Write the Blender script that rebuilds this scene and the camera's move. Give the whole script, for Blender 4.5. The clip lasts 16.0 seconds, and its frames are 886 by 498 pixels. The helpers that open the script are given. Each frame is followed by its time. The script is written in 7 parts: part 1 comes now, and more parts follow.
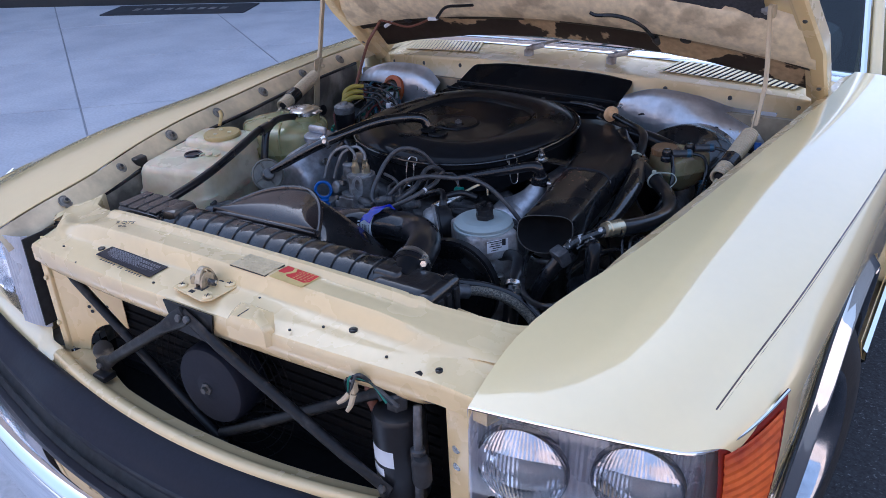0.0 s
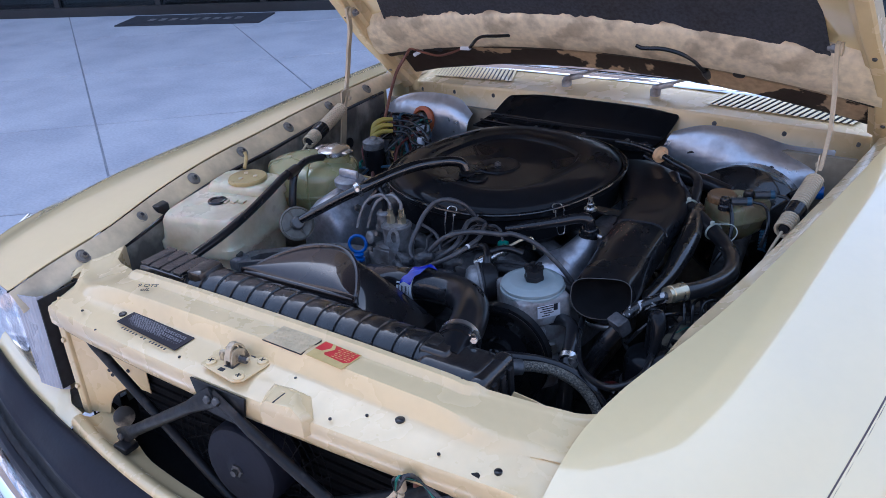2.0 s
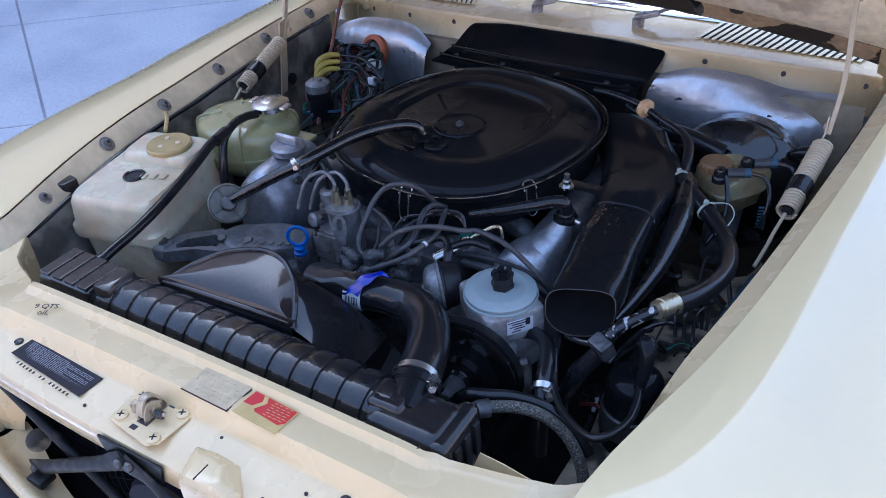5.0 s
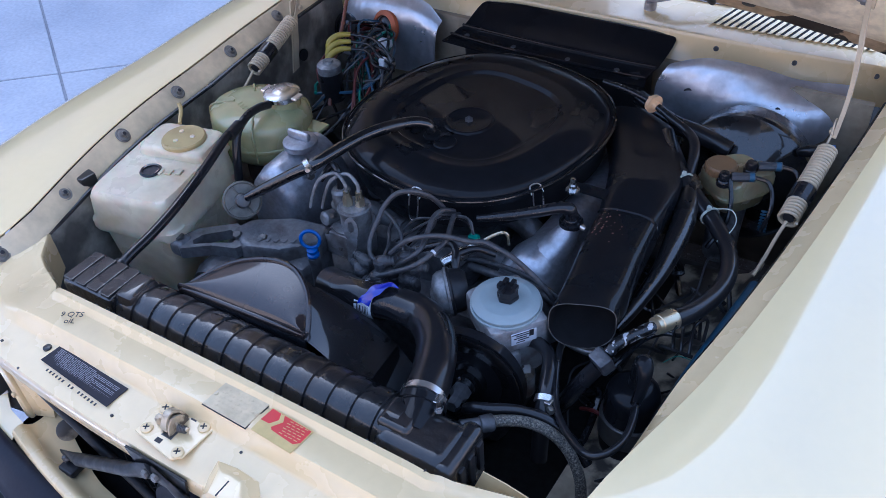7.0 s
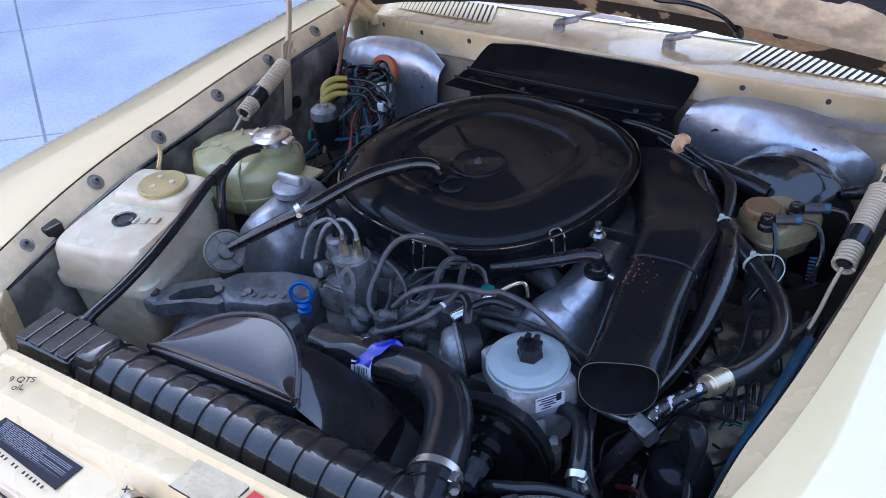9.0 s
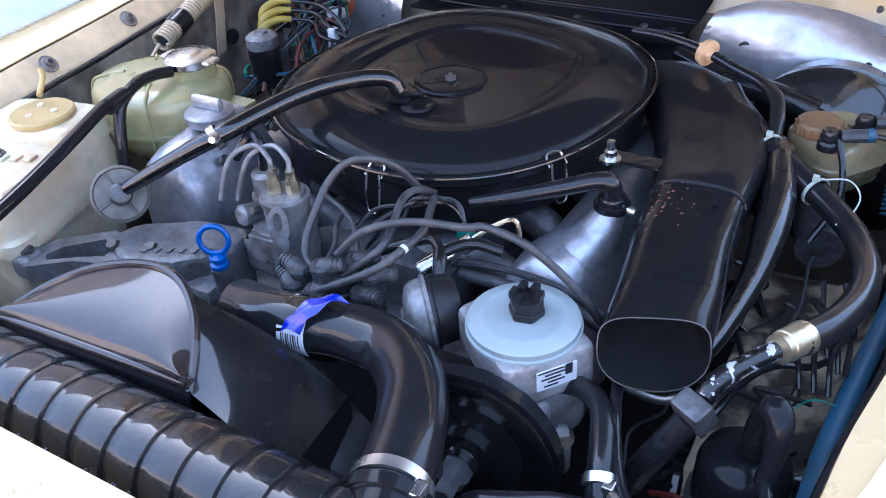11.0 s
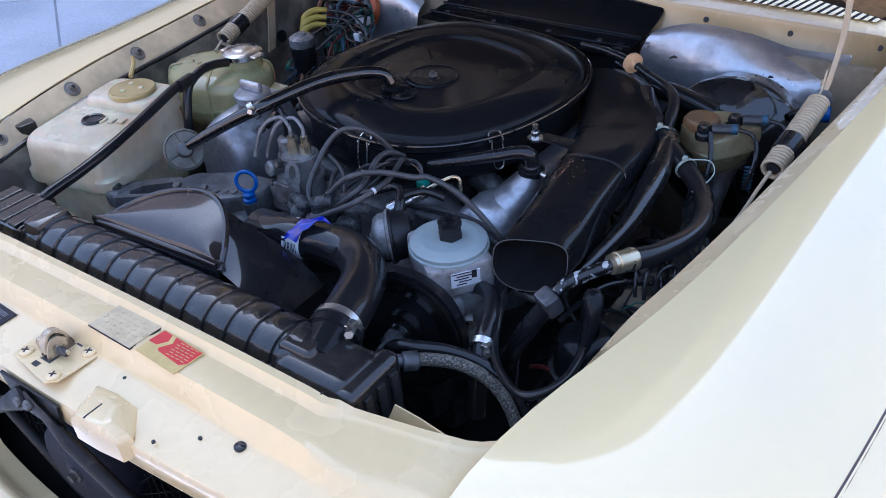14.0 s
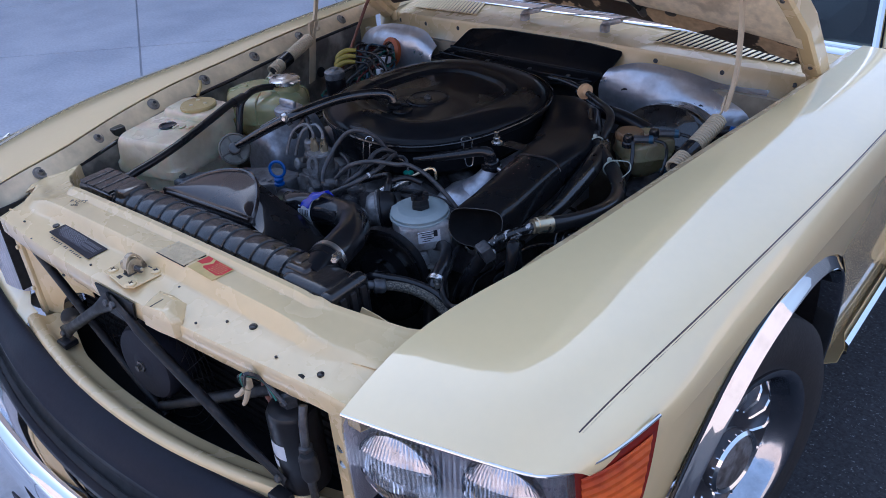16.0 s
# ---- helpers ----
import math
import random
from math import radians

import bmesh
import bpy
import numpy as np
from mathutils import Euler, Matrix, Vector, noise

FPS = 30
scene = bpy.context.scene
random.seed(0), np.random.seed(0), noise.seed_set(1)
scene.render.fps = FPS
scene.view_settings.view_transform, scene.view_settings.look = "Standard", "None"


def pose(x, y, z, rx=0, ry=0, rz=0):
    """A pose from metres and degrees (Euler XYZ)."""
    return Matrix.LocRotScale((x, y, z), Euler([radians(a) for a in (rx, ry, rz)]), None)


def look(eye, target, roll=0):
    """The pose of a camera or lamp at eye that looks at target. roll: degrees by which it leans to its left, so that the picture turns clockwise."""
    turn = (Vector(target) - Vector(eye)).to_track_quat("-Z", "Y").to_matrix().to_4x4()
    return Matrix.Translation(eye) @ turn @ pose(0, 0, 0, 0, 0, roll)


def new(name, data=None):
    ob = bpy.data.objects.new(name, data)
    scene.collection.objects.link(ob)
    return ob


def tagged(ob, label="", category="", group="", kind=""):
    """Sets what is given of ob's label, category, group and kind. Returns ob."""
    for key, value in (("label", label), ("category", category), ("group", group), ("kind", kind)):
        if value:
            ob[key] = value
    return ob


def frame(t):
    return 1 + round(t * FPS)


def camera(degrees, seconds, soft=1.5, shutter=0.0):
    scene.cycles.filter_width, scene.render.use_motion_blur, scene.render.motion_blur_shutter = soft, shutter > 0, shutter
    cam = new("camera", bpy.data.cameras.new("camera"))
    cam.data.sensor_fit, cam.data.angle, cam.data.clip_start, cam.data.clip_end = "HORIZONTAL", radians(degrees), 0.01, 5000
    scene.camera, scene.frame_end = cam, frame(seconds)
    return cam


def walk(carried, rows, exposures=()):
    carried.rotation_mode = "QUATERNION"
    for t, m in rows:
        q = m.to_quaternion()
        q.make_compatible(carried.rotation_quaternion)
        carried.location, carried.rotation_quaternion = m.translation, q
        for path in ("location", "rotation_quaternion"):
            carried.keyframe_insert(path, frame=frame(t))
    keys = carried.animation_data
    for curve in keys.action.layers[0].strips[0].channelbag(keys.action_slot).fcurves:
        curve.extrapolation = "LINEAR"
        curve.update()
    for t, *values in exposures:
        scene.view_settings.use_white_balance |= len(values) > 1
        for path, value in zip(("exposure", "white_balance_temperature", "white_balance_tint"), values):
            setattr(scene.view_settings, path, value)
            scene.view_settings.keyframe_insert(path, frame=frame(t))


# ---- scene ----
cam = camera(55.6, 16.0, soft=0.65)
PATH = [
    (0, (0.973, -0.698, 1.431), (-0.035, 0.78, 0.538), -3.1),
    (0.5, (0.951, -0.666, 1.437), (-0.075, 0.802, 0.547), -3.3),
    (1, (0.922, -0.639, 1.452), (-0.112, 0.824, 0.562), -3.4),
    (1.5, (0.883, -0.623, 1.468), (-0.155, 0.836, 0.578), -3.5),
    (2, (0.849, -0.605, 1.479), (-0.184, 0.858, 0.588), -3.7),
    (2.5, (0.826, -0.575, 1.487), (-0.173, 0.903, 0.582), -3.9),
    (3, (0.788, -0.516, 1.488), (-0.167, 0.974, 0.557), -3.8),
    (3.5, (0.759, -0.468, 1.502), (-0.172, 1.008, 0.525), -3.7),
    (4, (0.745, -0.434, 1.523), (-0.167, 1.008, 0.481), -3.7),
    (4.2, (0.739, -0.417, 1.525), (-0.168, 1.011, 0.459), -3.8),
    (6.3, (0.699, -0.305, 1.641), (-0.175, 0.949, 0.351), -4.5),
    (6.5, (0.703, -0.305, 1.66), (-0.165, 0.941, 0.357), -4.6),
    (7, (0.704, -0.305, 1.673), (-0.168, 0.94, 0.374), -4.7),
    (7.5, (0.695, -0.305, 1.672), (-0.196, 0.971, 0.416), -4.6),
    (8, (0.692, -0.301, 1.642), (-0.224, 1.015, 0.446), -4.5),
    (8.2, (0.685, -0.294, 1.627), (-0.236, 1.032, 0.446), -4.5),
    (10.3, (0.523, -0.087, 1.38), (-0.351, 1.285, 0.215), -4.5),
    (10.5, (0.52, -0.071, 1.355), (-0.349, 1.303, 0.19), -4.5),
    (11, (0.515, -0.053, 1.303), (-0.35, 1.321, 0.136), -4.5),
    (11.5, (0.539, -0.048, 1.267), (-0.331, 1.326, 0.103), -4.5),
    (12, (0.577, -0.063, 1.262), (-0.297, 1.308, 0.097), -4.4),
    (12.5, (0.616, -0.101, 1.292), (-0.271, 1.262, 0.129), -4.4),
    (13, (0.66, -0.156, 1.346), (-0.251, 1.193, 0.184), -4.3),
    (13.5, (0.725, -0.213, 1.393), (-0.227, 1.113, 0.237), -4.3),
    (14, (0.812, -0.259, 1.435), (-0.176, 1.04, 0.28), -4.4),
    (14.5, (0.886, -0.293, 1.454), (-0.142, 0.983, 0.308), -4.6),
    (15, (0.999, -0.332, 1.479), (-0.07, 0.928, 0.352), -4.7),
    (15.5, (1.1, -0.386, 1.507), (-0.003, 0.872, 0.411), -4.7),
    (16, (1.173, -0.493, 1.514), (0.035, 0.788, 0.482), -4.8),
]
import collections
KELVIN, TINT = 4700, 12
EXPOSURES = [(t, stops + 0.95, KELVIN + k, TINT) for t, stops, k in ((0, -0.13, 60), (2.0, -0.07, 0), (2.5, -0.17, -110), (4, -0.06, -140), (6.3, 0.2, -200), (8.2, 0.2, -200), (10.3, 1.28, 60), (12.5, 1.38, 80), (13.3, 0.88, 20), (14.2, 0.12, -40), (14.8, -0.25, -80), (16, -0.37, -40))]
walk(cam, [(t, look(eye, target, roll)) for t, eye, target, roll in PATH], EXPOSURES)

# ---- light: the shop's added upper wall shades the car; the sun stands behind it and lights the yard beyond ----
world = bpy.data.worlds.new("sky")
scene.world = world
world.use_nodes = True
_n, _l = world.node_tree.nodes, world.node_tree.links
sky = _n.new("ShaderNodeTexSky")
sky.sky_type, sky.sun_disc = "NISHITA", False
sky.sun_elevation, sky.sun_rotation = radians(50), radians(314)
sky.air_density, sky.dust_density = 1.0, 6.0
veil = _n.new("ShaderNodeMix")  # thin high cloud over the blue
veil.data_type, veil.inputs[0].default_value = "RGBA", 0.5
veil.inputs[7].default_value = (4.6, 4.8, 5.2, 1)
_l.new(sky.outputs[0], veil.inputs[6])
_l.new(veil.outputs[2], _n["Background"].inputs[0])
_n["Background"].inputs[1].default_value = 0.145
sun = new("sun", bpy.data.lights.new("sun", "SUN"))
sun.data.energy, sun.data.angle, sun.data.color = 4.6, radians(0.5), (1.0, 0.88, 0.72)
sun.matrix_world = look((-7.2, 6.9, 11.9), (0, 0, 0))


# ---- materials ----
def mat(name, color, rough=0.5, metal=0.0, vary=0.12, scale=40.0, bump=0.05, coat=0.0, dirt=None, amount=0.3, spec=0.5, rvary=0.12, dirt_scale=6.0, rand=0.0, edge=(0.5, 0.72), coat_ior=1.5, coat_rough=0.04, milky=0.0):
    """A painted, cast or moulded surface: fine grain, larger stains in the colour dirt, roughness that varies, light relief."""
    m = bpy.data.materials.new(name)
    m.use_nodes = True
    t = m.node_tree
    n, l = t.nodes, t.links
    b = n["Principled BSDF"]
    b.inputs["Metallic"].default_value = metal
    b.inputs["Specular IOR Level"].default_value = spec
    b.inputs["Coat Weight"].default_value = coat
    if milky:
        b.inputs["Subsurface Weight"].default_value, b.inputs["Subsurface Scale"].default_value = milky, 0.02
    b.inputs["Coat Roughness"].default_value = coat_rough
    b.inputs["Coat IOR"].default_value = coat_ior
    co = n.new("ShaderNodeTexCoord")
    fine = n.new("ShaderNodeTexNoise")
    fine.inputs["Scale"].default_value, fine.inputs["Detail"].default_value = scale, 6
    big = n.new("ShaderNodeTexNoise")
    big.inputs["Scale"].default_value, big.inputs["Detail"].default_value = dirt_scale, 5
    l.new(co.outputs["Object"], fine.inputs["Vector"])
    l.new(co.outputs["Object"], big.inputs["Vector"])
    ramp = n.new("ShaderNodeMapRange")
    ramp.inputs["From Min"].default_value, ramp.inputs["From Max"].default_value = edge
    l.new(big.outputs["Fac"], ramp.inputs["Value"])
    mul = n.new("ShaderNodeMath")
    mul.operation = "MULTIPLY"
    mul.inputs[1].default_value = amount
    l.new(ramp.outputs[0], mul.inputs[0])
    c1 = n.new("ShaderNodeMix")
    c1.data_type = "RGBA"
    c1.inputs[6].default_value = (*color, 1)
    c1.inputs[7].default_value = (*(dirt or [v * 0.7 for v in color]), 1)
    l.new(mul.outputs[0], c1.inputs[0])
    hsv = n.new("ShaderNodeHueSaturation")
    vr = n.new("ShaderNodeMapRange")
    vr.inputs["From Min"].default_value, vr.inputs["From Max"].default_value = 0.3, 0.7
    vr.inputs["To Min"].default_value, vr.inputs["To Max"].default_value = 1 - vary, 1 + vary
    l.new(fine.outputs["Fac"], vr.inputs["Value"])
    if rand:
        oi = n.new("ShaderNodeObjectInfo")
        rr = n.new("ShaderNodeMapRange")
        rr.inputs["To Min"].default_value, rr.inputs["To Max"].default_value = 1 - rand, 1 + rand
        l.new(oi.outputs["Random"], rr.inputs["Value"])
        mm = n.new("ShaderNodeMath")
        mm.operation = "MULTIPLY"
        l.new(vr.outputs[0], mm.inputs[0])
        l.new(rr.outputs[0], mm.inputs[1])
        l.new(mm.outputs[0], hsv.inputs["Value"])
    else:
        l.new(vr.outputs[0], hsv.inputs["Value"])
    l.new(c1.outputs[2], hsv.inputs["Color"])
    l.new(hsv.outputs[0], b.inputs["Base Color"])
    r = n.new("ShaderNodeMapRange")
    r.inputs["From Min"].default_value, r.inputs["From Max"].default_value = 0.3, 0.7
    r.inputs["To Min"].default_value, r.inputs["To Max"].default_value = max(0.02, rough - rvary), min(1, rough + rvary)
    l.new(big.outputs["Fac"], r.inputs["Value"])
    l.new(r.outputs[0], b.inputs["Roughness"])
    if bump:
        bp = n.new("ShaderNodeBump")
        bp.inputs["Strength"].default_value, bp.inputs["Distance"].default_value = bump, 0.004
        l.new(fine.outputs["Fac"], bp.inputs["Height"])
        l.new(bp.outputs[0], b.inputs["Normal"])
    return m


M_CREAM = mat("cream paint", (0.81, 0.655, 0.345), 0.2, 0, 0.008, 60, 0.004, 1.0, (0.72, 0.60, 0.36), 0.25, rvary=0.05, coat_ior=1.75)
M_CREAM_OLD = mat("aged cream paint", (0.74, 0.575, 0.305), 0.26, 0, 0.015, 80, 0.008, 0.5, (0.58, 0.45, 0.27), 0.3, dirt_scale=14, edge=(0.55, 0.8))
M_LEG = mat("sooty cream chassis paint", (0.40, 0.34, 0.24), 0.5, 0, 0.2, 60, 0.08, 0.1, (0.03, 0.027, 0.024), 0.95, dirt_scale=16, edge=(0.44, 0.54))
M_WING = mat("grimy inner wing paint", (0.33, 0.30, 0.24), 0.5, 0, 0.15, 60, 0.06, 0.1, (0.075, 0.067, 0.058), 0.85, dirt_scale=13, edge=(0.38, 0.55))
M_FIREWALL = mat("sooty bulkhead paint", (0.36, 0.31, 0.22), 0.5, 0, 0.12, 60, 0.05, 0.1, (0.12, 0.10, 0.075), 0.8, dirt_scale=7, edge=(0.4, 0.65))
M_PRIMER = mat("bare hood underside", (0.78, 0.67, 0.46), 0.45, 0, 0.15, 60, 0.06, 0.2, (0.30, 0.235, 0.15), 0.6, dirt_scale=12, edge=(0.50, 0.60))
M_FLAKE = mat("torn felt remains on primer", (0.48, 0.36, 0.22), 0.7, 0, 0.2, 60, 0.1, 0, (0.030, 0.021, 0.018), 1.0, dirt_scale=6, edge=(0.455, 0.47))
M_FELT = mat("black hood felt", (0.046, 0.049, 0.060), 0.95, 0, 0.3, 150, 0.3, 0, (0.04, 0.035, 0.03), 0.5)
M_BLACK = mat("glossy black enamel", (0.0095, 0.0100, 0.012), 0.3, 0, 0.1, 40, 0.006, 0.36, (0.011, 0.011, 0.012), 0.5, spec=0.04, rvary=0.08, coat_ior=1.42, coat_rough=0.02)
M_SHROUD = mat("brown mottled black plastic", (0.020, 0.015, 0.014), 0.28, 0, 0.12, 90, 0.015, 0.9, (0.045, 0.031, 0.026), 0.7, dirt_scale=7, edge=(0.35, 0.75), spec=0.2, coat_ior=1.55, coat_rough=0.07)
M_BRACKET = mat("dusty cast bracket", (0.145, 0.147, 0.155), 0.46, 0.35, 0.22, 120, 0.3, 0, (0.07, 0.065, 0.06), 0.7, dirt_scale=24, edge=(0.46, 0.62))
M_SATIN = mat("satin black paint", (0.014, 0.014, 0.016), 0.36, 0, 0.2, 70, 0.05, 0, (0.035, 0.031, 0.028), 0.35, spec=0.35)
M_RUBBER = mat("black rubber hose", (0.012, 0.012, 0.014), 0.30, 0, 0.15, 120, 0.015, 0.7, (0.02, 0.019, 0.018), 0.35, spec=0.12, coat_rough=0.055)
M_TANK = mat("thick black enamel", (0.011, 0.011, 0.012), 0.3, 0, 0.15, 70, 0.45, 1.0, (0.03, 0.02, 0.014), 0.5, spec=0.25, coat_ior=1.45, coat_rough=0.05, dirt_scale=20)
M_DUCT = mat("smooth black enamel", (0.0095, 0.0095, 0.0105), 0.3, 0, 0.1, 60, 0.01, 0.42, (0.014, 0.011, 0.010), 0.6, spec=0.05, coat_ior=1.5, coat_rough=0.035, dirt_scale=20)
M_GLOSS = mat("high gloss black paint", (0.008, 0.008, 0.009), 0.25, 0, 0.1, 60, 0.02, 1.0, (0.03, 0.022, 0.016), 0.5, spec=0.3, dirt_scale=14, coat_ior=1.55, coat_rough=0.05)
M_DEEP = mat("sooty black", (0.026, 0.026, 0.028), 0.6, 0, 0.3, 60, 0.05, 0, (0.042, 0.039, 0.036), 0.5, spec=0.3)
M_CABLE = mat("grey rubber cable", (0.040, 0.041, 0.046), 0.42, 0, 0.25, 140, 0.10, 0, (0.10, 0.095, 0.09), 0.5, dirt_scale=45, edge=(0.5, 0.66))
M_TYRE = mat("tyre rubber", (0.02, 0.02, 0.021), 0.75, 0, 0.2, 120, 0.2, 0, (0.05, 0.045, 0.04), 0.4)
M_ALU = mat("cast aluminium", (0.44, 0.45, 0.49), 0.40, 0.8, 0.16, 130, 0.12, 0, (0.24, 0.235, 0.24), 0.7, dirt_scale=22)
M_ALU_DARK = mat("oily cast aluminium", (0.12, 0.122, 0.13), 0.44, 0.5, 0.3, 90, 0.35, 0, (0.03, 0.027, 0.025), 0.65, dirt_scale=20, edge=(0.46, 0.64))
M_GREY = mat("dull grey metal", (0.11, 0.105, 0.10), 0.4, 0.6, 0.15, 90, 0.08, 0, (0.06, 0.055, 0.045), 0.6, dirt_scale=18)
M_CAST = mat("grey cast metal", (0.25, 0.25, 0.255), 0.46, 0.35, 0.2, 130, 0.25, 0, (0.10, 0.088, 0.08), 0.8, dirt_scale=34, edge=(0.45, 0.62))
M_PUMP = mat("weathered pump casting", (0.40, 0.40, 0.41), 0.45, 0.35, 0.16, 130, 0.2, 0, (0.16, 0.125, 0.10), 0.8, dirt_scale=26, edge=(0.47, 0.66))
M_STEEL = mat("bright plated steel", (0.62, 0.62, 0.61), 0.28, 1.0, 0.08, 60, 0.02, 0, (0.45, 0.40, 0.33), 0.4, dirt_scale=30)
M_BRASS = mat("yellow plated steel", (0.62, 0.55, 0.38), 0.30, 0.9, 0.1, 60, 0.03, 0, (0.3, 0.22, 0.12), 0.5, dirt_scale=30)
M_CHROME = mat("chrome", (0.85, 0.86, 0.88), 0.04, 1.0, 0.01, 20, 0.0, 0, (0.75, 0.76, 0.78), 0.3, rvary=0.02)
M_FOIL = mat("crinkled foil blanket", (0.56, 0.57, 0.61), 0.36, 0.75, 0.10, 60, 0.15, 0, (0.26, 0.26, 0.28), 0.6, dirt_scale=14)
M_WHITE = mat("milky plastic", (0.66, 0.58, 0.41), 0.32, 0, 0.08, 40, 0.05, 0.3, (0.42, 0.30, 0.15), 0.7, dirt_scale=11, edge=(0.46, 0.68), milky=0.35)
M_RESERVOIR = mat("brown stained reservoir plastic", (0.27, 0.235, 0.13), 0.28, 0, 0.1, 30, 0.03, 0.3, (0.14, 0.10, 0.05), 0.8, dirt_scale=16, edge=(0.42, 0.64), milky=0.3)
M_BROWNCAP = mat("brown plastic cap", (0.17, 0.10, 0.045), 0.4, 0, 0.12, 40, 0.04, 0, (0.12, 0.07, 0.035), 0.5, dirt_scale=20)
M_STRIPE = mat("dark brown stripe", (0.07, 0.045, 0.04), 0.35, 0, 0.05, 40, 0.0)
M_AMBER = mat("yellowed plastic", (0.44, 0.33, 0.13), 0.35, 0, 0.08, 30, 0.03, 0, (0.30, 0.20, 0.07), 0.5, dirt_scale=20)
M_GREENISH = mat("greenish yellow plastic", (0.38, 0.345, 0.165), 0.26, 0, 0.08, 25, 0.05, 0.4, (0.23, 0.235, 0.115), 0.8, dirt_scale=9, edge=(0.42, 0.62), milky=0.3)
M_PALEBLUE = mat("pale blue painted lid", (0.31, 0.36, 0.37), 0.35, 0, 0.06, 50, 0.03, 0, (0.30, 0.33, 0.32), 0.4, dirt_scale=20)
# grime, and a base darkened for the flange's turn from the light
M_FLANGE = mat("grimy cream flange with shade in its colour", (0.68, 0.55, 0.34), 0.42, 0, 0.08, 60, 0.04, 0.2, (0.30, 0.24, 0.16), 0.7, dirt_scale=9, edge=(0.42, 0.65))
M_BLUE = mat("bright blue plastic", (0.01, 0.075, 0.32), 0.35, 0, 0.08, 60, 0.02)
M_BLUETAPE = mat("blue label film", (0.012, 0.02, 0.34), 0.2, 0, 0.1, 60, 0.05, 0.8, (0.03, 0.04, 0.5), 0.5, dirt_scale=60)
M_BLUEPIPE = mat("dull blue hose", (0.028, 0.085, 0.15), 0.45, 0, 0.15, 60, 0.04, 0, (0.03, 0.03, 0.03), 0.5)
M_LABEL = mat("white label", (0.62, 0.64, 0.68), 0.45, 0, 0.05, 60, 0.01)
M_INK = mat("black ink", (0.015, 0.015, 0.02), 0.5, 0, 0.05, 60, 0.0)
M_RED = mat("red sticker", (0.55, 0.025, 0.03), 0.4, 0, 0.08, 50, 0.01)
M_GOLD = mat("aged sticker backing", (0.60, 0.44, 0.16), 0.5, 0, 0.1, 60, 0.02)
M_PLATE = mat("tarnished tin plate", (0.60, 0.49, 0.30), 0.42, 0.1, 0.1, 80, 0.08, 0, (0.35, 0.28, 0.16), 0.5, dirt_scale=25)
M_BLACKPLATE = mat("black plate", (0.012, 0.011, 0.018), 0.5, 0, 0.1, 60, 0.02, spec=0.25)
M_PRINT = mat("silver print", (0.20, 0.20, 0.23), 0.5, 0.2, 0.1, 60, 0.0)
M_ORANGE = mat("orange grommet", (0.40, 0.10, 0.025), 0.5, 0, 0.15, 40, 0.05)
M_TIE = mat("aged nylon tie", (0.42, 0.46, 0.40), 0.4, 0, 0.08, 60, 0.02)
M_PEACH = mat("tan plastic valve", (0.62, 0.41, 0.22), 0.4, 0, 0.08, 60, 0.02)
M_YELLOW = mat("yellow rubber boot", (0.32, 0.25, 0.03), 0.45, 0, 0.1, 60, 0.03)
M_REDWIRE = mat("dull red wire", (0.10, 0.012, 0.010), 0.5, 0, 0.1, 60, 0.02)
M_COPPER = mat("rust brown cable", (0.15, 0.055, 0.032), 0.5, 0, 0.2, 80, 0.05)
M_GREEN = mat("green connector", (0.02, 0.16, 0.12), 0.45, 0, 0.1, 60, 0.02)
M_BEIGE = mat("cream plated spring", (0.50, 0.41, 0.27), 0.45, 0.0, 0.08, 60, 0.03, 0, (0.35, 0.27, 0.18), 0.5, dirt_scale=30)
M_PAD = mat("navy black bumper rubber", (0.010, 0.011, 0.019), 0.55, 0, 0.1, 120, 0.08, 0, (0.02, 0.02, 0.03), 0.4, spec=0.22)
M_BRAID = mat("dusty braided hose", (0.05, 0.048, 0.044), 0.75, 0, 0.6, 330, 0.6, 0, (0.20, 0.18, 0.14), 1.0, dirt_scale=420, edge=(0.40, 0.62))
M_SILVERLAMP = mat("lamp reflector", (0.80, 0.81, 0.83), 0.22, 0.8, 0.05, 60, 0.05)
M_LENS = mat("fluted lamp glass", (0.90, 0.90, 0.93), 0.13, 0.9, 0.05, 50, 0.02, 0.5, (0.62, 0.60, 0.62), 0.5, dirt_scale=26, edge=(0.45, 0.6), rvary=0.04)
M_GREYPLASTIC = mat("grey lamp surround", (0.46, 0.46, 0.50), 0.28, 0.2, 0.08, 40, 0.03)
M_INTERIOR = mat("dark interior trim", (0.02, 0.022, 0.028), 0.6, 0, 0.15, 50, 0.05)
M_BRUSH = mat("dark glazing bar", (0.03, 0.035, 0.04), 0.4, 0.4, 0.08, 40, 0.02)
M_CONCRETE = mat("broomed concrete", (0.48, 0.49, 0.53), 0.85, 0, 0.10, 60, 0.25, 0, (0.36, 0.37, 0.42), 0.75, dirt_scale=2.2, rand=0.03, edge=(0.40, 0.66))
M_JOINT = mat("grey joint mortar", (0.27, 0.275, 0.30), 0.9, 0, 0.12, 40, 0.2, 0, (0.22, 0.22, 0.25), 0.8, dirt_scale=3, edge=(0.45, 0.6))
M_ASPHALT = mat("dark asphalt", (0.028, 0.029, 0.034), 0.85, 0, 0.5, 120, 0.9, 0, (0.16, 0.165, 0.17), 0.9, dirt_scale=130, edge=(0.62, 0.68))
M_MATRUG = mat("dark entrance mat", (0.03, 0.032, 0.04), 0.95, 0, 0.3, 200, 0.3)
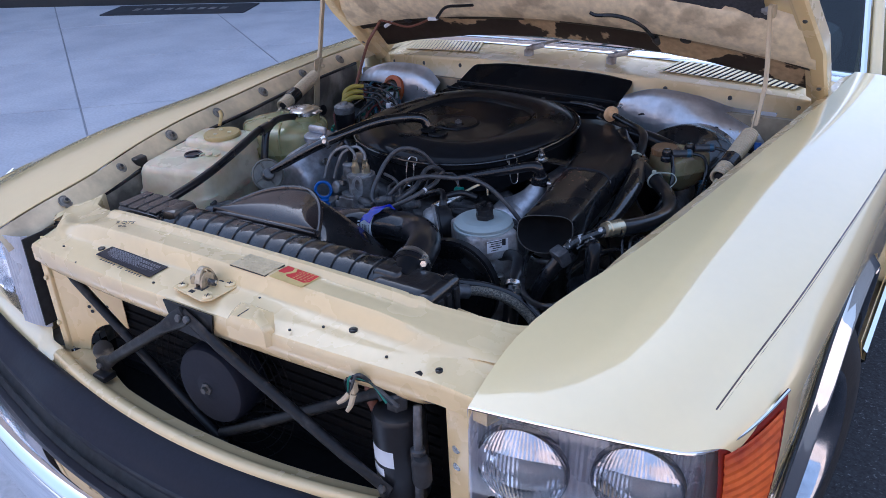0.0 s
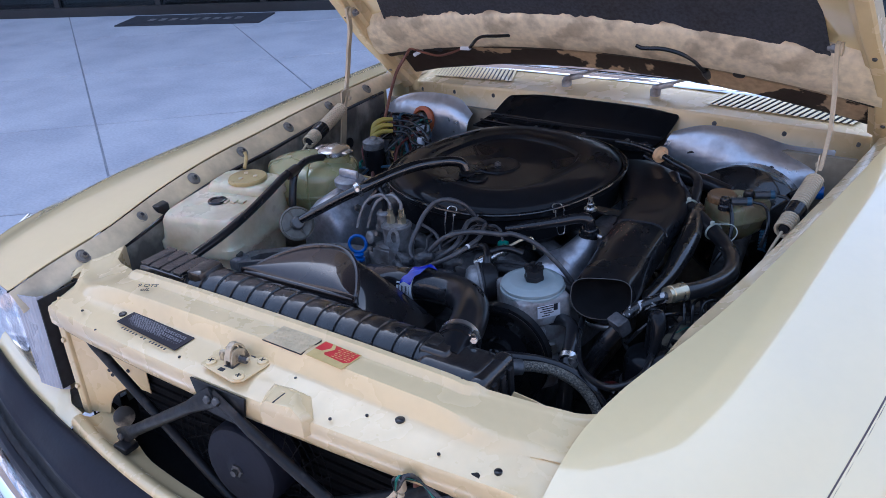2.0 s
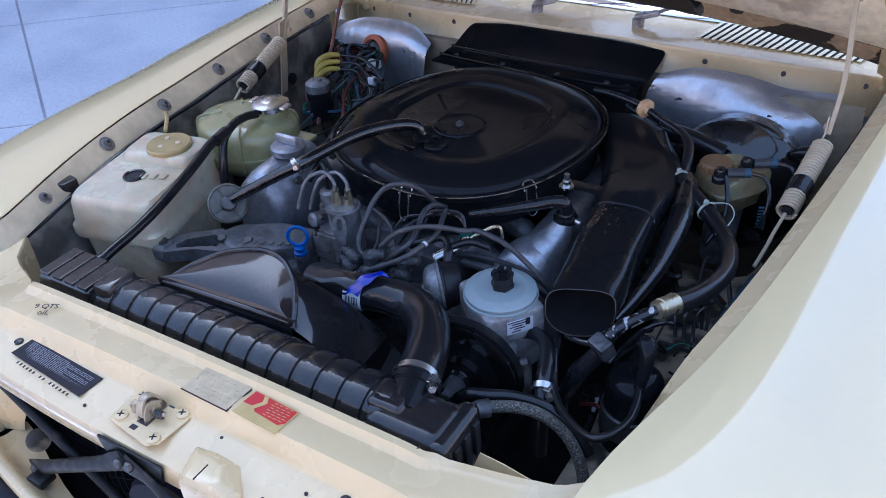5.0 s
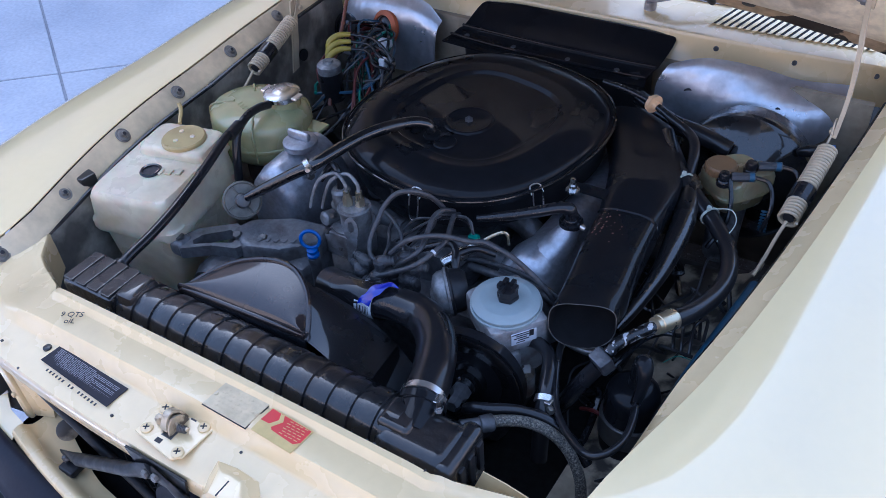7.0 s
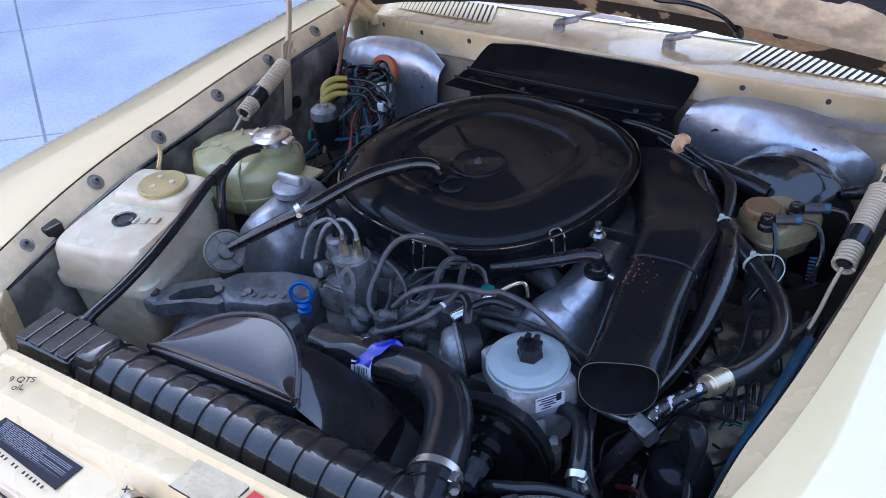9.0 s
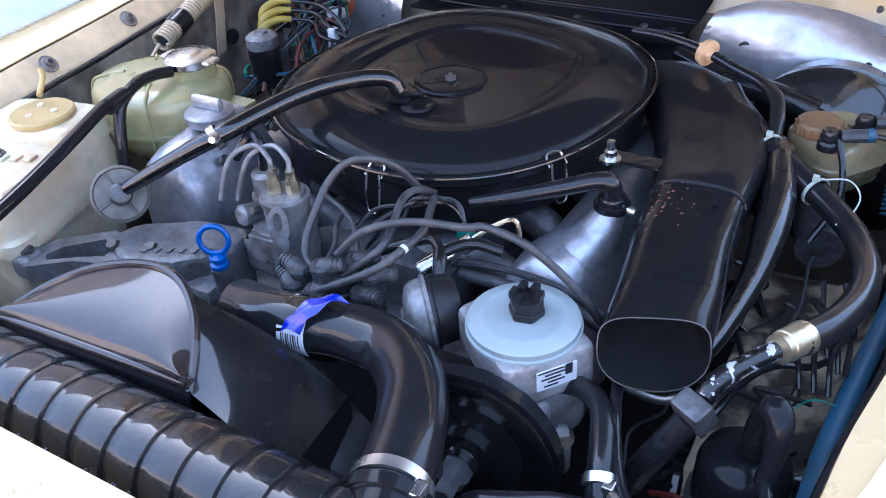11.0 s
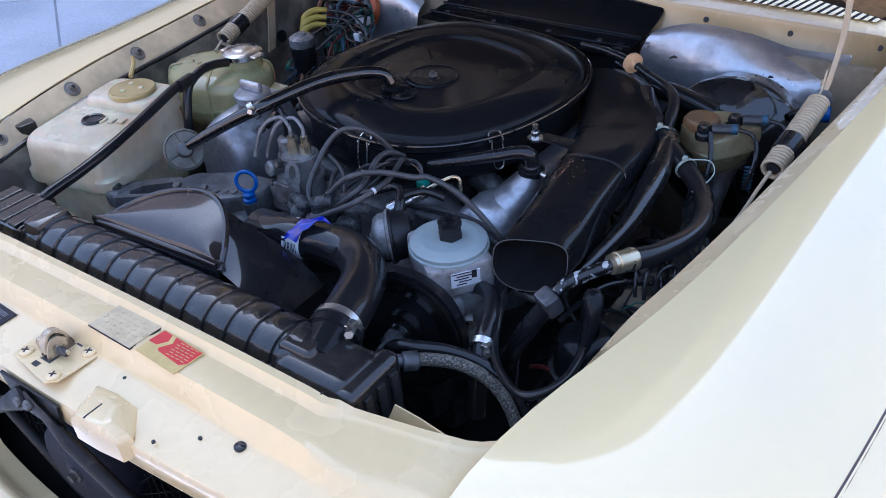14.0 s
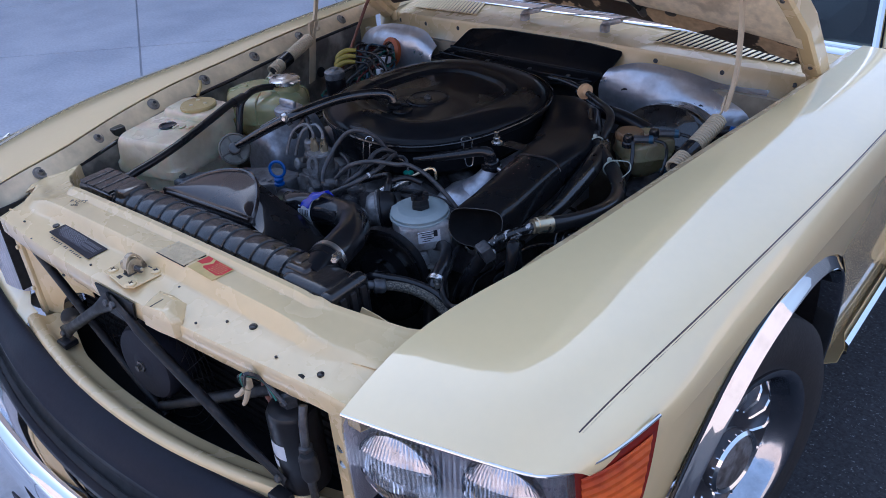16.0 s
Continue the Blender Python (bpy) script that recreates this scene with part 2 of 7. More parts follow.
M_FENCE = mat("pale warm stucco", (0.74, 0.58, 0.48), 0.85, 0, 0.08, 20, 0.1, 0, (0.60, 0.46, 0.37), 0.6, dirt_scale=0.6)
M_BRICK = mat("tan stucco", (0.55, 0.44, 0.36), 0.85, 0, 0.1, 20, 0.1)
M_YARD = mat("pale pinkish paving", (0.46, 0.40, 0.36), 0.85, 0, 0.1, 20, 0.1)


def glass(name, color, rough=0.02):
    """A thin pane: clear or tinted, glossier at a slant."""
    m = bpy.data.materials.new(name)
    m.use_nodes = True
    n, l = m.node_tree.nodes, m.node_tree.links
    n.remove(n["Principled BSDF"])
    clear, gloss, mix, fr, pw, ml = n.new("ShaderNodeBsdfTransparent"), n.new("ShaderNodeBsdfGlossy"), n.new("ShaderNodeMixShader"), n.new("ShaderNodeLayerWeight"), n.new("ShaderNodeMath"), n.new("ShaderNodeMath")
    clear.inputs[0].default_value = (*color, 1)
    gloss.inputs["Roughness"].default_value = rough
    pw.operation, pw.inputs[1].default_value = "POWER", 4.0
    ml.operation, ml.inputs[1].default_value, ml.inputs[2].default_value = "MULTIPLY_ADD", 0.8, 0.05
    l.new(fr.outputs["Facing"], pw.inputs[0])
    l.new(pw.outputs[0], ml.inputs[0])
    l.new(ml.outputs[0], mix.inputs[0])
    l.new(clear.outputs[0], mix.inputs[1])
    l.new(gloss.outputs[0], mix.inputs[2])
    l.new(mix.outputs[0], n["Material Output"].inputs[0])
    return m


M_GLASS = glass("clear glass", (0.95, 0.95, 0.96))
M_WORN = mat("worn cream and steel", (0.50, 0.42, 0.29), 0.4, 0.4, 0.2, 80, 0.1, 0, (0.09, 0.075, 0.06), 0.9, dirt_scale=60, edge=(0.52, 0.64))
M_FLANGEDISC = mat("bronzed grey disc", (0.15, 0.14, 0.115), 0.5, 0.15, 0.2, 90, 0.08, 0, (0.07, 0.06, 0.045), 0.7, dirt_scale=30)
M_SCUFF = mat("scuffed black pipe paint", (0.008, 0.008, 0.009), 0.3, 0, 0.1, 60, 0.03, 0.3, (0.45, 0.45, 0.46), 1.0, dirt_scale=85, edge=(0.575, 0.595))
M_STRUT = mat("scuffed black steel", (0.011, 0.011, 0.012), 0.42, 0, 0.2, 90, 0.08, 0, (0.07, 0.062, 0.055), 0.7, spec=0.25, dirt_scale=40, edge=(0.56, 0.72))
M_CAST_DARK = mat("dark wheel paint", (0.05, 0.052, 0.06), 0.4, 0.3, 0.1, 60, 0.05)
M_RING = mat("dark lamp ring", (0.26, 0.26, 0.29), 0.2, 0.8, 0.1, 60, 0.03)
M_WASHER = mat("grey zinc washer", (0.20, 0.185, 0.16), 0.45, 0.4, 0.15, 90, 0.08, 0, (0.14, 0.12, 0.10), 0.6, dirt_scale=60)
M_TINT = glass("tinted glass", (0.42, 0.48, 0.50))
# near-black colour that carries the shade of the grille opening and snorkel
M_UNLIT = mat("matt black for unlit hollows", (0.007, 0.007, 0.008), 0.75, 0, 0.2, 60, 0.05, 0, (0.012, 0.011, 0.011), 0.5, spec=0.12)
M_RIM = mat("polished alloy", (0.50, 0.52, 0.56), 0.12, 1.0, 0.08, 60, 0.02, 0, (0.30, 0.31, 0.34), 0.5, dirt_scale=20)
M_REDLENS = mat("dark red lens rim", (0.20, 0.016, 0.008), 0.16, 0, 0.12, 60, 0.03, 1.0, (0.12, 0.01, 0.006), 0.6)
M_AMBERLENS = mat("amber lens plastic", (0.74, 0.125, 0.012), 0.18, 0, 0.12, 60, 0.06, 1.0, (0.34, 0.03, 0.008), 0.9, dirt_scale=9, edge=(0.42, 0.62), milky=0.2)


# ---- builders ----
def cat(*geos):
    vs, fs = [], []
    for v, f in geos:
        o = len(vs)
        vs += [tuple(p) for p in v]
        fs += [tuple(i + o for i in q) for q in f]
    return vs, fs


def moved(geo, m):
    return [tuple(m @ Vector(p)) for p in geo[0]], geo[1]


def spline(pts, per=6):
    """Catmull-Rom through the points."""
    p = [Vector(q) for q in pts]
    if len(p) < 3:
        return p
    out = []
    for i in range(len(p) - 1):
        a = p[i - 1] if i else 2 * p[0] - p[1]
        b, c = p[i], p[i + 1]
        d = p[i + 2] if i + 2 < len(p) else 2 * p[-1] - p[-2]
        for k in range(per):
            t = k / per
            out.append(0.5 * (2 * b + (c - a) * t + (2 * a - 5 * b + 4 * c - d) * t * t + (3 * b - a - 3 * c + d) * t ** 3))
    return out + [p[-1]]


def loft(rings, closed=True, caps=True):
    """Joins rings of equal count; closed: each ring is a loop."""
    n = len(rings[0])
    vs = [tuple(q) for r in rings for q in r]
    fs = []
    for i in range(len(rings) - 1):
        for k in range(n if closed else n - 1):
            a, b = i * n + k, i * n + (k + 1) % n
            fs.append((a, b, b + n, a + n))
    if caps and closed:
        fs += [tuple(range(n))[::-1], tuple(range((len(rings) - 1) * n, len(rings) * n))]
    return vs, fs


def tube(pts, r, n=10, per=6, ell=1.0, caps=True):
    """A swept round tube; r: one radius or one a point."""
    path = spline(pts, per)
    rad = [r] * len(pts) if isinstance(r, (int, float)) else list(r)
    rings, side = [], None
    for i, p in enumerate(path):
        d = (path[min(i + 1, len(path) - 1)] - path[max(i - 1, 0)]).normalized()
        if side is None:
            side = d.cross(Vector((0, 0, 1)) if abs(d.z) < 0.9 else Vector((1, 0, 0))).normalized()
        side = (side - d * side.dot(d)).normalized()
        up = side.cross(d)
        s = i / max(1, len(path) - 1) * (len(rad) - 1)
        k = min(int(s), len(rad) - 2) if len(rad) > 1 else 0
        rr = rad[k] + (rad[min(k + 1, len(rad) - 1)] - rad[k]) * (s - k)
        rings.append([p + side * (rr * math.cos(a)) + up * (rr * ell * math.sin(a)) for a in [2 * math.pi * j / n for j in range(n)]])
    return loft(rings, True, caps)


def lathe(prof, n=32, m=None):
    """Turns a profile of (radius, height) round z."""
    rings = [[(max(r, 1e-4) * math.cos(2 * math.pi * j / n), max(r, 1e-4) * math.sin(2 * math.pi * j / n), z) for j in range(n)] for r, z in prof]
    g = loft(rings)
    return moved(g, m) if m else g


def box(c, s, bev=0.0, m=None, seg=2):
    bm = bmesh.new()
    bmesh.ops.create_cube(bm, size=1.0, matrix=Matrix.Diagonal((*s, 1)))
    if bev:
        bmesh.ops.bevel(bm, geom=bm.edges[:], offset=bev, segments=seg, affect="EDGES", profile=0.5)
    bm.verts.index_update()
    g = [tuple(v.co + Vector(c)) if m is None else tuple(m @ (v.co + Vector(c))) for v in bm.verts], [tuple(v.index for v in f.verts) for f in bm.faces]
    bm.free()
    return g


def prism(poly, z0, z1, bev=0.0, m=None, seg=2):
    """An outline of (x, y) between two heights, with rounded edges."""
    bm = bmesh.new()
    f = bm.faces.new([bm.verts.new((x, y, z0)) for x, y in poly])
    r = bmesh.ops.extrude_face_region(bm, geom=[f])
    bmesh.ops.translate(bm, vec=(0, 0, z1 - z0), verts=[v for v in r["geom"] if isinstance(v, bmesh.types.BMVert)])
    bmesh.ops.recalc_face_normals(bm, faces=bm.faces[:])
    if bev:
        bmesh.ops.bevel(bm, geom=bm.edges[:], offset=bev, segments=seg, affect="EDGES", profile=0.5)
    bm.verts.index_update()
    g = [tuple(v.co) for v in bm.verts], [tuple(v.index for v in q.verts) for q in bm.faces]
    bm.free()
    return moved(g, m) if m else g


def sheet(grid, thick=0.0):
    """A surface through rows of points, with a thickness below it."""
    n = len(grid[0])
    g = loft([[tuple(q) for q in row] for row in grid], False, False)
    if not thick:
        return g
    vs = [Vector(v) for v in g[0]]
    norm = [Vector() for _ in vs]
    for q in g[1]:
        nn = (vs[q[2]] - vs[q[0]]).cross(vs[q[3]] - vs[q[1]])
        for i in q:
            norm[i] += nn
    low = [tuple(v - (m_.normalized() if m_.length else Vector((0, 0, 1))) * thick) for v, m_ in zip(vs, norm)]
    o, rows = len(vs), len(grid)
    fs = list(g[1]) + [tuple(i + o for i in q[::-1]) for q in g[1]]
    edge = [(i, i + 1) for i in range(n - 1)] + [(k * n + n - 1, (k + 1) * n + n - 1) for k in range(rows - 1)]
    edge += [((rows - 1) * n + i + 1, (rows - 1) * n + i) for i in range(n - 1)[::-1]] + [((k + 1) * n, k * n) for k in range(rows - 1)[::-1]]
    fs += [(b, a, a + o, b + o) for a, b in edge]
    return [tuple(v) for v in vs] + low, fs


def smooth_net(net, per=5):
    """Refines a control net along and across."""
    rows = [spline(r, per) for r in net]
    cols = [spline([r[i] for r in rows], per) for i in range(len(rows[0]))]
    return [[cols[i][k] for i in range(len(cols))] for k in range(len(cols[0]))]


def fair(pts, per=5):
    """A natural cubic through the points, by chord length: even curvature for painted panels."""
    p = np.array([tuple(q) for q in pts])
    t = np.concatenate([[0], np.cumsum(np.linalg.norm(np.diff(p, axis=0), axis=1))])
    n, h = len(p), np.diff(t)
    a, r = np.eye(n), np.zeros((n, 3))
    for i in range(1, n - 1):
        a[i, i - 1:i + 2] = h[i - 1], 2 * (h[i - 1] + h[i]), h[i]
        r[i] = 6 * ((p[i + 1] - p[i]) / h[i] - (p[i] - p[i - 1]) / h[i - 1])
    m = np.linalg.solve(a, r)
    out = []
    for i in range(n - 1):
        for k in range(per):
            u = h[i] * k / per
            v = h[i] - u
            out.append(Vector(m[i] * v ** 3 / (6 * h[i]) + m[i + 1] * u ** 3 / (6 * h[i]) + (p[i] / h[i] - m[i] * h[i] / 6) * v + (p[i + 1] / h[i] - m[i + 1] * h[i] / 6) * u))
    return out + [Vector(p[-1])]


def fair_net(net, per=5):
    rows = [fair(r, per) for r in net]
    cols = [fair([r[i] for r in rows], per) for i in range(len(rows[0]))]
    return [[cols[i][k] for i in range(len(cols))] for k in range(len(cols[0]))]


def mirror_x(geo):
    return [(-x, y, z) for x, y, z in geo[0]], [tuple(q[::-1]) for q in geo[1]]


def mesh_of(name, geo, material, angle=42):
    me = bpy.data.meshes.new(name)
    me.from_pydata([tuple(v) for v in geo[0]], [], geo[1])
    me.materials.append(material)
    me.update()
    bm = bmesh.new()
    bm.from_mesh(me)
    bmesh.ops.recalc_face_normals(bm, faces=bm.faces[:])
    bm.to_mesh(me)
    bm.free()
    me.shade_smooth()
    me.set_sharp_from_angle(angle=radians(angle))
    # shading normals follow the larger faces, so that flat sides stay flat beside rounded edges
    cut = math.cos(radians(angle))
    polys = [(p.normal.copy(), p.area, tuple(p.vertices)) for p in me.polygons]
    round_v = collections.defaultdict(list)
    for k, (_, _, vs) in enumerate(polys):
        for v in vs:
            round_v[v].append(k)
    corner = []
    for nf, af, vs in polys:
        for v in vs:
            s = Vector()
            for k in round_v[v]:
                if nf.dot(polys[k][0]) > cut:
                    s += polys[k][0] * polys[k][1]
            corner.append(s.normalized() if s.length else nf)
    me.normals_split_custom_set(corner)
    return me


def part(name, geo, material, parent=None, label="", angle=42):
    """One mesh object under a thing or a part (or on its own)."""
    ob = new(name, mesh_of(name, geo, material, angle))
    ob.parent = parent
    if label:
        ob["label"] = label
    return ob


def thing(name, label, category, at=(0, 0, 0), kind="", group=""):
    """An empty at a thing's base; its parts are given in world metres."""
    ob = new(name)
    ob.empty_display_size = 0.05
    ob.matrix_world = Matrix.Translation(at)
    return tagged(ob, label, category, group, kind)


def put(owner, name, geo, material, label="", under=None, angle=42):
    """A part given in world metres, under the thing owner (or its part under)."""
    o = owner.matrix_world.translation
    ob = part(name, ([(x - o.x, y - o.y, z - o.z) for x, y, z in geo[0]], geo[1]), material, under or owner, label, angle)
    return ob


def solo(name, geo, material, label, category, kind="", group="", angle=42):
    """A thing of one mesh, with its origin in its middle."""
    v = [Vector(p) for p in geo[0]]
    lo = Vector([min(p[i] for p in v) for i in range(3)])
    hi = Vector([max(p[i] for p in v) for i in range(3)])
    c = Vector(((lo.x + hi.x) / 2, (lo.y + hi.y) / 2, lo.z))
    ob = new(name, mesh_of(name, ([tuple(p - c) for p in v], geo[1]), material, angle))
    ob.matrix_world = Matrix.Translation(c)
    return tagged(ob, label, category, group, kind)


def along(a, b):
    """A pose at a whose z looks to b."""
    return Matrix.Translation(a) @ (Vector(b) - Vector(a)).to_track_quat("Z", "Y").to_matrix().to_4x4()


def ring(c, axis, r, w, n=32, t=0.003):
    """A flat band round an axis, as a clamp."""
    return lathe([(r, -w / 2), (r + t, -w / 2), (r + t, w / 2), (r, w / 2), (r, -w / 2)], n, along(c, Vector(c) + Vector(axis)))


def coil(a, b, r, wire, turns, n=8):
    a, b = Vector(a), Vector(b)
    m = along(a, b)
    L = (b - a).length
    pts = [m @ Vector((r * math.cos(2 * math.pi * turns * i / (turns * 12)), r * math.sin(2 * math.pi * turns * i / (turns * 12)), L * i / (turns * 12))) for i in range(int(turns * 12) + 1)]
    return tube(pts, wire, n, 1)


def arc_pts(c, u, v, r, a0, a1, n):
    c, u, v = Vector(c), Vector(u), Vector(v)
    return [c + u * (r * math.cos(radians(a0 + (a1 - a0) * i / n))) + v * (r * math.sin(radians(a0 + (a1 - a0) * i / n))) for i in range(n + 1)]


def screw_head(c, axis, r, h=0.004, hexed=False):
    m = along(c, Vector(c) + Vector(axis))
    return lathe([(r, 0), (r, h * 0.6), (r * 0.8, h), (0, h)], 6 if hexed else 14, m)

# ---- ground and building ----
ground = tagged(new("ground", mesh_of("ground", box((0, 0, -0.16), (400, 400, 0.2)), M_ASPHALT)), "dark grey asphalt and earth round the forecourt", "ground", kind="structure")

JD = Vector((-0.845, 0.535, 0)).normalized()  # along one set of joints
JX = Vector((0.76, 0.65, 0)).normalized()  # along the other
J0 = Vector((-3.70, 2.27, 0))  # a crossing of joints
bed = tagged(new("pavement_bed", mesh_of("pavement_bed", prism([(-14, -8), (-0.9, -8), (-0.9, 12), (-14, 12)], -.06, -.004), M_JOINT)), "pale mortar bed under the slab joints", "pavement", kind="structure")
pavement = tagged(new("pavement"), "pale grey broomed concrete slabs with tooled joints", "pavement", kind="structure")
for i in range(-5, 6):
    for k in range(-6, 7):
        a, b = 1.42, 1.42
        quad = [J0 + JD * (i * a + e * (a - 0.006) + (0.006 if not e else 0)) + JX * (k * b + g * (b - 0.006) + (0.006 if not g else 0)) for e, g in ((0, 0), (1, 0), (1, 1), (0, 1))]
        poly = []
        for p_, q_ in zip(quad, quad[1:] + quad[:1]):
            if p_.x <= -0.2:
                poly.append((p_.x, p_.y))
            if (p_.x <= -0.2) != (q_.x <= -0.2):
                c_ = p_.lerp(q_, (-0.2 - p_.x) / (q_.x - p_.x))
                poly.append((c_.x, c_.y))
        if len(poly) < 3 or max(q[0] for q in poly) - min(q[0] for q in poly) < 0.05 or min(q[1] for q in poly) > 9:
            continue
        part("concrete_slab", prism(poly[::-1], -0.05, 0.0, 0.003), M_CONCRETE, pavement, angle=15)
road = tagged(new("road", mesh_of("road", prism([(-0.9, -6), (8, -6), (8, 9), (-0.9, 9)], -0.058, -0.012), M_ASPHALT)), "dark worn asphalt beside the parked car", "road", kind="structure")

# unseen plain walls and sunlit paving, added behind and beside the viewpoint for bounce and reflections
for nm, lo, hi, top_ in (("wall_south", (-4, -13.3), (13, -13), 5.0), ("wall_southwest", (-16, -12.3), (-4, -12), 9.0), ("wall_east", (13, -13), (13.3, 16), 4.2)):
    tagged(new(nm, mesh_of(nm, prism([lo, (hi[0], lo[1]), hi, (lo[0], hi[1])], -.06, top_, .01), M_FENCE)), "unseen plain wall added for warm bounce and reflections", "wall", kind="structure")
tagged(new("pavement_yard", mesh_of("pavement_yard", prism([(-16, -13), (13, -13), (13, -3.6), (-16, -3.6)], -.058, -.006), M_YARD)), "unseen pale pinkish paving added for sunlit bounce", "pavement", kind="structure")

# glazed shop front beyond the forecourt
FA, FB = Vector((-8.6, 3.86, 0)), Vector((-3.2, 6.30, 0))
FD = (FB - FA).normalized()
FN = Vector((FD.y, -FD.x, 0))
shop = tagged(new("shop_front"), "dark glazed shop front with metal frames", "building", kind="structure")


def facade_box(u0, u1, z0, z1, d0, d1):
    p = [FA + FD * u + FN * d for u, d in ((u0, d0), (u1, d0), (u1, d1), (u0, d1))]
    return prism([(q.x, q.y) for q in p], z0, z1, 0.004)


part("plinth", facade_box(-14, 6.9, 0, 0.09, -0.3, 0.02), M_BRUSH, shop)
# upper storeys out of view, added as a sun block over the car
part("wall_above", facade_box(-14, 6.9, 2.7, 10.2, -2.3, 0.03), M_BRICK, shop, "unseen brown stucco wall added above the shop to shade the car")
part("back_wall", facade_box(-14, 6.9, 0.0, 2.7, -2.3, -2.2), M_INTERIOR, shop)
for i in range(19):
    part("mullion", facade_box(-14 + i * 1.1, -13.94 + i * 1.1, 0.09, 2.7, -0.08, 0.012), M_BRUSH, shop)
    part("glass_pane", facade_box(-13.94 + i * 1.1, -12.9 + i * 1.1, 0.09, 2.7, -0.03, -0.018), M_TINT, shop)
mat_mid = FA + FD * 3.05 + FN * 0.33
rug = thing("door_mat", "dark ribbed entrance mat with worn pale lettering", "mat", (mat_mid.x, mat_mid.y, 0))
put(rug, "mat_body", prism([tuple((mat_mid + FD * u + FN * v).xy) for u, v in ((-0.72, -0.22), (-0.72, 0.22), (0.72, 0.22), (0.72, -0.22))], 0.0, 0.012, 0.003), M_MATRUG)
for i in range(9):
    u = -0.44 + i * 0.11
    put(rug, "letter_bar", prism([tuple((mat_mid + FD * (u + s) + FN * v).xy) for s, v in ((-0.032, -0.05), (-0.032, 0.05), (0.032, 0.05), (0.032, -0.05))], 0.0125, 0.0135), M_CAST, "worn pale lettering")

# ---- the car body ----
car = thing("car", "cream vintage convertible parked with its hood open", "car")

N0 = [(.500, .035, .768), (.498, .165, .797), (.560, .40, .828), (.602, .592, .845), (.645, .92, .856), (.675, 1.255, .852), (.69, 1.56, .845)]
N1 = [(.585, .055, .762), (.600, .2, .7975), (.650, .40, .829), (.680, .592, .845), (.715, .92, .855), (.735, 1.255, .85), (.75, 1.56, .843)]
N2 = [(.690, .086, .752), (.712, .21, .7855), (.738, .4, .8155), (.758, .592, .830), (.782, .92, .838), (.803, 1.255, .835), (.812, 1.56, .83)]
N3 = [(.757, .114, .742), (.778, .235, .7735), (.803, .42, .796), (.818, .592, .805), (.838, .92, .81), (.848, 1.255, .81), (.85, 1.56, .805)]
N4 = [(.794, .152, .736), (.829, .262, .757), (.839, .42, .762), (.845, .592, .768), (.855, .92, .772), (.862, 1.255, .77), (.865, 1.56, .765)]
N5 = [(.803, .18, .70), (.836, .275, .725), (.846, .42, .730), (.852, .592, .733), (.861, .92, .735), (.868, 1.255, .73), (.87, 1.56, .725)]
fender_net = fair_net([N0, N1, N2, N3, N4, N5], 5)
AC, AR = (0.70, 0.30), 0.44  # wheel arch centre (y, z) and half width


def arch_n(dy):
    """The front of the arch is squarer than its rear."""
    return 2.6 if dy < 0 else 2.1


def arch_h(y, b=0.425):
    """Height of the flattened arch over its centre."""
    return b * max(0.0, 1 - (abs(y - AC[0]) / AR) ** arch_n(y - AC[0])) ** (1 / arch_n(y - AC[0]))


def arch_pt(a, x, inset):
    """A point of the arch at angle a, set inwards."""
    c, s = math.cos(a), math.sin(a)
    e = arch_n(c)
    r = 1 / ((abs(c) / (AR - inset)) ** e + (abs(s) / (0.43 - inset)) ** e) ** (1 / e)
    z = AC[1] + r * s
    return (x - max(0, .66 - z) * 0.10, AC[0] + r * c, z)



def skirt():
    """The fender's side below the shoulder, cut round the wheel arch."""
    top = fender_net[-1]
    rows = [[], [], [], [], []]
    for p in top:
        low = 0.27
        if abs(p.y - AC[0]) < AR:
            low = AC[1] + arch_h(p.y)
        for k in range(5):
            s = k / 4
            z = p.z + (low - p.z) * s
            drop = max(0.0, (0.66 - z)) * 0.10
            rows[k].append((p.x - drop, p.y, z))
    return sheet(rows, 0.002)


inner = [[(x - 0.001, y, z - 0.002) for x, y, z in N0], [(x - 0.006, y, z - 0.006) for x, y, z in N0], [(x - 0.029, y, z - 0.031) for x, y, z in N0], [(x - 0.031, y, z - 0.037) for x, y, z in N0]]


def far(geo):
    """The passenger side: mirrored, its front set out a little."""
    out = []
    for x, y, z in geo[0]:
        w = max(0.0, min(1.0, (0.75 - y) / 0.6))
        out.append((-(x + 0.04 * w + 0.02 * max(0.0, min(1.0, (0.25 - y) / 0.15))), y, z + 0.018 * w))
    return out, [tuple(reversed(f)) for f in geo[1]]


def flange_w(y):
    """Width of the driver's side flange, which runs out towards the front."""
    u = max(0.0, min(1.0, (y - .25) / .22))
    return .003 + .030 * u * u * (3 - 2 * u)


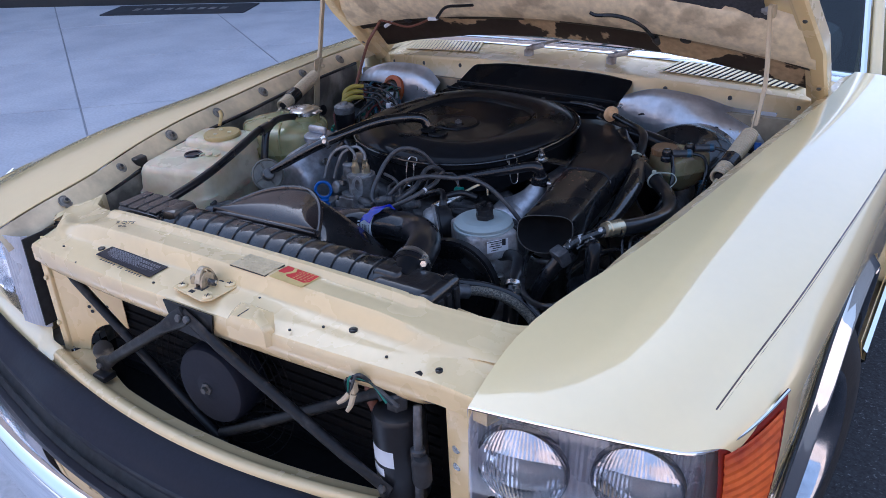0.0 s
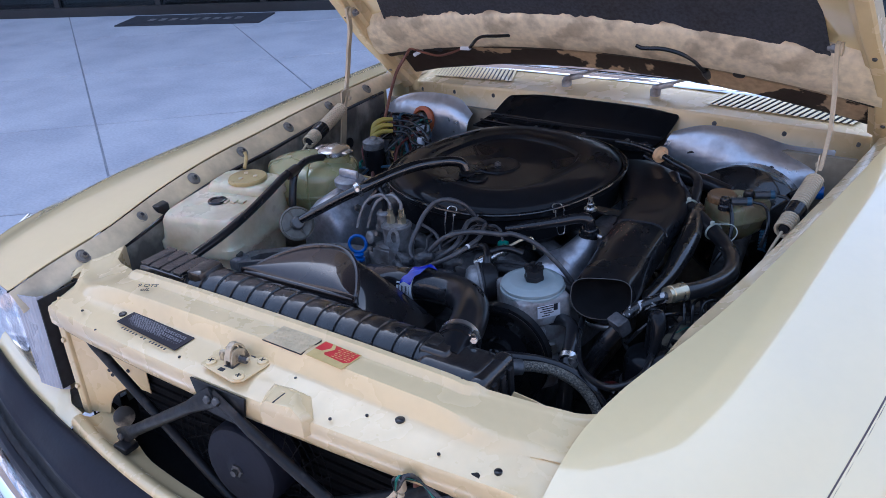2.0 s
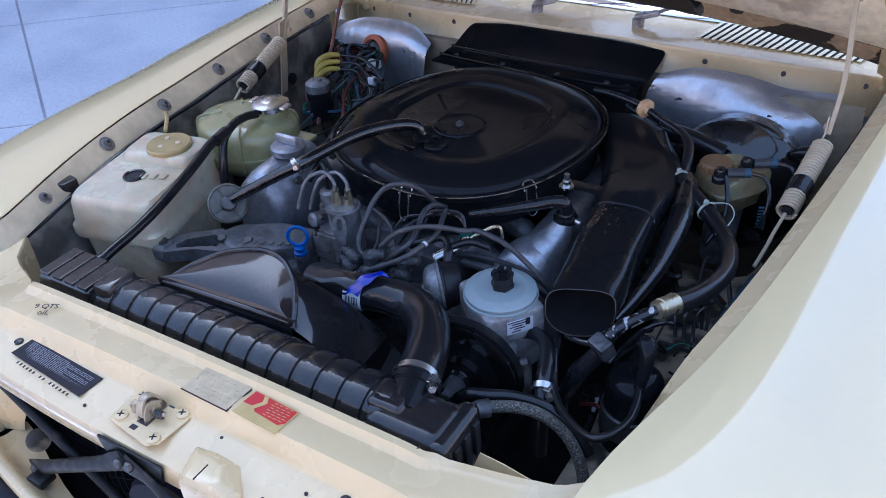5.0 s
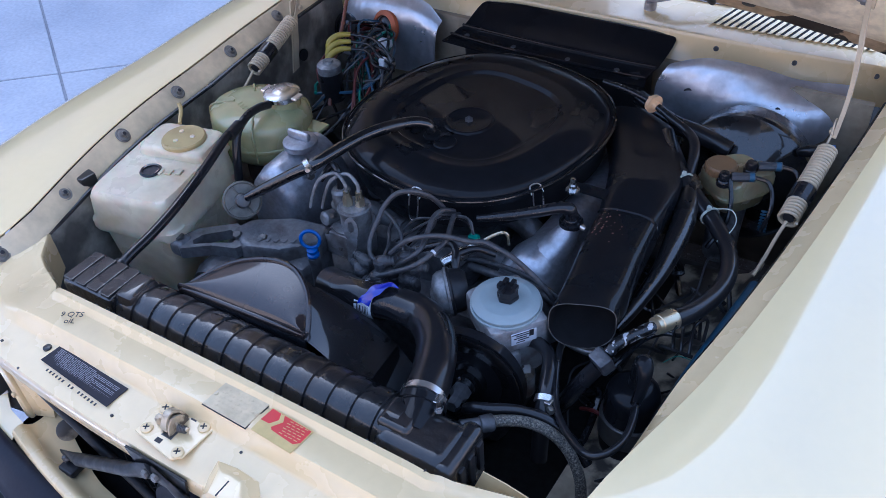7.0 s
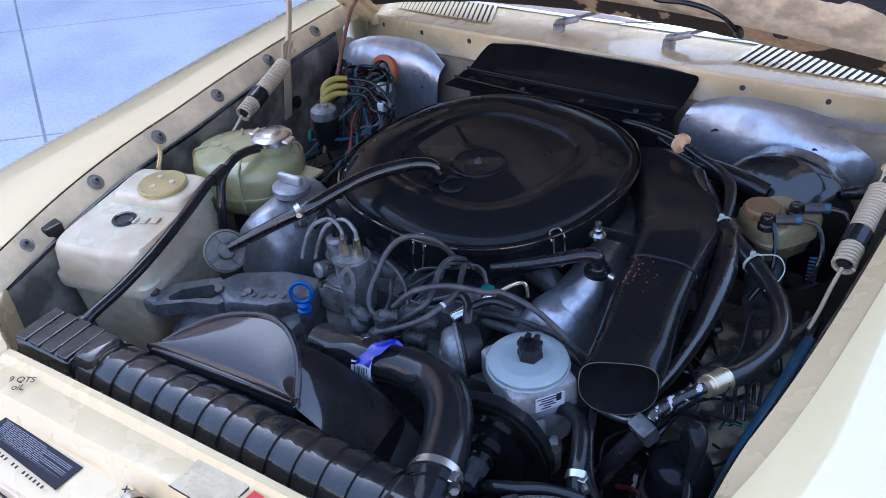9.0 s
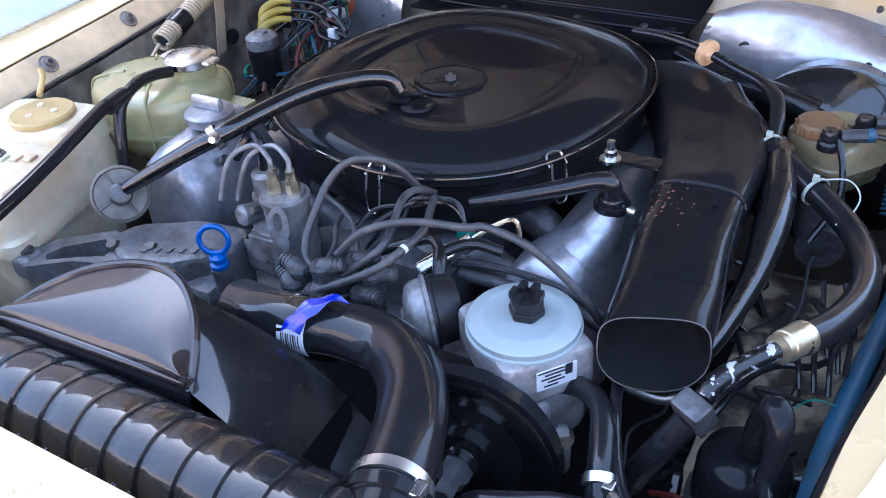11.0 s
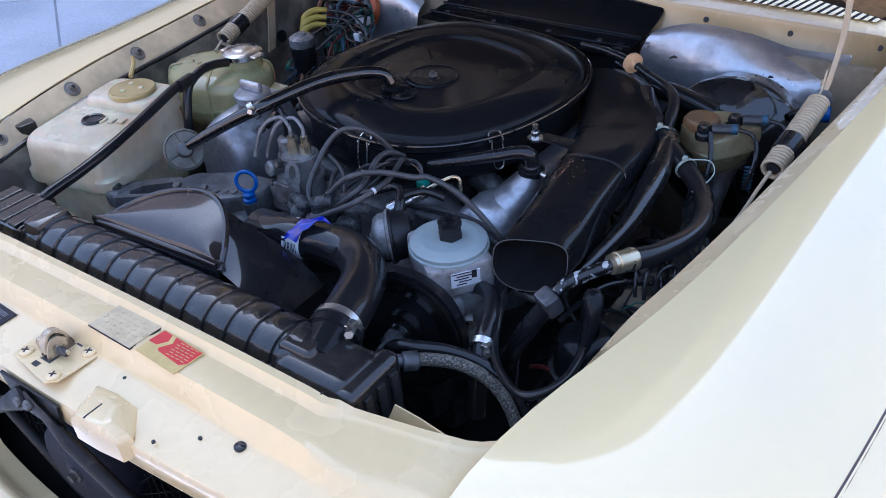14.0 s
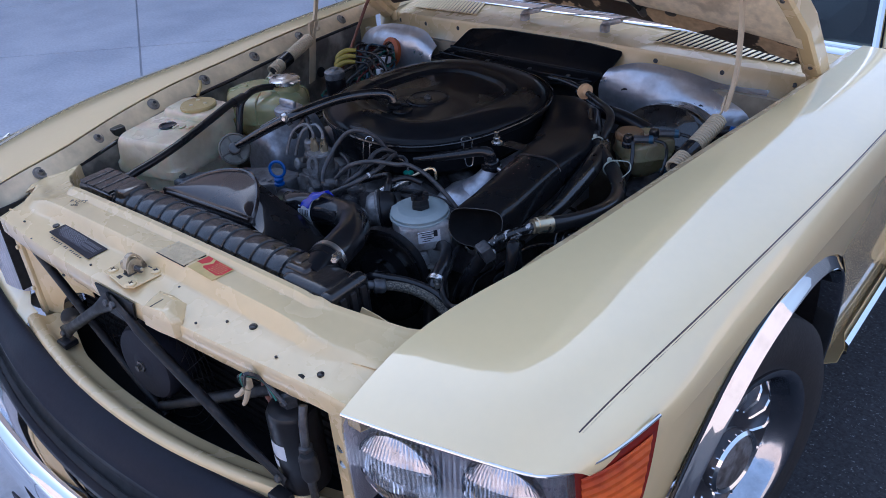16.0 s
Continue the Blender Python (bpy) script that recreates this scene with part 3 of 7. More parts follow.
for side in (1, -1):
    geo = sheet(fender_net, 0.002)
    if side > 0:
        lip_g = sheet([[(p.x - k_ * flange_w(p.y) - d_, p.y, p.z - h_) for p in fair(N0, 10)] for k_, d_, h_ in ((.03, 0, .002), (.2, .001, .006), (1, 0, .020), (1, .002, .037))], 0.002)
    else:
        lip_g = sheet([fair(r, 5) for r in inner], 0.002)
    sk = skirt()
    f = part("fender", geo if side > 0 else far(geo), M_CREAM, car, "cream front fender")
    part("fender_side", sk if side > 0 else far(sk), M_CREAM, f)
    # the passenger flange takes the darker, shade-toned cream
    part("fender_flange", lip_g if side > 0 else far(lip_g), M_CREAM_OLD if side > 0 else M_FLANGE, f)
    arch = []
    for inset, x in ((-.003, .850), (.000, .854), (.008, .860), (.016, .866), (.023, .872), (.027, .8745), (.030, .873), (.031, .866), (.031, .83)):
        arch.append([arch_pt(radians(a), x, inset) for a in range(-4, 185, 4)])
    g = sheet(arch, 0.002)
    at = part("arch_trim", g if side > 0 else mirror_x(g), M_CHROME, car, "polished chrome wheel arch trim")
    g = tube([arch_pt(radians(a), .8535, -.004) for a in range(-4, 185, 4)], .0035, 8, 1)
    part("arch_seal", g if side > 0 else mirror_x(g), M_RUBBER, at, "dark rubber edge of the trim")
    # sill with its bright strip behind the wheel
    g = sheet([[(x, y, z) for y in (1.22, 1.35, 1.6, 2.2, 2.7)] for x, z in ((.845, .30), (.852, .26), (.842, .215), (.80, .19))], .002)
    part("sill", g if side > 0 else mirror_x(g), M_CREAM, car, "cream sill under the door")
    g = sheet([[(x, y, z) for y in (1.20, 1.35, 1.6, 2.2, 2.7)] for x, z in ((.853, .292), (.862, .285), (.862, .262), (.853, .255))], .002)
    part("sill_strip", g if side > 0 else mirror_x(g), M_CHROME, car, "bright chrome sill strip")
    # wheel house
    wh = loft([[arch_pt(radians(a), x, .03) for a in range(-6, 187, 8)] for x in (.845, .56)], False, False)
    part("wheel_house", wh if side > 0 else mirror_x(wh), M_SATIN, car)
    # dark pinstripe on the shoulder
    for off, wide in ((0.0, .0014), (0.35, .0007)) if side > 0 else ():
        stripe = [fender_net[15][k].lerp(fender_net[16][k], off) + Vector((.0009, 0, .0013)) for k in range(3, len(fender_net[15]))]
        g = tube([tuple(p) for p in stripe], wide, 6, 1)
        part("pinstripe", g, M_STRIPE, car, "thin dark pinstripe")


def wheel(side, y=.70, turn=12):
    c = Vector((.818 * side, y, .300))
    m = along(c, c + Vector((side * math.cos(radians(turn)), -side * math.sin(radians(turn)) * side, 0)))
    w = new("wheel")
    w.parent = car
    t = part("tyre", lathe([(.195, -.19), (.27, -.19), (.302, -.165), (.309, -.12), (.309, -.06), (.302, -.015), (.278, .0), (.24, .004), (.20, -.004), (.188, -.02), (.188, -.17), (.195, -.19)], 64, m), M_TYRE, w)
    rim = part("rim", lathe([(0, -.075), (.186, -.075), (.206, -.01), (.206, .003), (.199, .005), (.190, .001), (.180, -.010), (.176, -.030), (.166, -.038), (.158, -.058), (.11, -.060), (.06, -.05), (0, -.05)], 64, m), M_RIM, w, "polished alloy rim")
    part("rim_dish", lathe([(.163, -.044), (.157, -.0565), (.11, -.0585), (.068, -.048), (.064, -.046)], 64, m), M_CAST_DARK, w, "dark grey recessed dish")
    part("hub_cap", lathe([(.062, -.05), (.060, -.018), (.052, -.010), (.02, -.008), (.0, -.008)], 40, m), M_CAST, w, "grey hub cap")
    for i in range(15):
        a = 2 * math.pi * i / 15
        fin = []
        for r, z, wd, ht in ((.082, -.052, .003, .010), (.098, -.040, .0042, .018), (.125, -.030, .0050, .024), (.148, -.034, .0048, .022), (.162, -.046, .003, .010)):
            fin.append([tuple(m @ Vector((r * math.cos(a) - q * math.sin(a), r * math.sin(a) + q * math.cos(a), z + h))) for q, h in ((-wd, -ht), (-wd * .8, -.002), (0, .001), (wd * .8, -.002), (wd, -ht))])
        part("spoke", loft(fin), M_CHROME, w, "polished rim fin")
    part("hub_ring", lathe([(.058, -.045), (.068, -.03), (.069, -.014), (.064, -.008), (.058, -.012), (.058, -.045)], 40, m), M_CHROME, w, "chrome hub ring")


for side in (1, -1):
    wheel(side)
    wheel(side, 3.16, 0)

# slam panel over the radiator
def ease(v, lo, hi):
    v = max(0.0, min(1.0, (v - lo) / (hi - lo)))
    return v * v * (3 - 2 * v)


SLAM_REAR = [(0, .152), (.345, .152), (.36, .162), (.387, .172), (.44, .193), (.477, .211), (.507, .243), (.53, .268), (.58, .305)]


def slam_rows():
    rows = []
    for i in range(91):
        x = -0.546 + 1.064 * i / 90
        a = abs(x)
        yf = 0.016 + 0.022 * (a / 0.42) ** 2 + max(0.0, a - .455) * .9 * (x < 0)
        yr = float(np.interp(a, [q[0] for q in SLAM_REAR], [q[1] for q in SLAM_REAR]))
        h = 0.030 * (1 - ease(a, .31, .50))
        b = 1 - ease(a, .332 if x < 0 else .352, .345 if x < 0 else .366)
        zf = 0.790 - 0.01 * (a / 0.5) ** 2 - 0.012 * max(0.0, (a - .44) / .076) ** 1.5 * (x > 0)
        prof = [(yf + 0.012, zf - 0.05), (yf, zf - 0.032), (yf, zf - 0.007), (yf + .002, zf - .002), (yf + 0.009, zf), (yf + 0.035, zf + 0.007), (0.078, zf + 0.009), (0.084, zf + 0.0105 + h * 0.15), (0.091, zf + 0.010 + h * .75), (.096, zf + .0095 + h * .98), (.103, zf + .009 + h), (0.118, zf + 0.009 + h),
                (yr - 0.020, zf + 0.008 + h * .97), (yr - 0.014, zf + 0.009 + h * .98 + .004 * b), (yr - .011, zf + .009 + h * .98 + .0085 * b), (yr - 0.003, zf + 0.009 + h * .98 + .0085 * b), (yr, zf + 0.006 + h * 0.95 + .004 * b), (yr + .001, zf - 0.02), (yr, zf - .07)]
        w = ease(a, .38, .48)
        rows.append([(x, y + w * (yf + (y - .030) * (yr - yf) / .122 - y) if .05 < y < .12 else y, z) for y, z in prof])
    return rows


slam = part("radiator_support", sheet(slam_rows(), 0.0015), M_CREAM_OLD, car, "aged cream radiator support panel")

rc = random.Random(5)
for i in range(60):
    x = rc.uniform(-.32, .345)
    zc = 0.790 - 0.01 * (abs(x) / 0.5) ** 2 + .009 + .0294 + .0085
    w_ = rc.choice((.0008, .0012, .002, .003))
    part("paint_chip", prism([(x, .1495 - rc.uniform(0, .002)), (x + w_, .1498 - rc.uniform(0, .0025)), (x + w_ * .8, .1525), (x + w_ * .1, .1525)], zc - .004, zc + .0004), M_INK, slam)
for x, y, w_ in ((.36, .1636, .004), (.455, .199, .006), (.463, .2035, .004), (.471, .2075, .005), (.35, .1555, .003)):
    part("paint_chip", box((x, y, .7985 - max(0, x - .36) * .12), (w_, .002, .004), .0004), M_INK, slam)

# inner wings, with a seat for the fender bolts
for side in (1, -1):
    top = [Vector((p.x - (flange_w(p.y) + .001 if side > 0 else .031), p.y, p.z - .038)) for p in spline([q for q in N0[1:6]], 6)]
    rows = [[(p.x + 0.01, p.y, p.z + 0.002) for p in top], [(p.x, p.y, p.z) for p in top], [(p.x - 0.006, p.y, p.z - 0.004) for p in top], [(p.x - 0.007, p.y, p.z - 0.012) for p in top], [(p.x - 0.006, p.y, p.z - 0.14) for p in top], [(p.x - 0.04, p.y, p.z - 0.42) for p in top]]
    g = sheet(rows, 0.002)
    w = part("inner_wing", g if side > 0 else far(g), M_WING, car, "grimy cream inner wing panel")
    seal = tube([(p.x - 0.002, p.y, p.z - .002) for p in top[::3]], 0.005, 8, 2)
    part("seal_strip", seal if side > 0 else far(seal), M_RUBBER, w, "black rubber edge strip")
    for y in (.175, .328, .50, .663, .84, 1.02, 1.2) if side < 0 else ():
        q = min(spline(N0, 30), key=lambda p: abs(p.y - y))
        c = Vector((q.x - 0.0165, y, q.z - .0170))
        if side < 0:
            c = Vector(far(([tuple(c)], []))[0][0])
        ax = Vector((-side * 0.7, 0.1, 0.7)).normalized()
        b_ = part("fender_bolt", screw_head(c + ax * 0.003, ax, .0062, .006, True), M_WASHER, w, "dull hex fender bolt")
        part("washer", lathe([(.0148, 0), (.0148, .0012), (.0135, .0026), (.011, .0022), (.0095, .0034), (.007, .0036), (0, .0036)], 26, along(c, c + ax)), M_WASHER, b_, "grey dished washer")
        part("bolt_socket", lathe([(.0038, 0), (.0034, .0004), (0, .0004)], 10, along(c + ax * .0091, c + ax * 2)), M_INK, b_)
    if side < 0:
        for hy_, hz_, hr_ in ((1.057, .727, .0145), (.90, .70, .010)):
            part("wing_hole", lathe([(hr_, -.001), (hr_, .0015), (0, .0015)], 20, along((-.614, hy_, hz_), (0, hy_, hz_ + .05))), M_INK, w, "dark round hole")
        part("rubber_stop", prism([(-.572, .362), (-.548, .366), (-.545, .396), (-.569, .400)], .786, .822, .004), M_RUBBER, w, "black rubber hood stop")

    if side > 0:
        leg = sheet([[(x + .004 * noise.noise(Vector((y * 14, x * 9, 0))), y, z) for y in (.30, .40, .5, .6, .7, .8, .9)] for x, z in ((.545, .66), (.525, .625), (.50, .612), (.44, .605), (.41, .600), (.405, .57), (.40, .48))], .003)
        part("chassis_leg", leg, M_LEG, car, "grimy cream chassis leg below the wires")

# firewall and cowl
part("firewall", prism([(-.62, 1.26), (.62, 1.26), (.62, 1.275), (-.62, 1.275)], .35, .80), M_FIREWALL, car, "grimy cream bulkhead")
cow = []
for i in range(41):
    x = -.68 + 1.36 * i / 40
    a = abs(x) / .66
    yf, z = 1.285 + .145 * a ** 2.2, .862 - .062 * a ** 2
    cow.append([(x, yf - .03, z - .075), (x, yf - .004, z - .045), (x, yf - .002, z - .008), (x, yf + .002, z - .003), (x, yf + .025, z), (x, yf + .13, z + .012), (x, yf + .22, z + .018), (x, yf + .25, z + .012)])
cowl = part("cowl_panel", sheet(cow, 0.002), M_CREAM_OLD, car, "cream cowl panel below the windshield")
for i in range(9):
    x = -.6 + i * .15
    a = abs(x) / .66
    part("cowl_screw", screw_head((x, 1.285 + .145 * a ** 2.2 - .003, .862 - .062 * a ** 2 - .022), (0, -1, .1), .006, .003), M_ALU_DARK, cowl)
for side in (1, -1):
    for i in range(22):
        x = (.27 + i * .0145) * side
        a = abs(x) / .66
        yf, z = 1.285 + .145 * a ** 2.2, .862 - .062 * a ** 2
        sl = sheet([[(x - .0040, yf + .040, z + .0090), (x + .0040, yf + .040, z + .0090)], [(x - .0040 + .03 * side, yf + .130, z + .0166), (x + .0040 + .03 * side, yf + .130, z + .0166)]], .001)
        part("grille_slat", sl, M_CREAM, cowl)
    # black sheet just under the slats, in place of a shaded vent shaft
    cols = []
    for i in range(15):
        gx = .268 + i * .0222
        cols.append([(gx * side + (dy - .04) * .30 * side, 1.285 + .145 * (gx / .66) ** 2.2 + dy, .862 - .062 * (gx / .66) ** 2 + .0035 + dy * .09) for dy in (.046, .124)])
    part("vent_shade_sheet", sheet(cols), M_DEEP, cowl, "dark sheet that gives the shade between the vent slats")
for x, y in ((-.101, 1.346), (.137, 1.351)):
    w = part("wiper_arm", cat(lathe([(.013, -.012), (.013, .008), (.010, .011), (0, .011)], 16, Matrix.Translation((x, y, .872))), box((0, 0, 0), (.052, .017, .013), .004, Matrix.Translation((x + .016, y + .006, .888)) @ pose(0, 0, 0, 0, -14, 14)), tube([(x + .035, y + .011, .894), (x + .06, y + .022, .903), (x + .12, y + .075, .915), (x + .20, y + .15, .935)], [.0065, .0065, .006, .004], 8, 5, .6), screw_head((x + .012, y + .003, .8945), (-.2, 0, 1), .004, .002)), M_PUMP, car, "grey wiper arm")

# windshield, pillars, door and the seats behind
WB = [(-.70, 1.625, .812), (-.40, 1.492, .862), (0, 1.440, .880), (.40, 1.492, .862), (.70, 1.625, .812)]
WT = [(-.60, 2.03, 1.265), (-.32, 1.985, 1.29), (0, 1.975, 1.295), (.32, 1.985, 1.29), (.60, 2.03, 1.265)]
ws = part("windshield", sheet([spline(WB, 6), spline(WT, 6)], 0.004), M_TINT, car, "tinted windshield glass")
ws.visible_shadow = False
frame_pts = [*spline(WB, 6)]
part("windshield_molding", sheet([[(p.x, p.y - .040, p.z - .004) for p in frame_pts], [(p.x, p.y - .036, p.z + .001) for p in frame_pts], [(p.x, p.y - .014, p.z + .006) for p in frame_pts], [(p.x, p.y, p.z + .004) for p in frame_pts]], .002), M_CHROME, ws, "bright molding below the windshield")
part("windshield_trim", cat(tube([tuple(p) for p in frame_pts], .011, 8, 1), tube([tuple(p) for p in spline(WT, 6)], .014, 8, 1), *[tube([(s * .702, 1.625, .815), (s * .602, 2.03, 1.27)], .010, 8) for s in (1, -1)]), M_CHROME, ws, "bright chrome windshield trim")
for s in (1, -1):
    part("pillar", tube([(s * .728, 1.645, .815), (s * .622, 2.045, 1.26)], [.016, .014], 10, 5), M_CREAM, car, "cream windshield pillar")
    part("door", prism([(s * .87, 1.58), (s * .885, 1.6), (s * .885, 2.6), (s * .80, 2.6), (s * .80, 1.58)], .28, .82, .012), M_CREAM, car, "cream door")
part("dashboard", box((0, 1.78, .83), (1.2, .34, .12), .04), M_INTERIOR, car)
for s in (1, -1):
    seat = part("seat", cat(box((s * .33, 2.55, .80), (.46, .16, .62), .06), box((s * .33, 2.3, .50), (.46, .5, .16), .05)), M_INTERIOR, car, "dark upholstered seat")
part("tub", box((0, 2.45, .30), (1.5, 1.7, .2), .02), M_INTERIOR, car)
# rear body behind the seats
tail = []
for y, w_, zt, zb_ in ((2.60, .870, .815, .28), (2.72, .872, .818, .28), (2.80, .872, .82, .36), (2.88, .872, .82, .55), (3.0, .872, .82, .63), (3.16, .870, .82, .66), (3.32, .866, .818, .63), (3.44, .862, .815, .55), (3.52, .858, .81, .36), (3.62, .85, .805, .32), (3.80, .82, .79, .33), (3.88, .79, .765, .36), (3.92, .75, .72, .42)):
    ring_ = []
    for k_ in range(28):
        a_ = 2 * math.pi * k_ / 28
        ca_, sa_ = math.cos(a_), math.sin(a_)
        ring_.append((w_ * math.copysign(abs(ca_) ** .3, ca_), y, (zt + zb_) / 2 + (zt - zb_) / 2 * math.copysign(abs(sa_) ** .45, sa_)))
    tail.append(ring_)
part("rear_body", loft(tail), M_CREAM, car, "cream rear body and trunk")
part("rear_bumper", tube([(-.86, 3.62, .46), (-.80, 3.90, .46), (-.45, 4.0, .46), (.45, 4.0, .46), (.80, 3.90, .46), (.86, 3.62, .46)], .05, 12, 5), M_CHROME, car, "chrome rear bumper")
part("underbody", box((0, .68, .30), (1.06, 1.12, .04), .01), M_DEEP, car, "black dirty undertray")
part("front_tray", prism([(-.52, .04), (-.25, .012), (0, .004), (.25, .012), (.52, .04), (.52, .2), (-.52, .2)], .47, .485, .003), M_UNLIT, car, "tray below the grille opening, its shade painted black")

# front panel: sides of the grille opening, lower valance, struts
for side in (1, -1):
    if side > 0:
        g, px = prism([(.452, .05), (.492, .046), (.492, .06), (.452, .065)], .50, .765, .003), .468
    else:
        g, px = prism([(-.456, .060), (-.472, .058), (-.472, .072), (-.456, .076)], .535, .775, .003), -.464
    col = part("lamp_panel", g, M_CREAM_OLD, car, "cream panel beside the grille opening")
    for z in (.755, .675, .645) if side > 0 else (.70, .60):
        part("panel_screw", screw_head((px, .052 if side > 0 else .058, z), (0, -1, .1), .008 if side > 0 else .005, .004), M_STEEL if side > 0 else M_CREAM_OLD, col)
    if side < 0:
        part("gap_backing", sheet([[(-.46, .13, .78), (-.46, .13, .50)], [(-.60, .15, .78), (-.60, .15, .50)]], .002), M_DEEP, col, "dark gap beside the lamp")
        part("gap_floor", sheet([[(-.455, .066, .541), (-.455, .14, .541)], [(-.56, .050, .536), (-.56, .14, .536)]], .002), M_WING, col, "grimy ledge below the gap")
    inner_x, inner_y = (.43, .15) if side > 0 else (.330, .116)
    side_g = sheet([[(side * .45, .06, .77), (side * .45, .06, .50)], [(side * inner_x, inner_y, .77), (side * inner_x, inner_y, .52)]], .002) if side > 0 else sheet([[(-.460 + .130 * u_, .066 + .05 * u_, .785), (-.460 + .130 * u_, .066 + .05 * u_, .538 + (.062 * math.sqrt(max(0.0, 1 - ((u_ - .78) / .46) ** 2))))] for u_ in [k_ / 20 for k_ in range(21)]], .002)
    os_ = part("opening_side", side_g, M_CREAM_OLD, car, "cream side of the grille opening")
    if side < 0:
        for hx, hz, hr in ((-.398, .638, .0035), (-.384, .641, .0035), (-.394, .628, .0035), (-.362, .640, .0035)):
            hy = .066 + (hx + .460) / .130 * .05
            part("panel_cutout", lathe([(hr, 0), (hr, .001), (0, .001)], 14, along((hx, hy - .0015, hz), (hx + .4, hy - .0015 - 1, hz))), M_INK, os_, "dark punched hole")
        part("horn_flap", lathe([(.019, -.002), (.019, .002), (.015, .004), (.005, .005), (0, .005)], 24, along((-.352, .066, .566), (-.20, .02, .64))), M_LEG, os_, "pale dirty horn disc")
val = []
for i in range(41):
    x = -.442 + 1.002 * i / 40
    yv = -.027 + (.30 if x < 0 else .36) * x * x
    val.append([(x, yv + .040 + .026 * max(0.0, min(1.0, (-x - .25) / .15)), .535), (x, yv + .030, .538), (x, yv + .020, .541), (x, yv + .012, .548), (x, yv + .004, .5585), (x, yv - .003, .5605), (x, yv - .011, .560), (x, yv - .016, .555), (x, yv - .018, .53)])
part("lower_valance", sheet(val, .002), M_CREAM_OLD, car, "aged cream lower valance")
bar = []
for i in range(49):
    x = -.84 + 1.68 * i / 48
    yr_, yf_ = -.030 + .19 * x * x, -.100 + .26 * x * x - .05 * max(0.0, abs(x) - .5)
    bar.append([(x, yr_ + .010, .52), (x, yr_ + .002, .546), (x, yr_ - .004, .5505), (x, yr_ - .012, .5505)] + [(x, (yr_ - .012) * (1 - k_) + (yf_ + .006) * k_, .5505 - .036 * k_ ** 1.4 + .003 * math.sin(math.pi * k_)) for k_ in (.25, .5, .75, .9)] + [(x, yf_ + .006, .5145), (x, yf_ + .001, .511), (x, yf_, .505), (x, yf_ + .003, .492)])
part("bumper_pad", sheet(bar, .006), M_PAD, car, "dark rubber bumper cover")
fill, bar, low_ = [], [], []
for i in range(61):
    x = -.84 + 1.68 * i / 60
    yv = -.106 + .26 * x * x - .05 * max(0.0, abs(x) - .5)
    fill.append([(x, yv + .012, .505), (x, yv + .010, .480), (x, yv + .002, .466), (x, yv - .012, .464)])
    bar.append([(x, yv - .001, .468), (x, yv - .004, .474), (x, yv - .020, .4805), (x, yv - .038, .4872), (x, yv - .054, .4915), (x, yv - .064, .4925), (x, yv - .074, .489), (x, yv - .084, .476), (x, yv - .091, .455), (x, yv - .094, .428), (x, yv - .090, .400), (x, yv - .075, .374), (x, yv - .045, .36)])
    low_.append([(x, yv - .040, .365), (x, yv - .034, .31), (x, yv + .016, .22)])
part("bumper_filler", sheet(fill, .003), M_DEEP, car, "dark rubber filler between pad and bar")
part("bumper_bar", sheet(bar, .004), M_CHROME, car, "chrome bumper bar with a flat top")
part("bumper_apron", sheet(low_, .003), M_DEEP, car, "black apron below the bumper")
plate = part("number_plate", box((-.0, -.207, .372), (.31, .004, .11), .002), M_BLACKPLATE, car, "dark number plate on the bumper")
for i in range(7):
    part("plate_bar", box((-.12 + i * .04, -.2100, .372), (.020, .002, .055), .0005), M_LABEL, plate, "pale plate character worn to a bar")

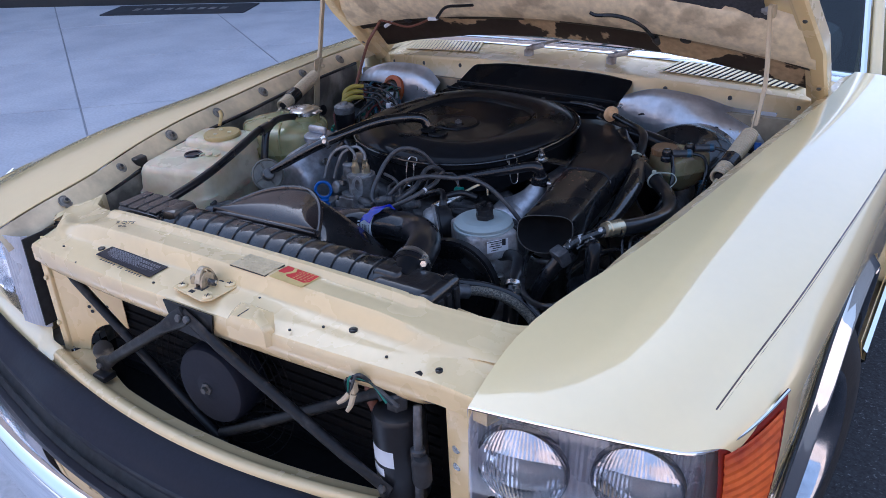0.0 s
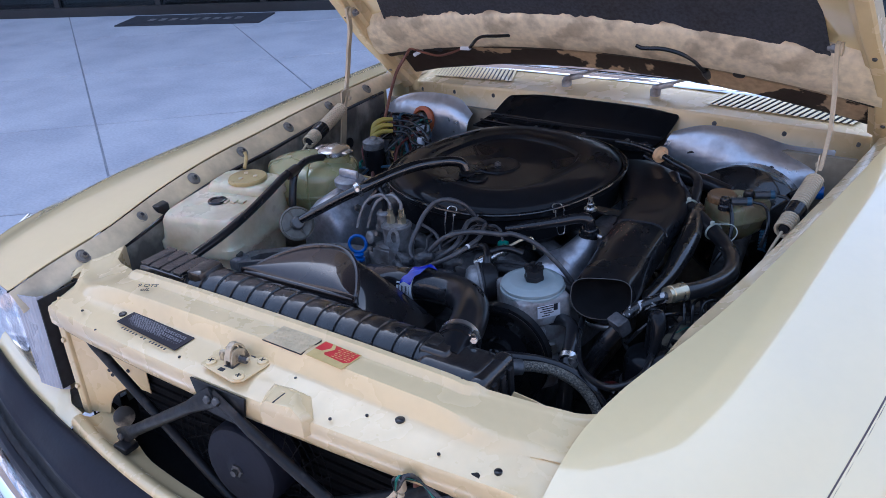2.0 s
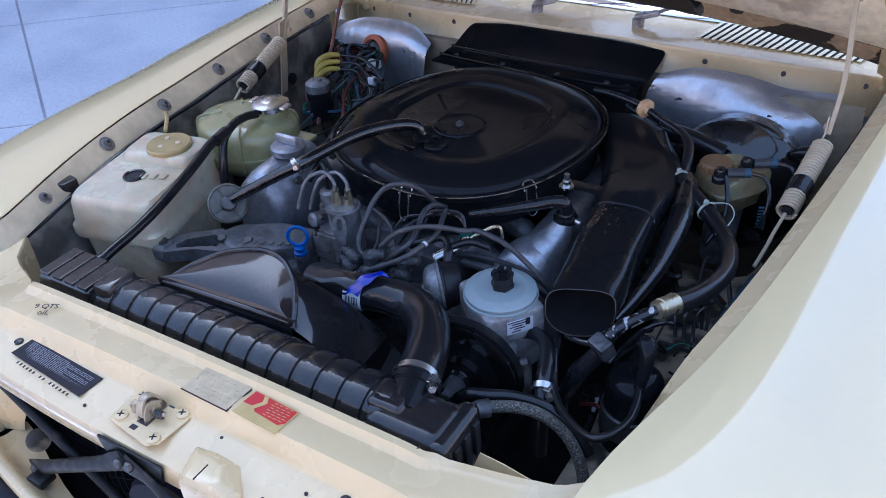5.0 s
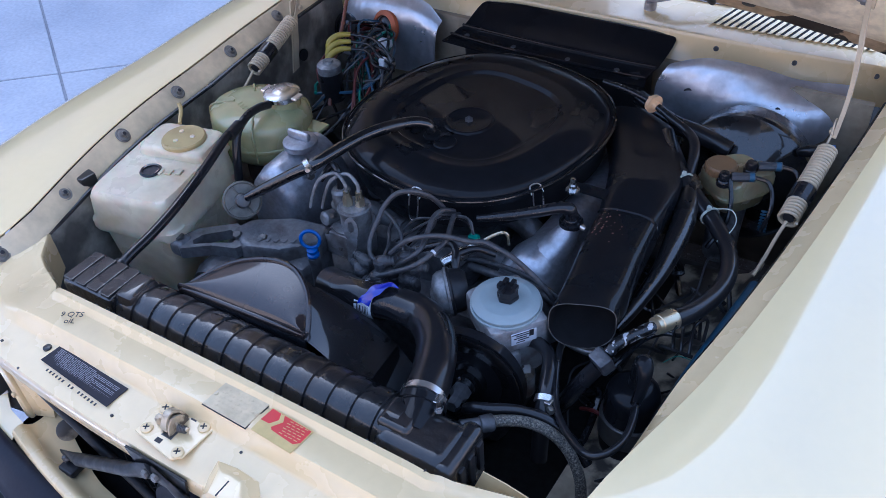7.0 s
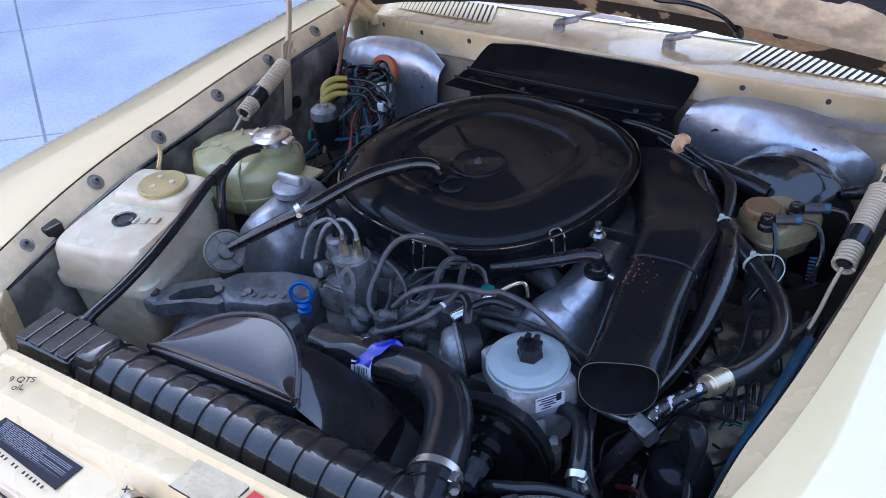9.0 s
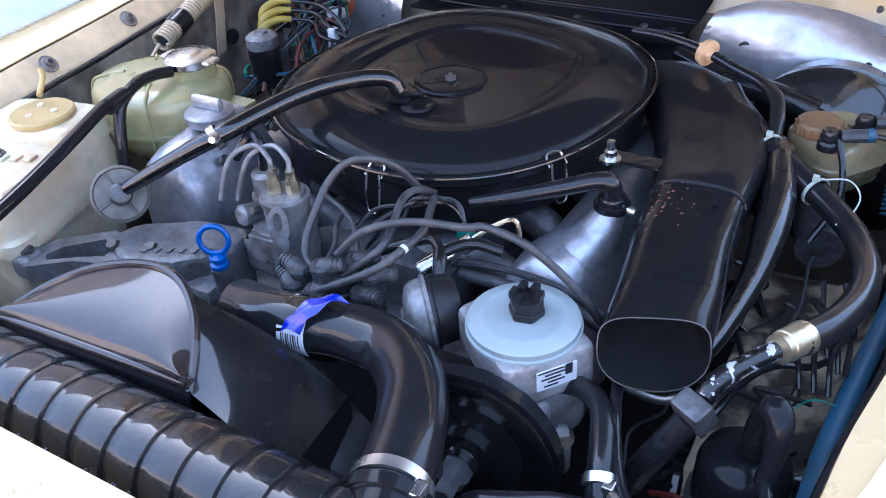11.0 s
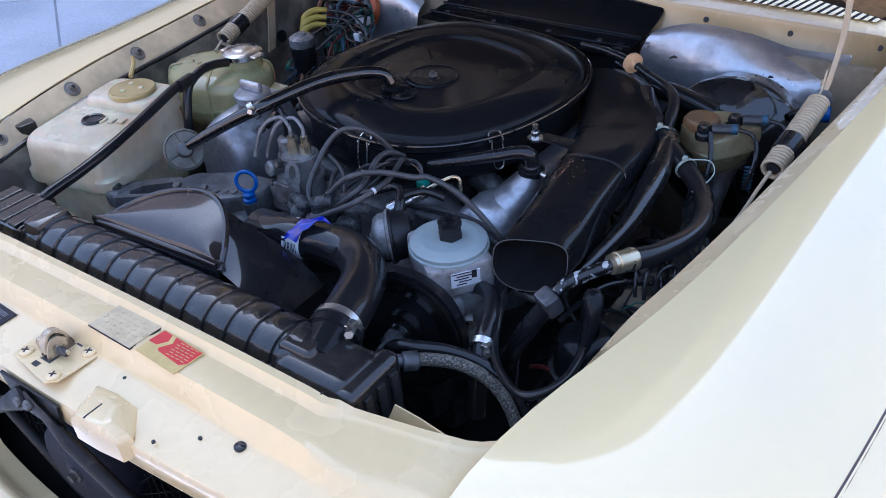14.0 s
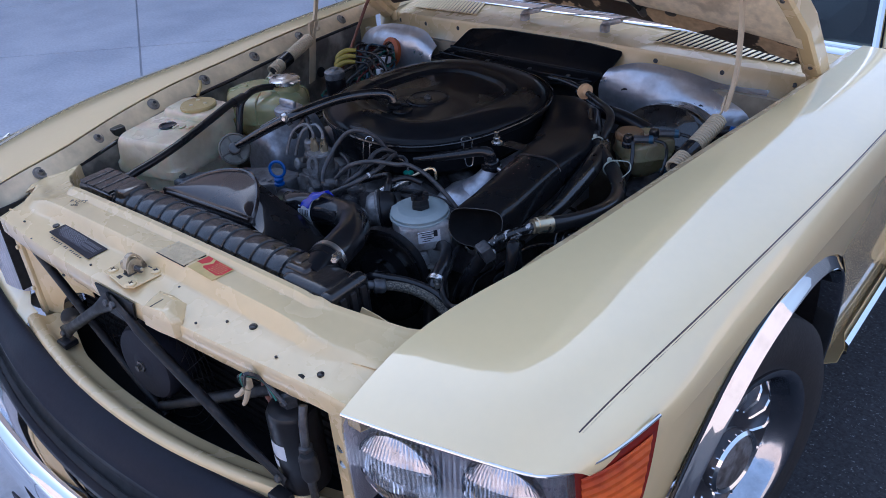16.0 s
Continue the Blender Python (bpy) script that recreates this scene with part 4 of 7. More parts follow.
# head lamp units
def lamp_unit(side):
    unit = new("headlamp")
    unit.parent = car
    unit["label"] = "ribbed glass headlamp unit with amber indicator"
    topc = spline([(.500, .037, .764), (.585, .057, .758), (.690, .088, .748), (.757, .116, .738), (.785, .145, .735)], 5)
    lo = [(p.x - .012, p.y + .004, .575) for p in topc]
    mid = [(p.x - .004, p.y - .004, .66) for p in topc]
    M = (lambda g: g) if side > 0 else far
    if side > 0:
        part("lamp_housing", sheet([[(.499, .037, .762), (.495, .040, .575)], [(.499, .13, .775), (.495, .13, .575)]], .003), M_GREYPLASTIC, unit, "grey lamp housing side")
    else:
        # the cover wraps round to the grille opening, with a cream apron below
        part("lamp_housing", sheet([[(-.497, .050, .776), (-.497, .047, .588)], [(-.499, .14, .776), (-.497, .14, .588)]], .003), M_DEEP, unit, "dark lamp housing side")
        part("side_glass", sheet([[(-.503 - .0035 * k_, .064 - .022 * (k_ / 16) ** .45 + (.0012 if k_ % 2 else 0), z_ + (.008 * k_ / 16 if z_ < .6 else 0)) for z_ in (.778, .68, .577)] for k_ in range(17)], .002), M_GREYPLASTIC, unit, "fluted wrapped cover edge", angle=10)
        part("lamp_apron", sheet([[(-.442 - .022 * k_, .040 + .19 * ((.442 + .022 * k_) ** 2 - .195) + (.012 if k_ > 2 else 0), .572 if k_ > 2 else .556), (-.442 - .022 * k_, .026 + .19 * ((.442 + .022 * k_) ** 2 - .195), .562 if k_ > 2 else .553), (-.442 - .022 * k_, .008 + .19 * ((.442 + .022 * k_) ** 2 - .195), .54), (-.442 - .022 * k_, .006 + .19 * ((.442 + .022 * k_) ** 2 - .195), .50)] for k_ in range(19)], .002), M_CREAM, unit, "cream apron below the lamps")
    fine = []
    for k_ in range(121):
        p = topc[0].lerp(topc[-1], 0)
        u_ = k_ / 120 * (len(topc) - 1)
        i_ = min(int(u_), len(topc) - 2)
        p = topc[i_].lerp(topc[i_ + 1], u_ - i_)
        w_ = .0012 if k_ % 2 else 0.0
        fine.append([(p.x, p.y - .001, p.z), (p.x, p.y - .004 - w_, p.z - .012), (p.x - .002, p.y - .004 - w_, p.z - .045), (p.x - .004, p.y - .004, .66), (p.x - .012, p.y + .004, .575)])
    part("lamp_glass", M(sheet(fine, .002)), M_GLASS, unit, "clear ribbed lamp cover", angle=10)
    part("lamp_back", M(sheet([[(a_[0], a_[1] + .042 + (.0035 if k_ % 4 < 2 else 0), a_[2]) for a_ in (r_[0], r_[3], r_[4])] for k_, r_ in enumerate(fine)], .004)), M_GREYPLASTIC, unit, "fluted grey lamp surround", angle=10)
    for cx, cy, r in ((.555, .073, .0625), (.700, .117, .059)) if side > 0 else ((.588, .075, .066), (.725, .119, .062)):
        d = Vector((.18, -1, .05)).normalized()
        m = along((cx, cy, .664), Vector((cx, cy, .664)) + d)
        lamp = part("lamp_reflector", M(lathe([(r, .0), (r * .96, -.012), (r * .6, -.03), (r * .2, -.035), (0, -.035)], 40, m)), M_SILVERLAMP, unit, "bright lamp reflector")
        part("lamp_ring", M(lathe([(r * .97, .002), (r, .006), (r * 1.03, .004), (r * 1.04, -.006), (r * .97, .002)], 40, m)), M_RING, lamp, "dark lamp ring")
        fl_rows = []
        for i in range(17):
            v = -1 + 2 * i / 16
            row = []
            for k in range(41):
                u = -1 + 2 * k / 40
                d_ = math.hypot(u, v)
                s_ = 1 / max(1.0, d_ * 1.0)
                uu, vv = u * math.sqrt(1 - v * v / 2), v * math.sqrt(1 - u * u / 2)
                row.append(m @ Vector((uu * r * .98, vv * r * .98, .004 + .021 * (1 - min(1, uu * uu + vv * vv)) + (.0011 if i % 6 < 3 else .0006) * (k % 2) + (.0016 if i % 6 == 0 else 0))))
            fl_rows.append(row)
        part("lamp_lens", M(sheet(fl_rows, .001)), M_LENS, lamp, "fluted clear lens", angle=12)
    tp = spline([(.787, .148, .736), (.805, .182, .738), (.822, .222, .748), (.838, .270, .762)], 4)
    def lens(f_, u_, out):
        p = tp[0].lerp(tp[0], 0)
        k_ = u_ * (len(tp) - 1)
        i_ = min(int(k_), len(tp) - 2)
        p = tp[i_].lerp(tp[i_ + 1], k_ - i_)
        return (p.x + .006 * math.sin(math.pi * f_) + out, p.y - (.01 + .07 * (p.y - .148) / .12) * f_, p.z + (.585 - p.z) * f_)
    us = [k_ / 12 for k_ in range(13)]
    rows = [[lens(j / 12, u_, 0) for u_ in us] for j in range(13)]
    lens_ = part("indicator_lens", M(sheet(rows, .001)), M_REDLENS, unit, "dark red indicator rim")
    ribs = [[lens(.07 + .88 * j / 44, .05 + .86 * u_, .0035 + .0006 * math.sin(j * math.pi / 2)) for u_ in us] for j in range(45)]
    part("indicator_ribs", M(sheet(ribs, .001)), M_AMBERLENS, lens_, "ribbed amber lens", angle=12)
    rows = [[(q[0] - .02, q[1] + .01, q[2]) for q in r] for r in rows]
    part("indicator_back", M(sheet(rows, .003)), M_SILVERLAMP, unit, "silver indicator reflector", angle=12)
    edge = [(p.x, p.y - .002, p.z + .003) for p in topc] + [(p.x + .001, p.y, p.z + .003) for p in tp]
    part("lamp_trim", M(tube(edge, .0028, 8, 1)), M_CHROME, unit, "thin chrome edge trim")


lamp_unit(1)
lamp_unit(-1)

# struts and pipes in the grille opening
def strut(a, b, r, flat_a=True, flat_b=True):
    """A steel tube with its ends pressed flat and bolted."""
    a, b = Vector(a), Vector(b)
    d = (b - a).normalized()
    L = (b - a).length
    side = d.cross(Vector((0, 1, 0))).normalized()
    rings = []
    for t, k in ((0, 1), (.03, 1), (.055, .45), (.08, 0), (L - .08, 0), (L - .055, .45), (L - .03, 1), (L, 1)):
        k = k * (flat_a if t < L / 2 else flat_b)
        c = a + d * t + Vector((0, -.004 * math.sin(math.pi * t / L), 0))
        rings.append([tuple(c + side * (r * (1 + .45 * k) * math.cos(q)) + Vector((0, 1, 0)) * (r * (1 - .72 * k) * math.sin(q))) for q in [2 * math.pi * j / 14 for j in range(14)]])
    st = part("grille_strut", loft(rings), M_STRUT, car, "scuffed black steel strut")
    for p, on in ((a + d * .012, flat_a), (b - d * .012, flat_b)):
        if on:
            part("strut_bolt", screw_head(p + Vector((0, -r * .28, 0)), (0, -1, .1), .007, .006, True), M_GREY, st)


strut((-.424, .056, .770), (-.005, .040, .50), .0085, True, False)
strut((.425, .046, .778), (-.005, .036, .525), .0095, True, False)
strut((.004, .004, .779), (-.315, .030, .562), .0105)
strut((.0, .006, .779), (.380, .006, .592), .0088)
part("strut_plate", prism([(-.05, 0), (.062, 0), (.05, -.055), (-.035, -.05)], 0, .004, .001, Matrix.Translation((.0, .0135, .790)) @ pose(0, 0, 0, 90, 0, 0)), M_STRUT, car, "black strut mounting plate")

# hood, hinged at the cowl and held open
HT, HL = radians(43), 1.33
HO = Vector((0, 1.325, .925))
hv = Vector((0, -math.cos(HT), math.sin(HT)))
hn = Vector((0, math.sin(HT), math.cos(HT)))


def hood_pt(x, s, h=0.0):
    k = (x / .64) ** 2 * max(0.0, 1 - s / 1.0)
    return HO + Vector((x, .055 * k, -.085 * k)) + hv * s + hn * h


hood = new("hood")
hood.parent = car
hood["label"] = "open cream hood with a bare brown underside"
HOOD_W = [(-.03, .662), (.18, .672), (.34, .645), (.56, .622), (.81, .592), (1.03, .530), (1.14, .455), (1.21, .36), (1.245, .22), (1.255, .0)]


def hood_w(s):
    """Half the hood's width, s metres from its hinge."""
    for (s0, w0), (s1, w1) in zip(HOOD_W, HOOD_W[1:]):
        if s <= s1:
            return w0 + (w1 - w0) * (s - s0) / (s1 - s0)
    return 0.0


def under(pts):
    """Points below the skin; x as a share of 0.66 m at the hinge, narrowing with the hood."""
    return [hood_pt(x * hood_w(s) / .66, s, h) for x, s, h in pts]


skin = [[hood_pt(u * hood_w(s), s, .045 - .03 * u * u) for s in (-.03, .08, .18, .34, .45, .56, .7, .81, .92, 1.03, 1.09, 1.14, 1.18, 1.21, 1.23, 1.245, 1.252)] for u in [-1 + i / 12 for i in range(25)]]
part("hood_skin", sheet(skin, .002), M_CREAM, hood, "cream painted hood skin")
frame_rows = ((.088, .02), (.090, -.003), (.096, -.011), (.104, -.013), (.118, -.014), (.123, -.017), (.127, -.024), (.134, -.027), (.165, -.027), (.200, -.021), (.226, -.010), (.240, .002), (.248, .03))
for k0, k1, m_, words in ((0, 7, M_FLAKE, "dark torn felt remains on the frame step"), (6, 13, M_PRIMER, "bare brown pressed hood frame")):
    rear = [under([(-.64 + 1.28 * i / 32, s, h) for i in range(33)]) for s, h in frame_rows[k0:k1]]
    part("rear_frame", sheet(rear, .002), m_, hood, words)
low = [under([(-.64 + 1.28 * i / 48, s, h + .002 * noise.noise(Vector((i * .7, s * 60, 0)))) for i in range(49)]) for s, h in ((-.012, .016), (-.010, .004), (.0, .002), (.03, .006), (.065, .010), (.092, .014))]
part("torn_felt_band", sheet(low, .002), M_FLAKE, hood, "dark torn felt remains on bare metal")
for x in (-.42, .36):
    c = under([(x, .125, -.024)])[0]
    part("frame_hole", lathe([(.013, -.001), (.013, .002), (0, .0025)], 20, along(c, c - hn)), M_INK, hood, "dark round hole")
part("hood_felt", sheet([under([(-.55 + 1.1 * i / 160, s + w_ * (.030 * noise.noise(Vector((i * .11, 0, 3))) + .012 * noise.noise(Vector((i * .47, 5, 0)))), h_) for i in range(161)]) for s, w_, h_ in ((.238, 1, .001), (.246, 1, -.002), (.33, 0, .022), (.5, 0, .024), (.9, 0, .024), (1.05, 0, .024), (1.12, 0, .024), (1.19, 0, .024), (1.23, 0, .024))], .004), M_FELT, hood, "black sagging insulation felt")
for s in (1, -1):
    rail = [under([(s * x, t, h) for t in (-.03, .05, .2, .35, .5, .7, .9, 1.05, 1.15, 1.2)]) for x, h in ((.662, .022), (.664, -.020), (.658, -.026), (.634, -.026), (.628, -.022), (.626, -.008), (.612, -.004), (.606, .020))]
    part("side_frame", sheet(rail, .002), M_CREAM_OLD, hood, "cream pressed hood side rail")
    for t_ in (.06, .30):
        c = under([(s * .646, t_, -.0265)])[0]
        part("rail_screw", screw_head(c, -hn, .005, .003), M_GREY, hood)
    # prop arm, pivot and spring
    P = Vector((s * .582, 1.085, 1.075))
    Q = Vector((s * .590, 1.040, .862))
    strap = [P + Vector((0, -.012, .014)), P + Vector((s * .002, -.006, -.04)), P.lerp(Q, .42) + Vector((s * .004, .006, 0)), P.lerp(Q, .72) + Vector((s * .005, .008, 0)), Q + Vector((0, -.004, -.006))]
    arm = part("prop_arm", cat(sheet([[tuple(p + Vector((s * .001, w_, w_ * .25))) for p in spline([tuple(q) for q in strap], 6)] for w_ in (-.0064, -.0056, .0056, .0064)], .0070), lathe([(.013, -.006), (.013, .006), (.008, .008), (0, .008)], 18, along(P, P + Vector((-s, 0, 0))))), M_BEIGE, hood, "flat cream steel prop arm")
    part("pivot_bolt", cat(screw_head(P + Vector((-s * .008, 0, 0)), (-s, 0, 0), .009, .008, True), screw_head(P + Vector((-s * .014, 0, 0)), (-s, 0, 0), .005, .008)), M_CAST, arm)
    part("arm_link", cat(sheet([[tuple(p + Vector((-s * .006, w_, 0))) for p in (Q + Vector((0, .004, .02)), Q + Vector((0, -.01, -.008)), Vector((s * .585, 1.008, .838)))] for w_ in (-.006, .006)], .003), screw_head(Q + Vector((-s * .008, 0, 0)), (-s, 0, 0), .006, .005)), M_BEIGE, arm)
    A, B = Vector((s * .585, 1.008, .842)), Vector((s * .570, .850, .800))
    sp = part("counter_spring", coil(A, B, .0148, .0028, 25, 10), M_BEIGE, hood, "pale coil spring with black sleeve")
    part("spring_core", tube([tuple(A.lerp(B, .02)), tuple(A.lerp(B, .98))], .0092, 12, 3), M_DEEP, sp)
    mid = A.lerp(B, .66)
    part("spring_sleeve", lathe([(.0172, -.017), (.0190, -.015), (.0190, .015), (.0172, .017)], 24, along(mid, B)), M_RUBBER, sp, "black rubber sleeve")
    if s < 0:
        fb = [(-.588, 1.03, .885), (-.592, 1.02, .80), (-.590, 1.0, .72)]
        part("stay_bar", sheet([[(x, y + w_, z + .2 * w_) for x, y, z in spline(fb, 4)] for w_ in (-.011, -.009, .009, .011)], .004), M_BEIGE, hood, "flat cream steel stay")
    part("spring_hook", tube([tuple(B + (B - A) * .02), (s * .564, .815, .785), (s * .560, .78, .772), (s * .554, .745, .758)], .0030, 8, 4), M_BEIGE, sp)
    part("hinge_arm", tube([(s * .635, 1.41, .785), (s * .638, 1.395, .83), (s * .63, 1.36, .88)], .012, 10, 4), M_CREAM_OLD, hood)

# ---- engine bay: block, radiator, shroud ----
block = thing("engine_block", "oily dark aluminium engine block below the intake", "engine", (.02, .8, .32))
put(block, "crankcase", box((.02, .82, .50), (.40, .60, .34), .04), M_ALU_DARK)
put(block, "intake_manifold", box((.02, .80, .69), (.22, .46, .09), .03), M_ALU_DARK, "cast intake manifold")
for s in (1, -1):
    for i in range(4):
        put(block, "intake_runner", tube([(.02 + s * .05, .62 + i * .11, .72), (.02 + s * .12, .62 + i * .11, .735), (.02 + s * .19, .62 + i * .11, .69)], .022, 10, 5), M_ALU_DARK)
put(block, "front_cover", box((.06, .49, .56), (.34, .07, .26), .03), M_ALU_DARK)

rad = thing("radiator", "black radiator with a ribbed glossy top tank", "radiator", (0, .2, .40))
put(rad, "core", box((0, .20, .60), (.69, .06, .36), .005), M_SATIN)


def tank_ring(x, k=1.0, flat=0.0):
    out = []
    for j in range(20):
        a = radians(-30 + 240 * j / 19)
        ry, rz = .042 * k, .040 * k
        y, z = .206 - ry * math.cos(a) * 1.0, .796 + rz * math.sin(a)
        out.append((x, y, min(z, .822 if flat else 9)))
    return out


xs, ringsT = -.24, []
while xs < .235:
    for dx, k in ((0, 1.03), (.0015, .955), (.0085, .955), (.0105, 1.03), (.020, 1.05), (.030, 1.04)):
        ringsT.append(tank_ring(xs + dx, k))
    xs += .0365
put(rad, "top_tank", loft(ringsT), M_TANK, "glossy ribbed top tank", angle=25)
put(rad, "tank_end", box((-.296, .203, .805), (.115, .078, .055), .012), M_TANK, "ribbed black tank end")
for i in range(4):
    put(rad, "tank_rib", box((-.338 + i * .0275, .203, .8325), (.021, .066, .004), .0018), M_TANK)
put(rad, "tank_boss", box((-.222, .205, .825), (.04, .06, .035), .012), M_TANK)
put(rad, "tank_end", box((.295, .200, .800), (.115, .085, .058), .024, None, 6), M_TANK, "black tank end with a hose neck", angle=80)
put(rad, "tank_boss", box((.262, .205, .825), (.05, .05, .022), .0095, None, 5), M_TANK, angle=80)
put(rad, "tank_flange", box((.345, .205, .775), (.03, .09, .10), .013, None, 5), M_TANK, angle=80)
put(rad, "hose_neck", lathe([(.030, 0), (.030, .04), (.033, .04), (.033, .05), (.028, .05)], 24, along((.277, .200, .805), (.264, .255, .815))), M_BLACK)
for i in range(3):
    put(rad, "tank_clip", box((.361, .185 + i * .022, .785), (.006, .012, .05), .002), M_SATIN)

# fan shroud
sh = thing("fan_shroud", "glossy black fan shroud behind the radiator", "shroud", (0, .3, .6))
arcS = spline([(-.178, .246, .814), (-.145, .288, .834), (-.105, .318, .849), (-.055, .336, .857), (-.012, .334, .857), (.026, .312, .849), (.048, .285, .832), (.062, .258, .814)], 5)
frontS = [Vector((-.178 + .24 * i / (len(arcS) - 1), .246 + .012 * i / (len(arcS) - 1), .814)) for i in range(len(arcS))]
net = [[tuple(a.lerp(b, s) + Vector((0, 0, .015 * math.sin(math.pi * math.sqrt(s))))) for a, b in zip(frontS, arcS)] for s in (0, .03, .07, .12, .18, .26, .36, .5, .65, .8, .92, 1.0)]
put(sh, "shroud_top", sheet(net, .004), M_SHROUD, "smooth glossy shroud top with faint brown mottling")
rim = [p + Vector((0, 0, .001)) for p in arcS]
put(sh, "shroud_rim", tube([tuple(p) for p in rim], .004, 8, 1), M_SHROUD)
put(sh, "shroud_lip", tube([(p.x, p.y + .004, p.z + .006) for p in frontS], .0055, 10, 1), M_SHROUD, "rounded front lip")
edgeR = arcS[22:]
k = len(edgeR)
outR = [tuple(Vector((.150, .350, .765)).lerp(Vector((.168, .240, .785)), i / (k - 1))) for i in range(k)]
put(sh, "shroud_cheek", sheet([[tuple(p.lerp(Vector(q), t_) + Vector((.3, 0, 1)) * (.004 * math.sin(math.pi * t_))) for p, q in zip(edgeR, outR)] for t_ in (0, .1, .2, .35, .5, .65, .8, .9, 1)], .004), M_GLOSS, "dark glossy shroud cheek")
put(sh, "shroud_front", sheet([[tuple(p) for p in frontS], [(p.x, p.y - .003, p.z - .012) for p in frontS], [(p.x, p.y + .002, .76) for p in frontS]], .004), M_BLACK)
back = arcS[:24]
put(sh, "shroud_back", sheet([[tuple(p) for p in back], [(p.x, p.y + .012, p.z - .05) for p in back], [(p.x, p.y + .012, .62) for p in back]], .004), M_SATIN)
put(sh, "shroud_side", sheet([outR, [(x + .004, y, .62) for x, y, z in outR]], .004), M_SATIN)
put(sh, "fan_ring", lathe([(.20, -.03), (.205, -.03), (.205, .03), (.20, .03), (.20, -.03)], 40, along((.0, .33, .60), (0, .4, .60))), M_SATIN)

# upper radiator hose
uh = thing("radiator_hose", "thick black rubber upper radiator hose", "hose", (.15, .35, .75))
H = [(-.02, .405, .770), (.05, .389, .788), (.115, .398, .792), (.172, .392, .795), (.216, .356, .803), (.248, .300, .813), (.270, .232, .815)]
put(uh, "hose_body", tube(H, [.027, .027, .027, .029, .030, .029, .029], 20, 8), M_RUBBER)
cl = put(uh, "hose_clamp", ring((.2645, .250, .815), (.28, -1, .02), .0292, .010), M_STEEL, "bright worm drive clamp")
put(uh, "clamp_screw", cat(box((.291, .246, .832), (.011, .016, .011), .002), screw_head((.297, .238, .834), (.5, -.8, .2), .0065, .010, True)), M_STEEL, under=cl)
hc_, hu_ = Vector((.078, .391, .789)), Vector((.9, .06, .03)).normalized()
hv1 = (Vector((0, -.72, .69)) - hu_ * Vector((0, -.72, .69)).dot(hu_)).normalized()
hw1 = hu_.cross(hv1)


def on_hose(s0, s1, a0, a1, r, n=14):
    """A patch that follows the hose's skin."""
    rows = []
    for s_ in (s0, (s0 + s1) / 2, s1):
        rows.append([tuple(hc_ + hu_ * s_ + (hv1 * math.cos(radians(a0 + (a1 - a0) * j / n)) + hw1 * math.sin(radians(a0 + (a1 - a0) * j / n))) * r) for j in range(n + 1)])
    return sheet(rows, .0004)


lbl = put(uh, "paper_label", on_hose(-.016, .014, -75, 75, .0278), M_LABEL, "white bar code label")
for i, w_ in enumerate((.0012, .0006, .0015, .0006, .0009, .0014, .0006, .0010)):
    put(uh, "code_bar", on_hose(-.011 + i * .0027, -.011 + i * .0027 + w_, 22, 52, .0283, 6), M_INK, "printed bar", under=lbl)
tape = [[(x, y, z + (.0035 if (i + j) % 2 else -.001)) for i, (x, y, z) in enumerate(row)] for j, row in enumerate((((.072, .362, .804), (.077, .367, .812), (.082, .373, .819), (.088, .384, .824), (.094, .398, .824)), ((.082, .362, .806), (.088, .370, .817), (.094, .376, .822), (.101, .386, .829), (.112, .402, .827)), ((.092, .365, .805), (.098, .371, .815), (.104, .379, .823), (.113, .392, .827), (.122, .404, .822))))]
put(uh, "blue_tape", sheet(smooth_net(tape, 3), .001), M_BLUETAPE, "torn bright blue film label")

# ---- air cleaner ----
AO = Vector((0, .852, 0))


def sq(rx, ry, e, z, n=72, c=AO, rot=0.0):
    out = []
    for j in range(n):
        a = 2 * math.pi * j / n
        ca, sa = math.cos(a), math.sin(a)
        x = rx * math.copysign(abs(ca) ** (2 / e), ca)
        y = ry * math.copysign(abs(sa) ** (2 / e), sa)
        out.append((c.x + x * math.cos(rot) - y * math.sin(rot), c.y + x * math.sin(rot) + y * math.cos(rot), z))
    return out


ac = thing("air_cleaner", "large glossy black air cleaner housing", "air cleaner", (0, .852, .75))
ROT = radians(-12)
E = 2.35
put(ac, "lower_housing", loft([sq(.20, .21, E, .745, rot=ROT), sq(.222, .234, E, .765, rot=ROT), sq(.226, .238, E, .812, rot=ROT), sq(.232, .245, E, .818, rot=ROT)]), M_BLACK)
prof = [(1.0, .8190), (1.0, .8290), (.993, .8312), (.980, .8308), (.968, .8292), (.960, .8298), (.952, .8345), (.93, .8400), (.86, .8470), (.76, .8506), (.70, .8513), (.678, .8508), (.664, .8494), (.625, .8479), (.602, .8482), (.590, .8476), (.580, .8452), (.566, .8408), (.55, .8398), (.52, .8394), (.40, .8396), (.26, .8402)]
rings = []
for f, z in prof:
    ex = E + (1 - f) * 1.3
    cc = AO + Vector((-.004, -.004, 0)) * (1 - f) * 2
    rings.append(sq(.234 * f, .247 * f, ex, z, c=cc, rot=ROT))
hub = Vector((-.004, .823, 0))
for r, z in ((.048, .8415), (.046, .8438), (.042, .8446), (.038, .8432), (.012, .8425), (.001, .8425)):
    rings.append([(hub.x + r * math.cos(2 * math.pi * j / 72), hub.y + r * math.sin(2 * math.pi * j / 72), z) for j in range(72)])
put(ac, "lid", loft(rings, True, True), M_BLACK, "pressed glossy black lid", angle=28)
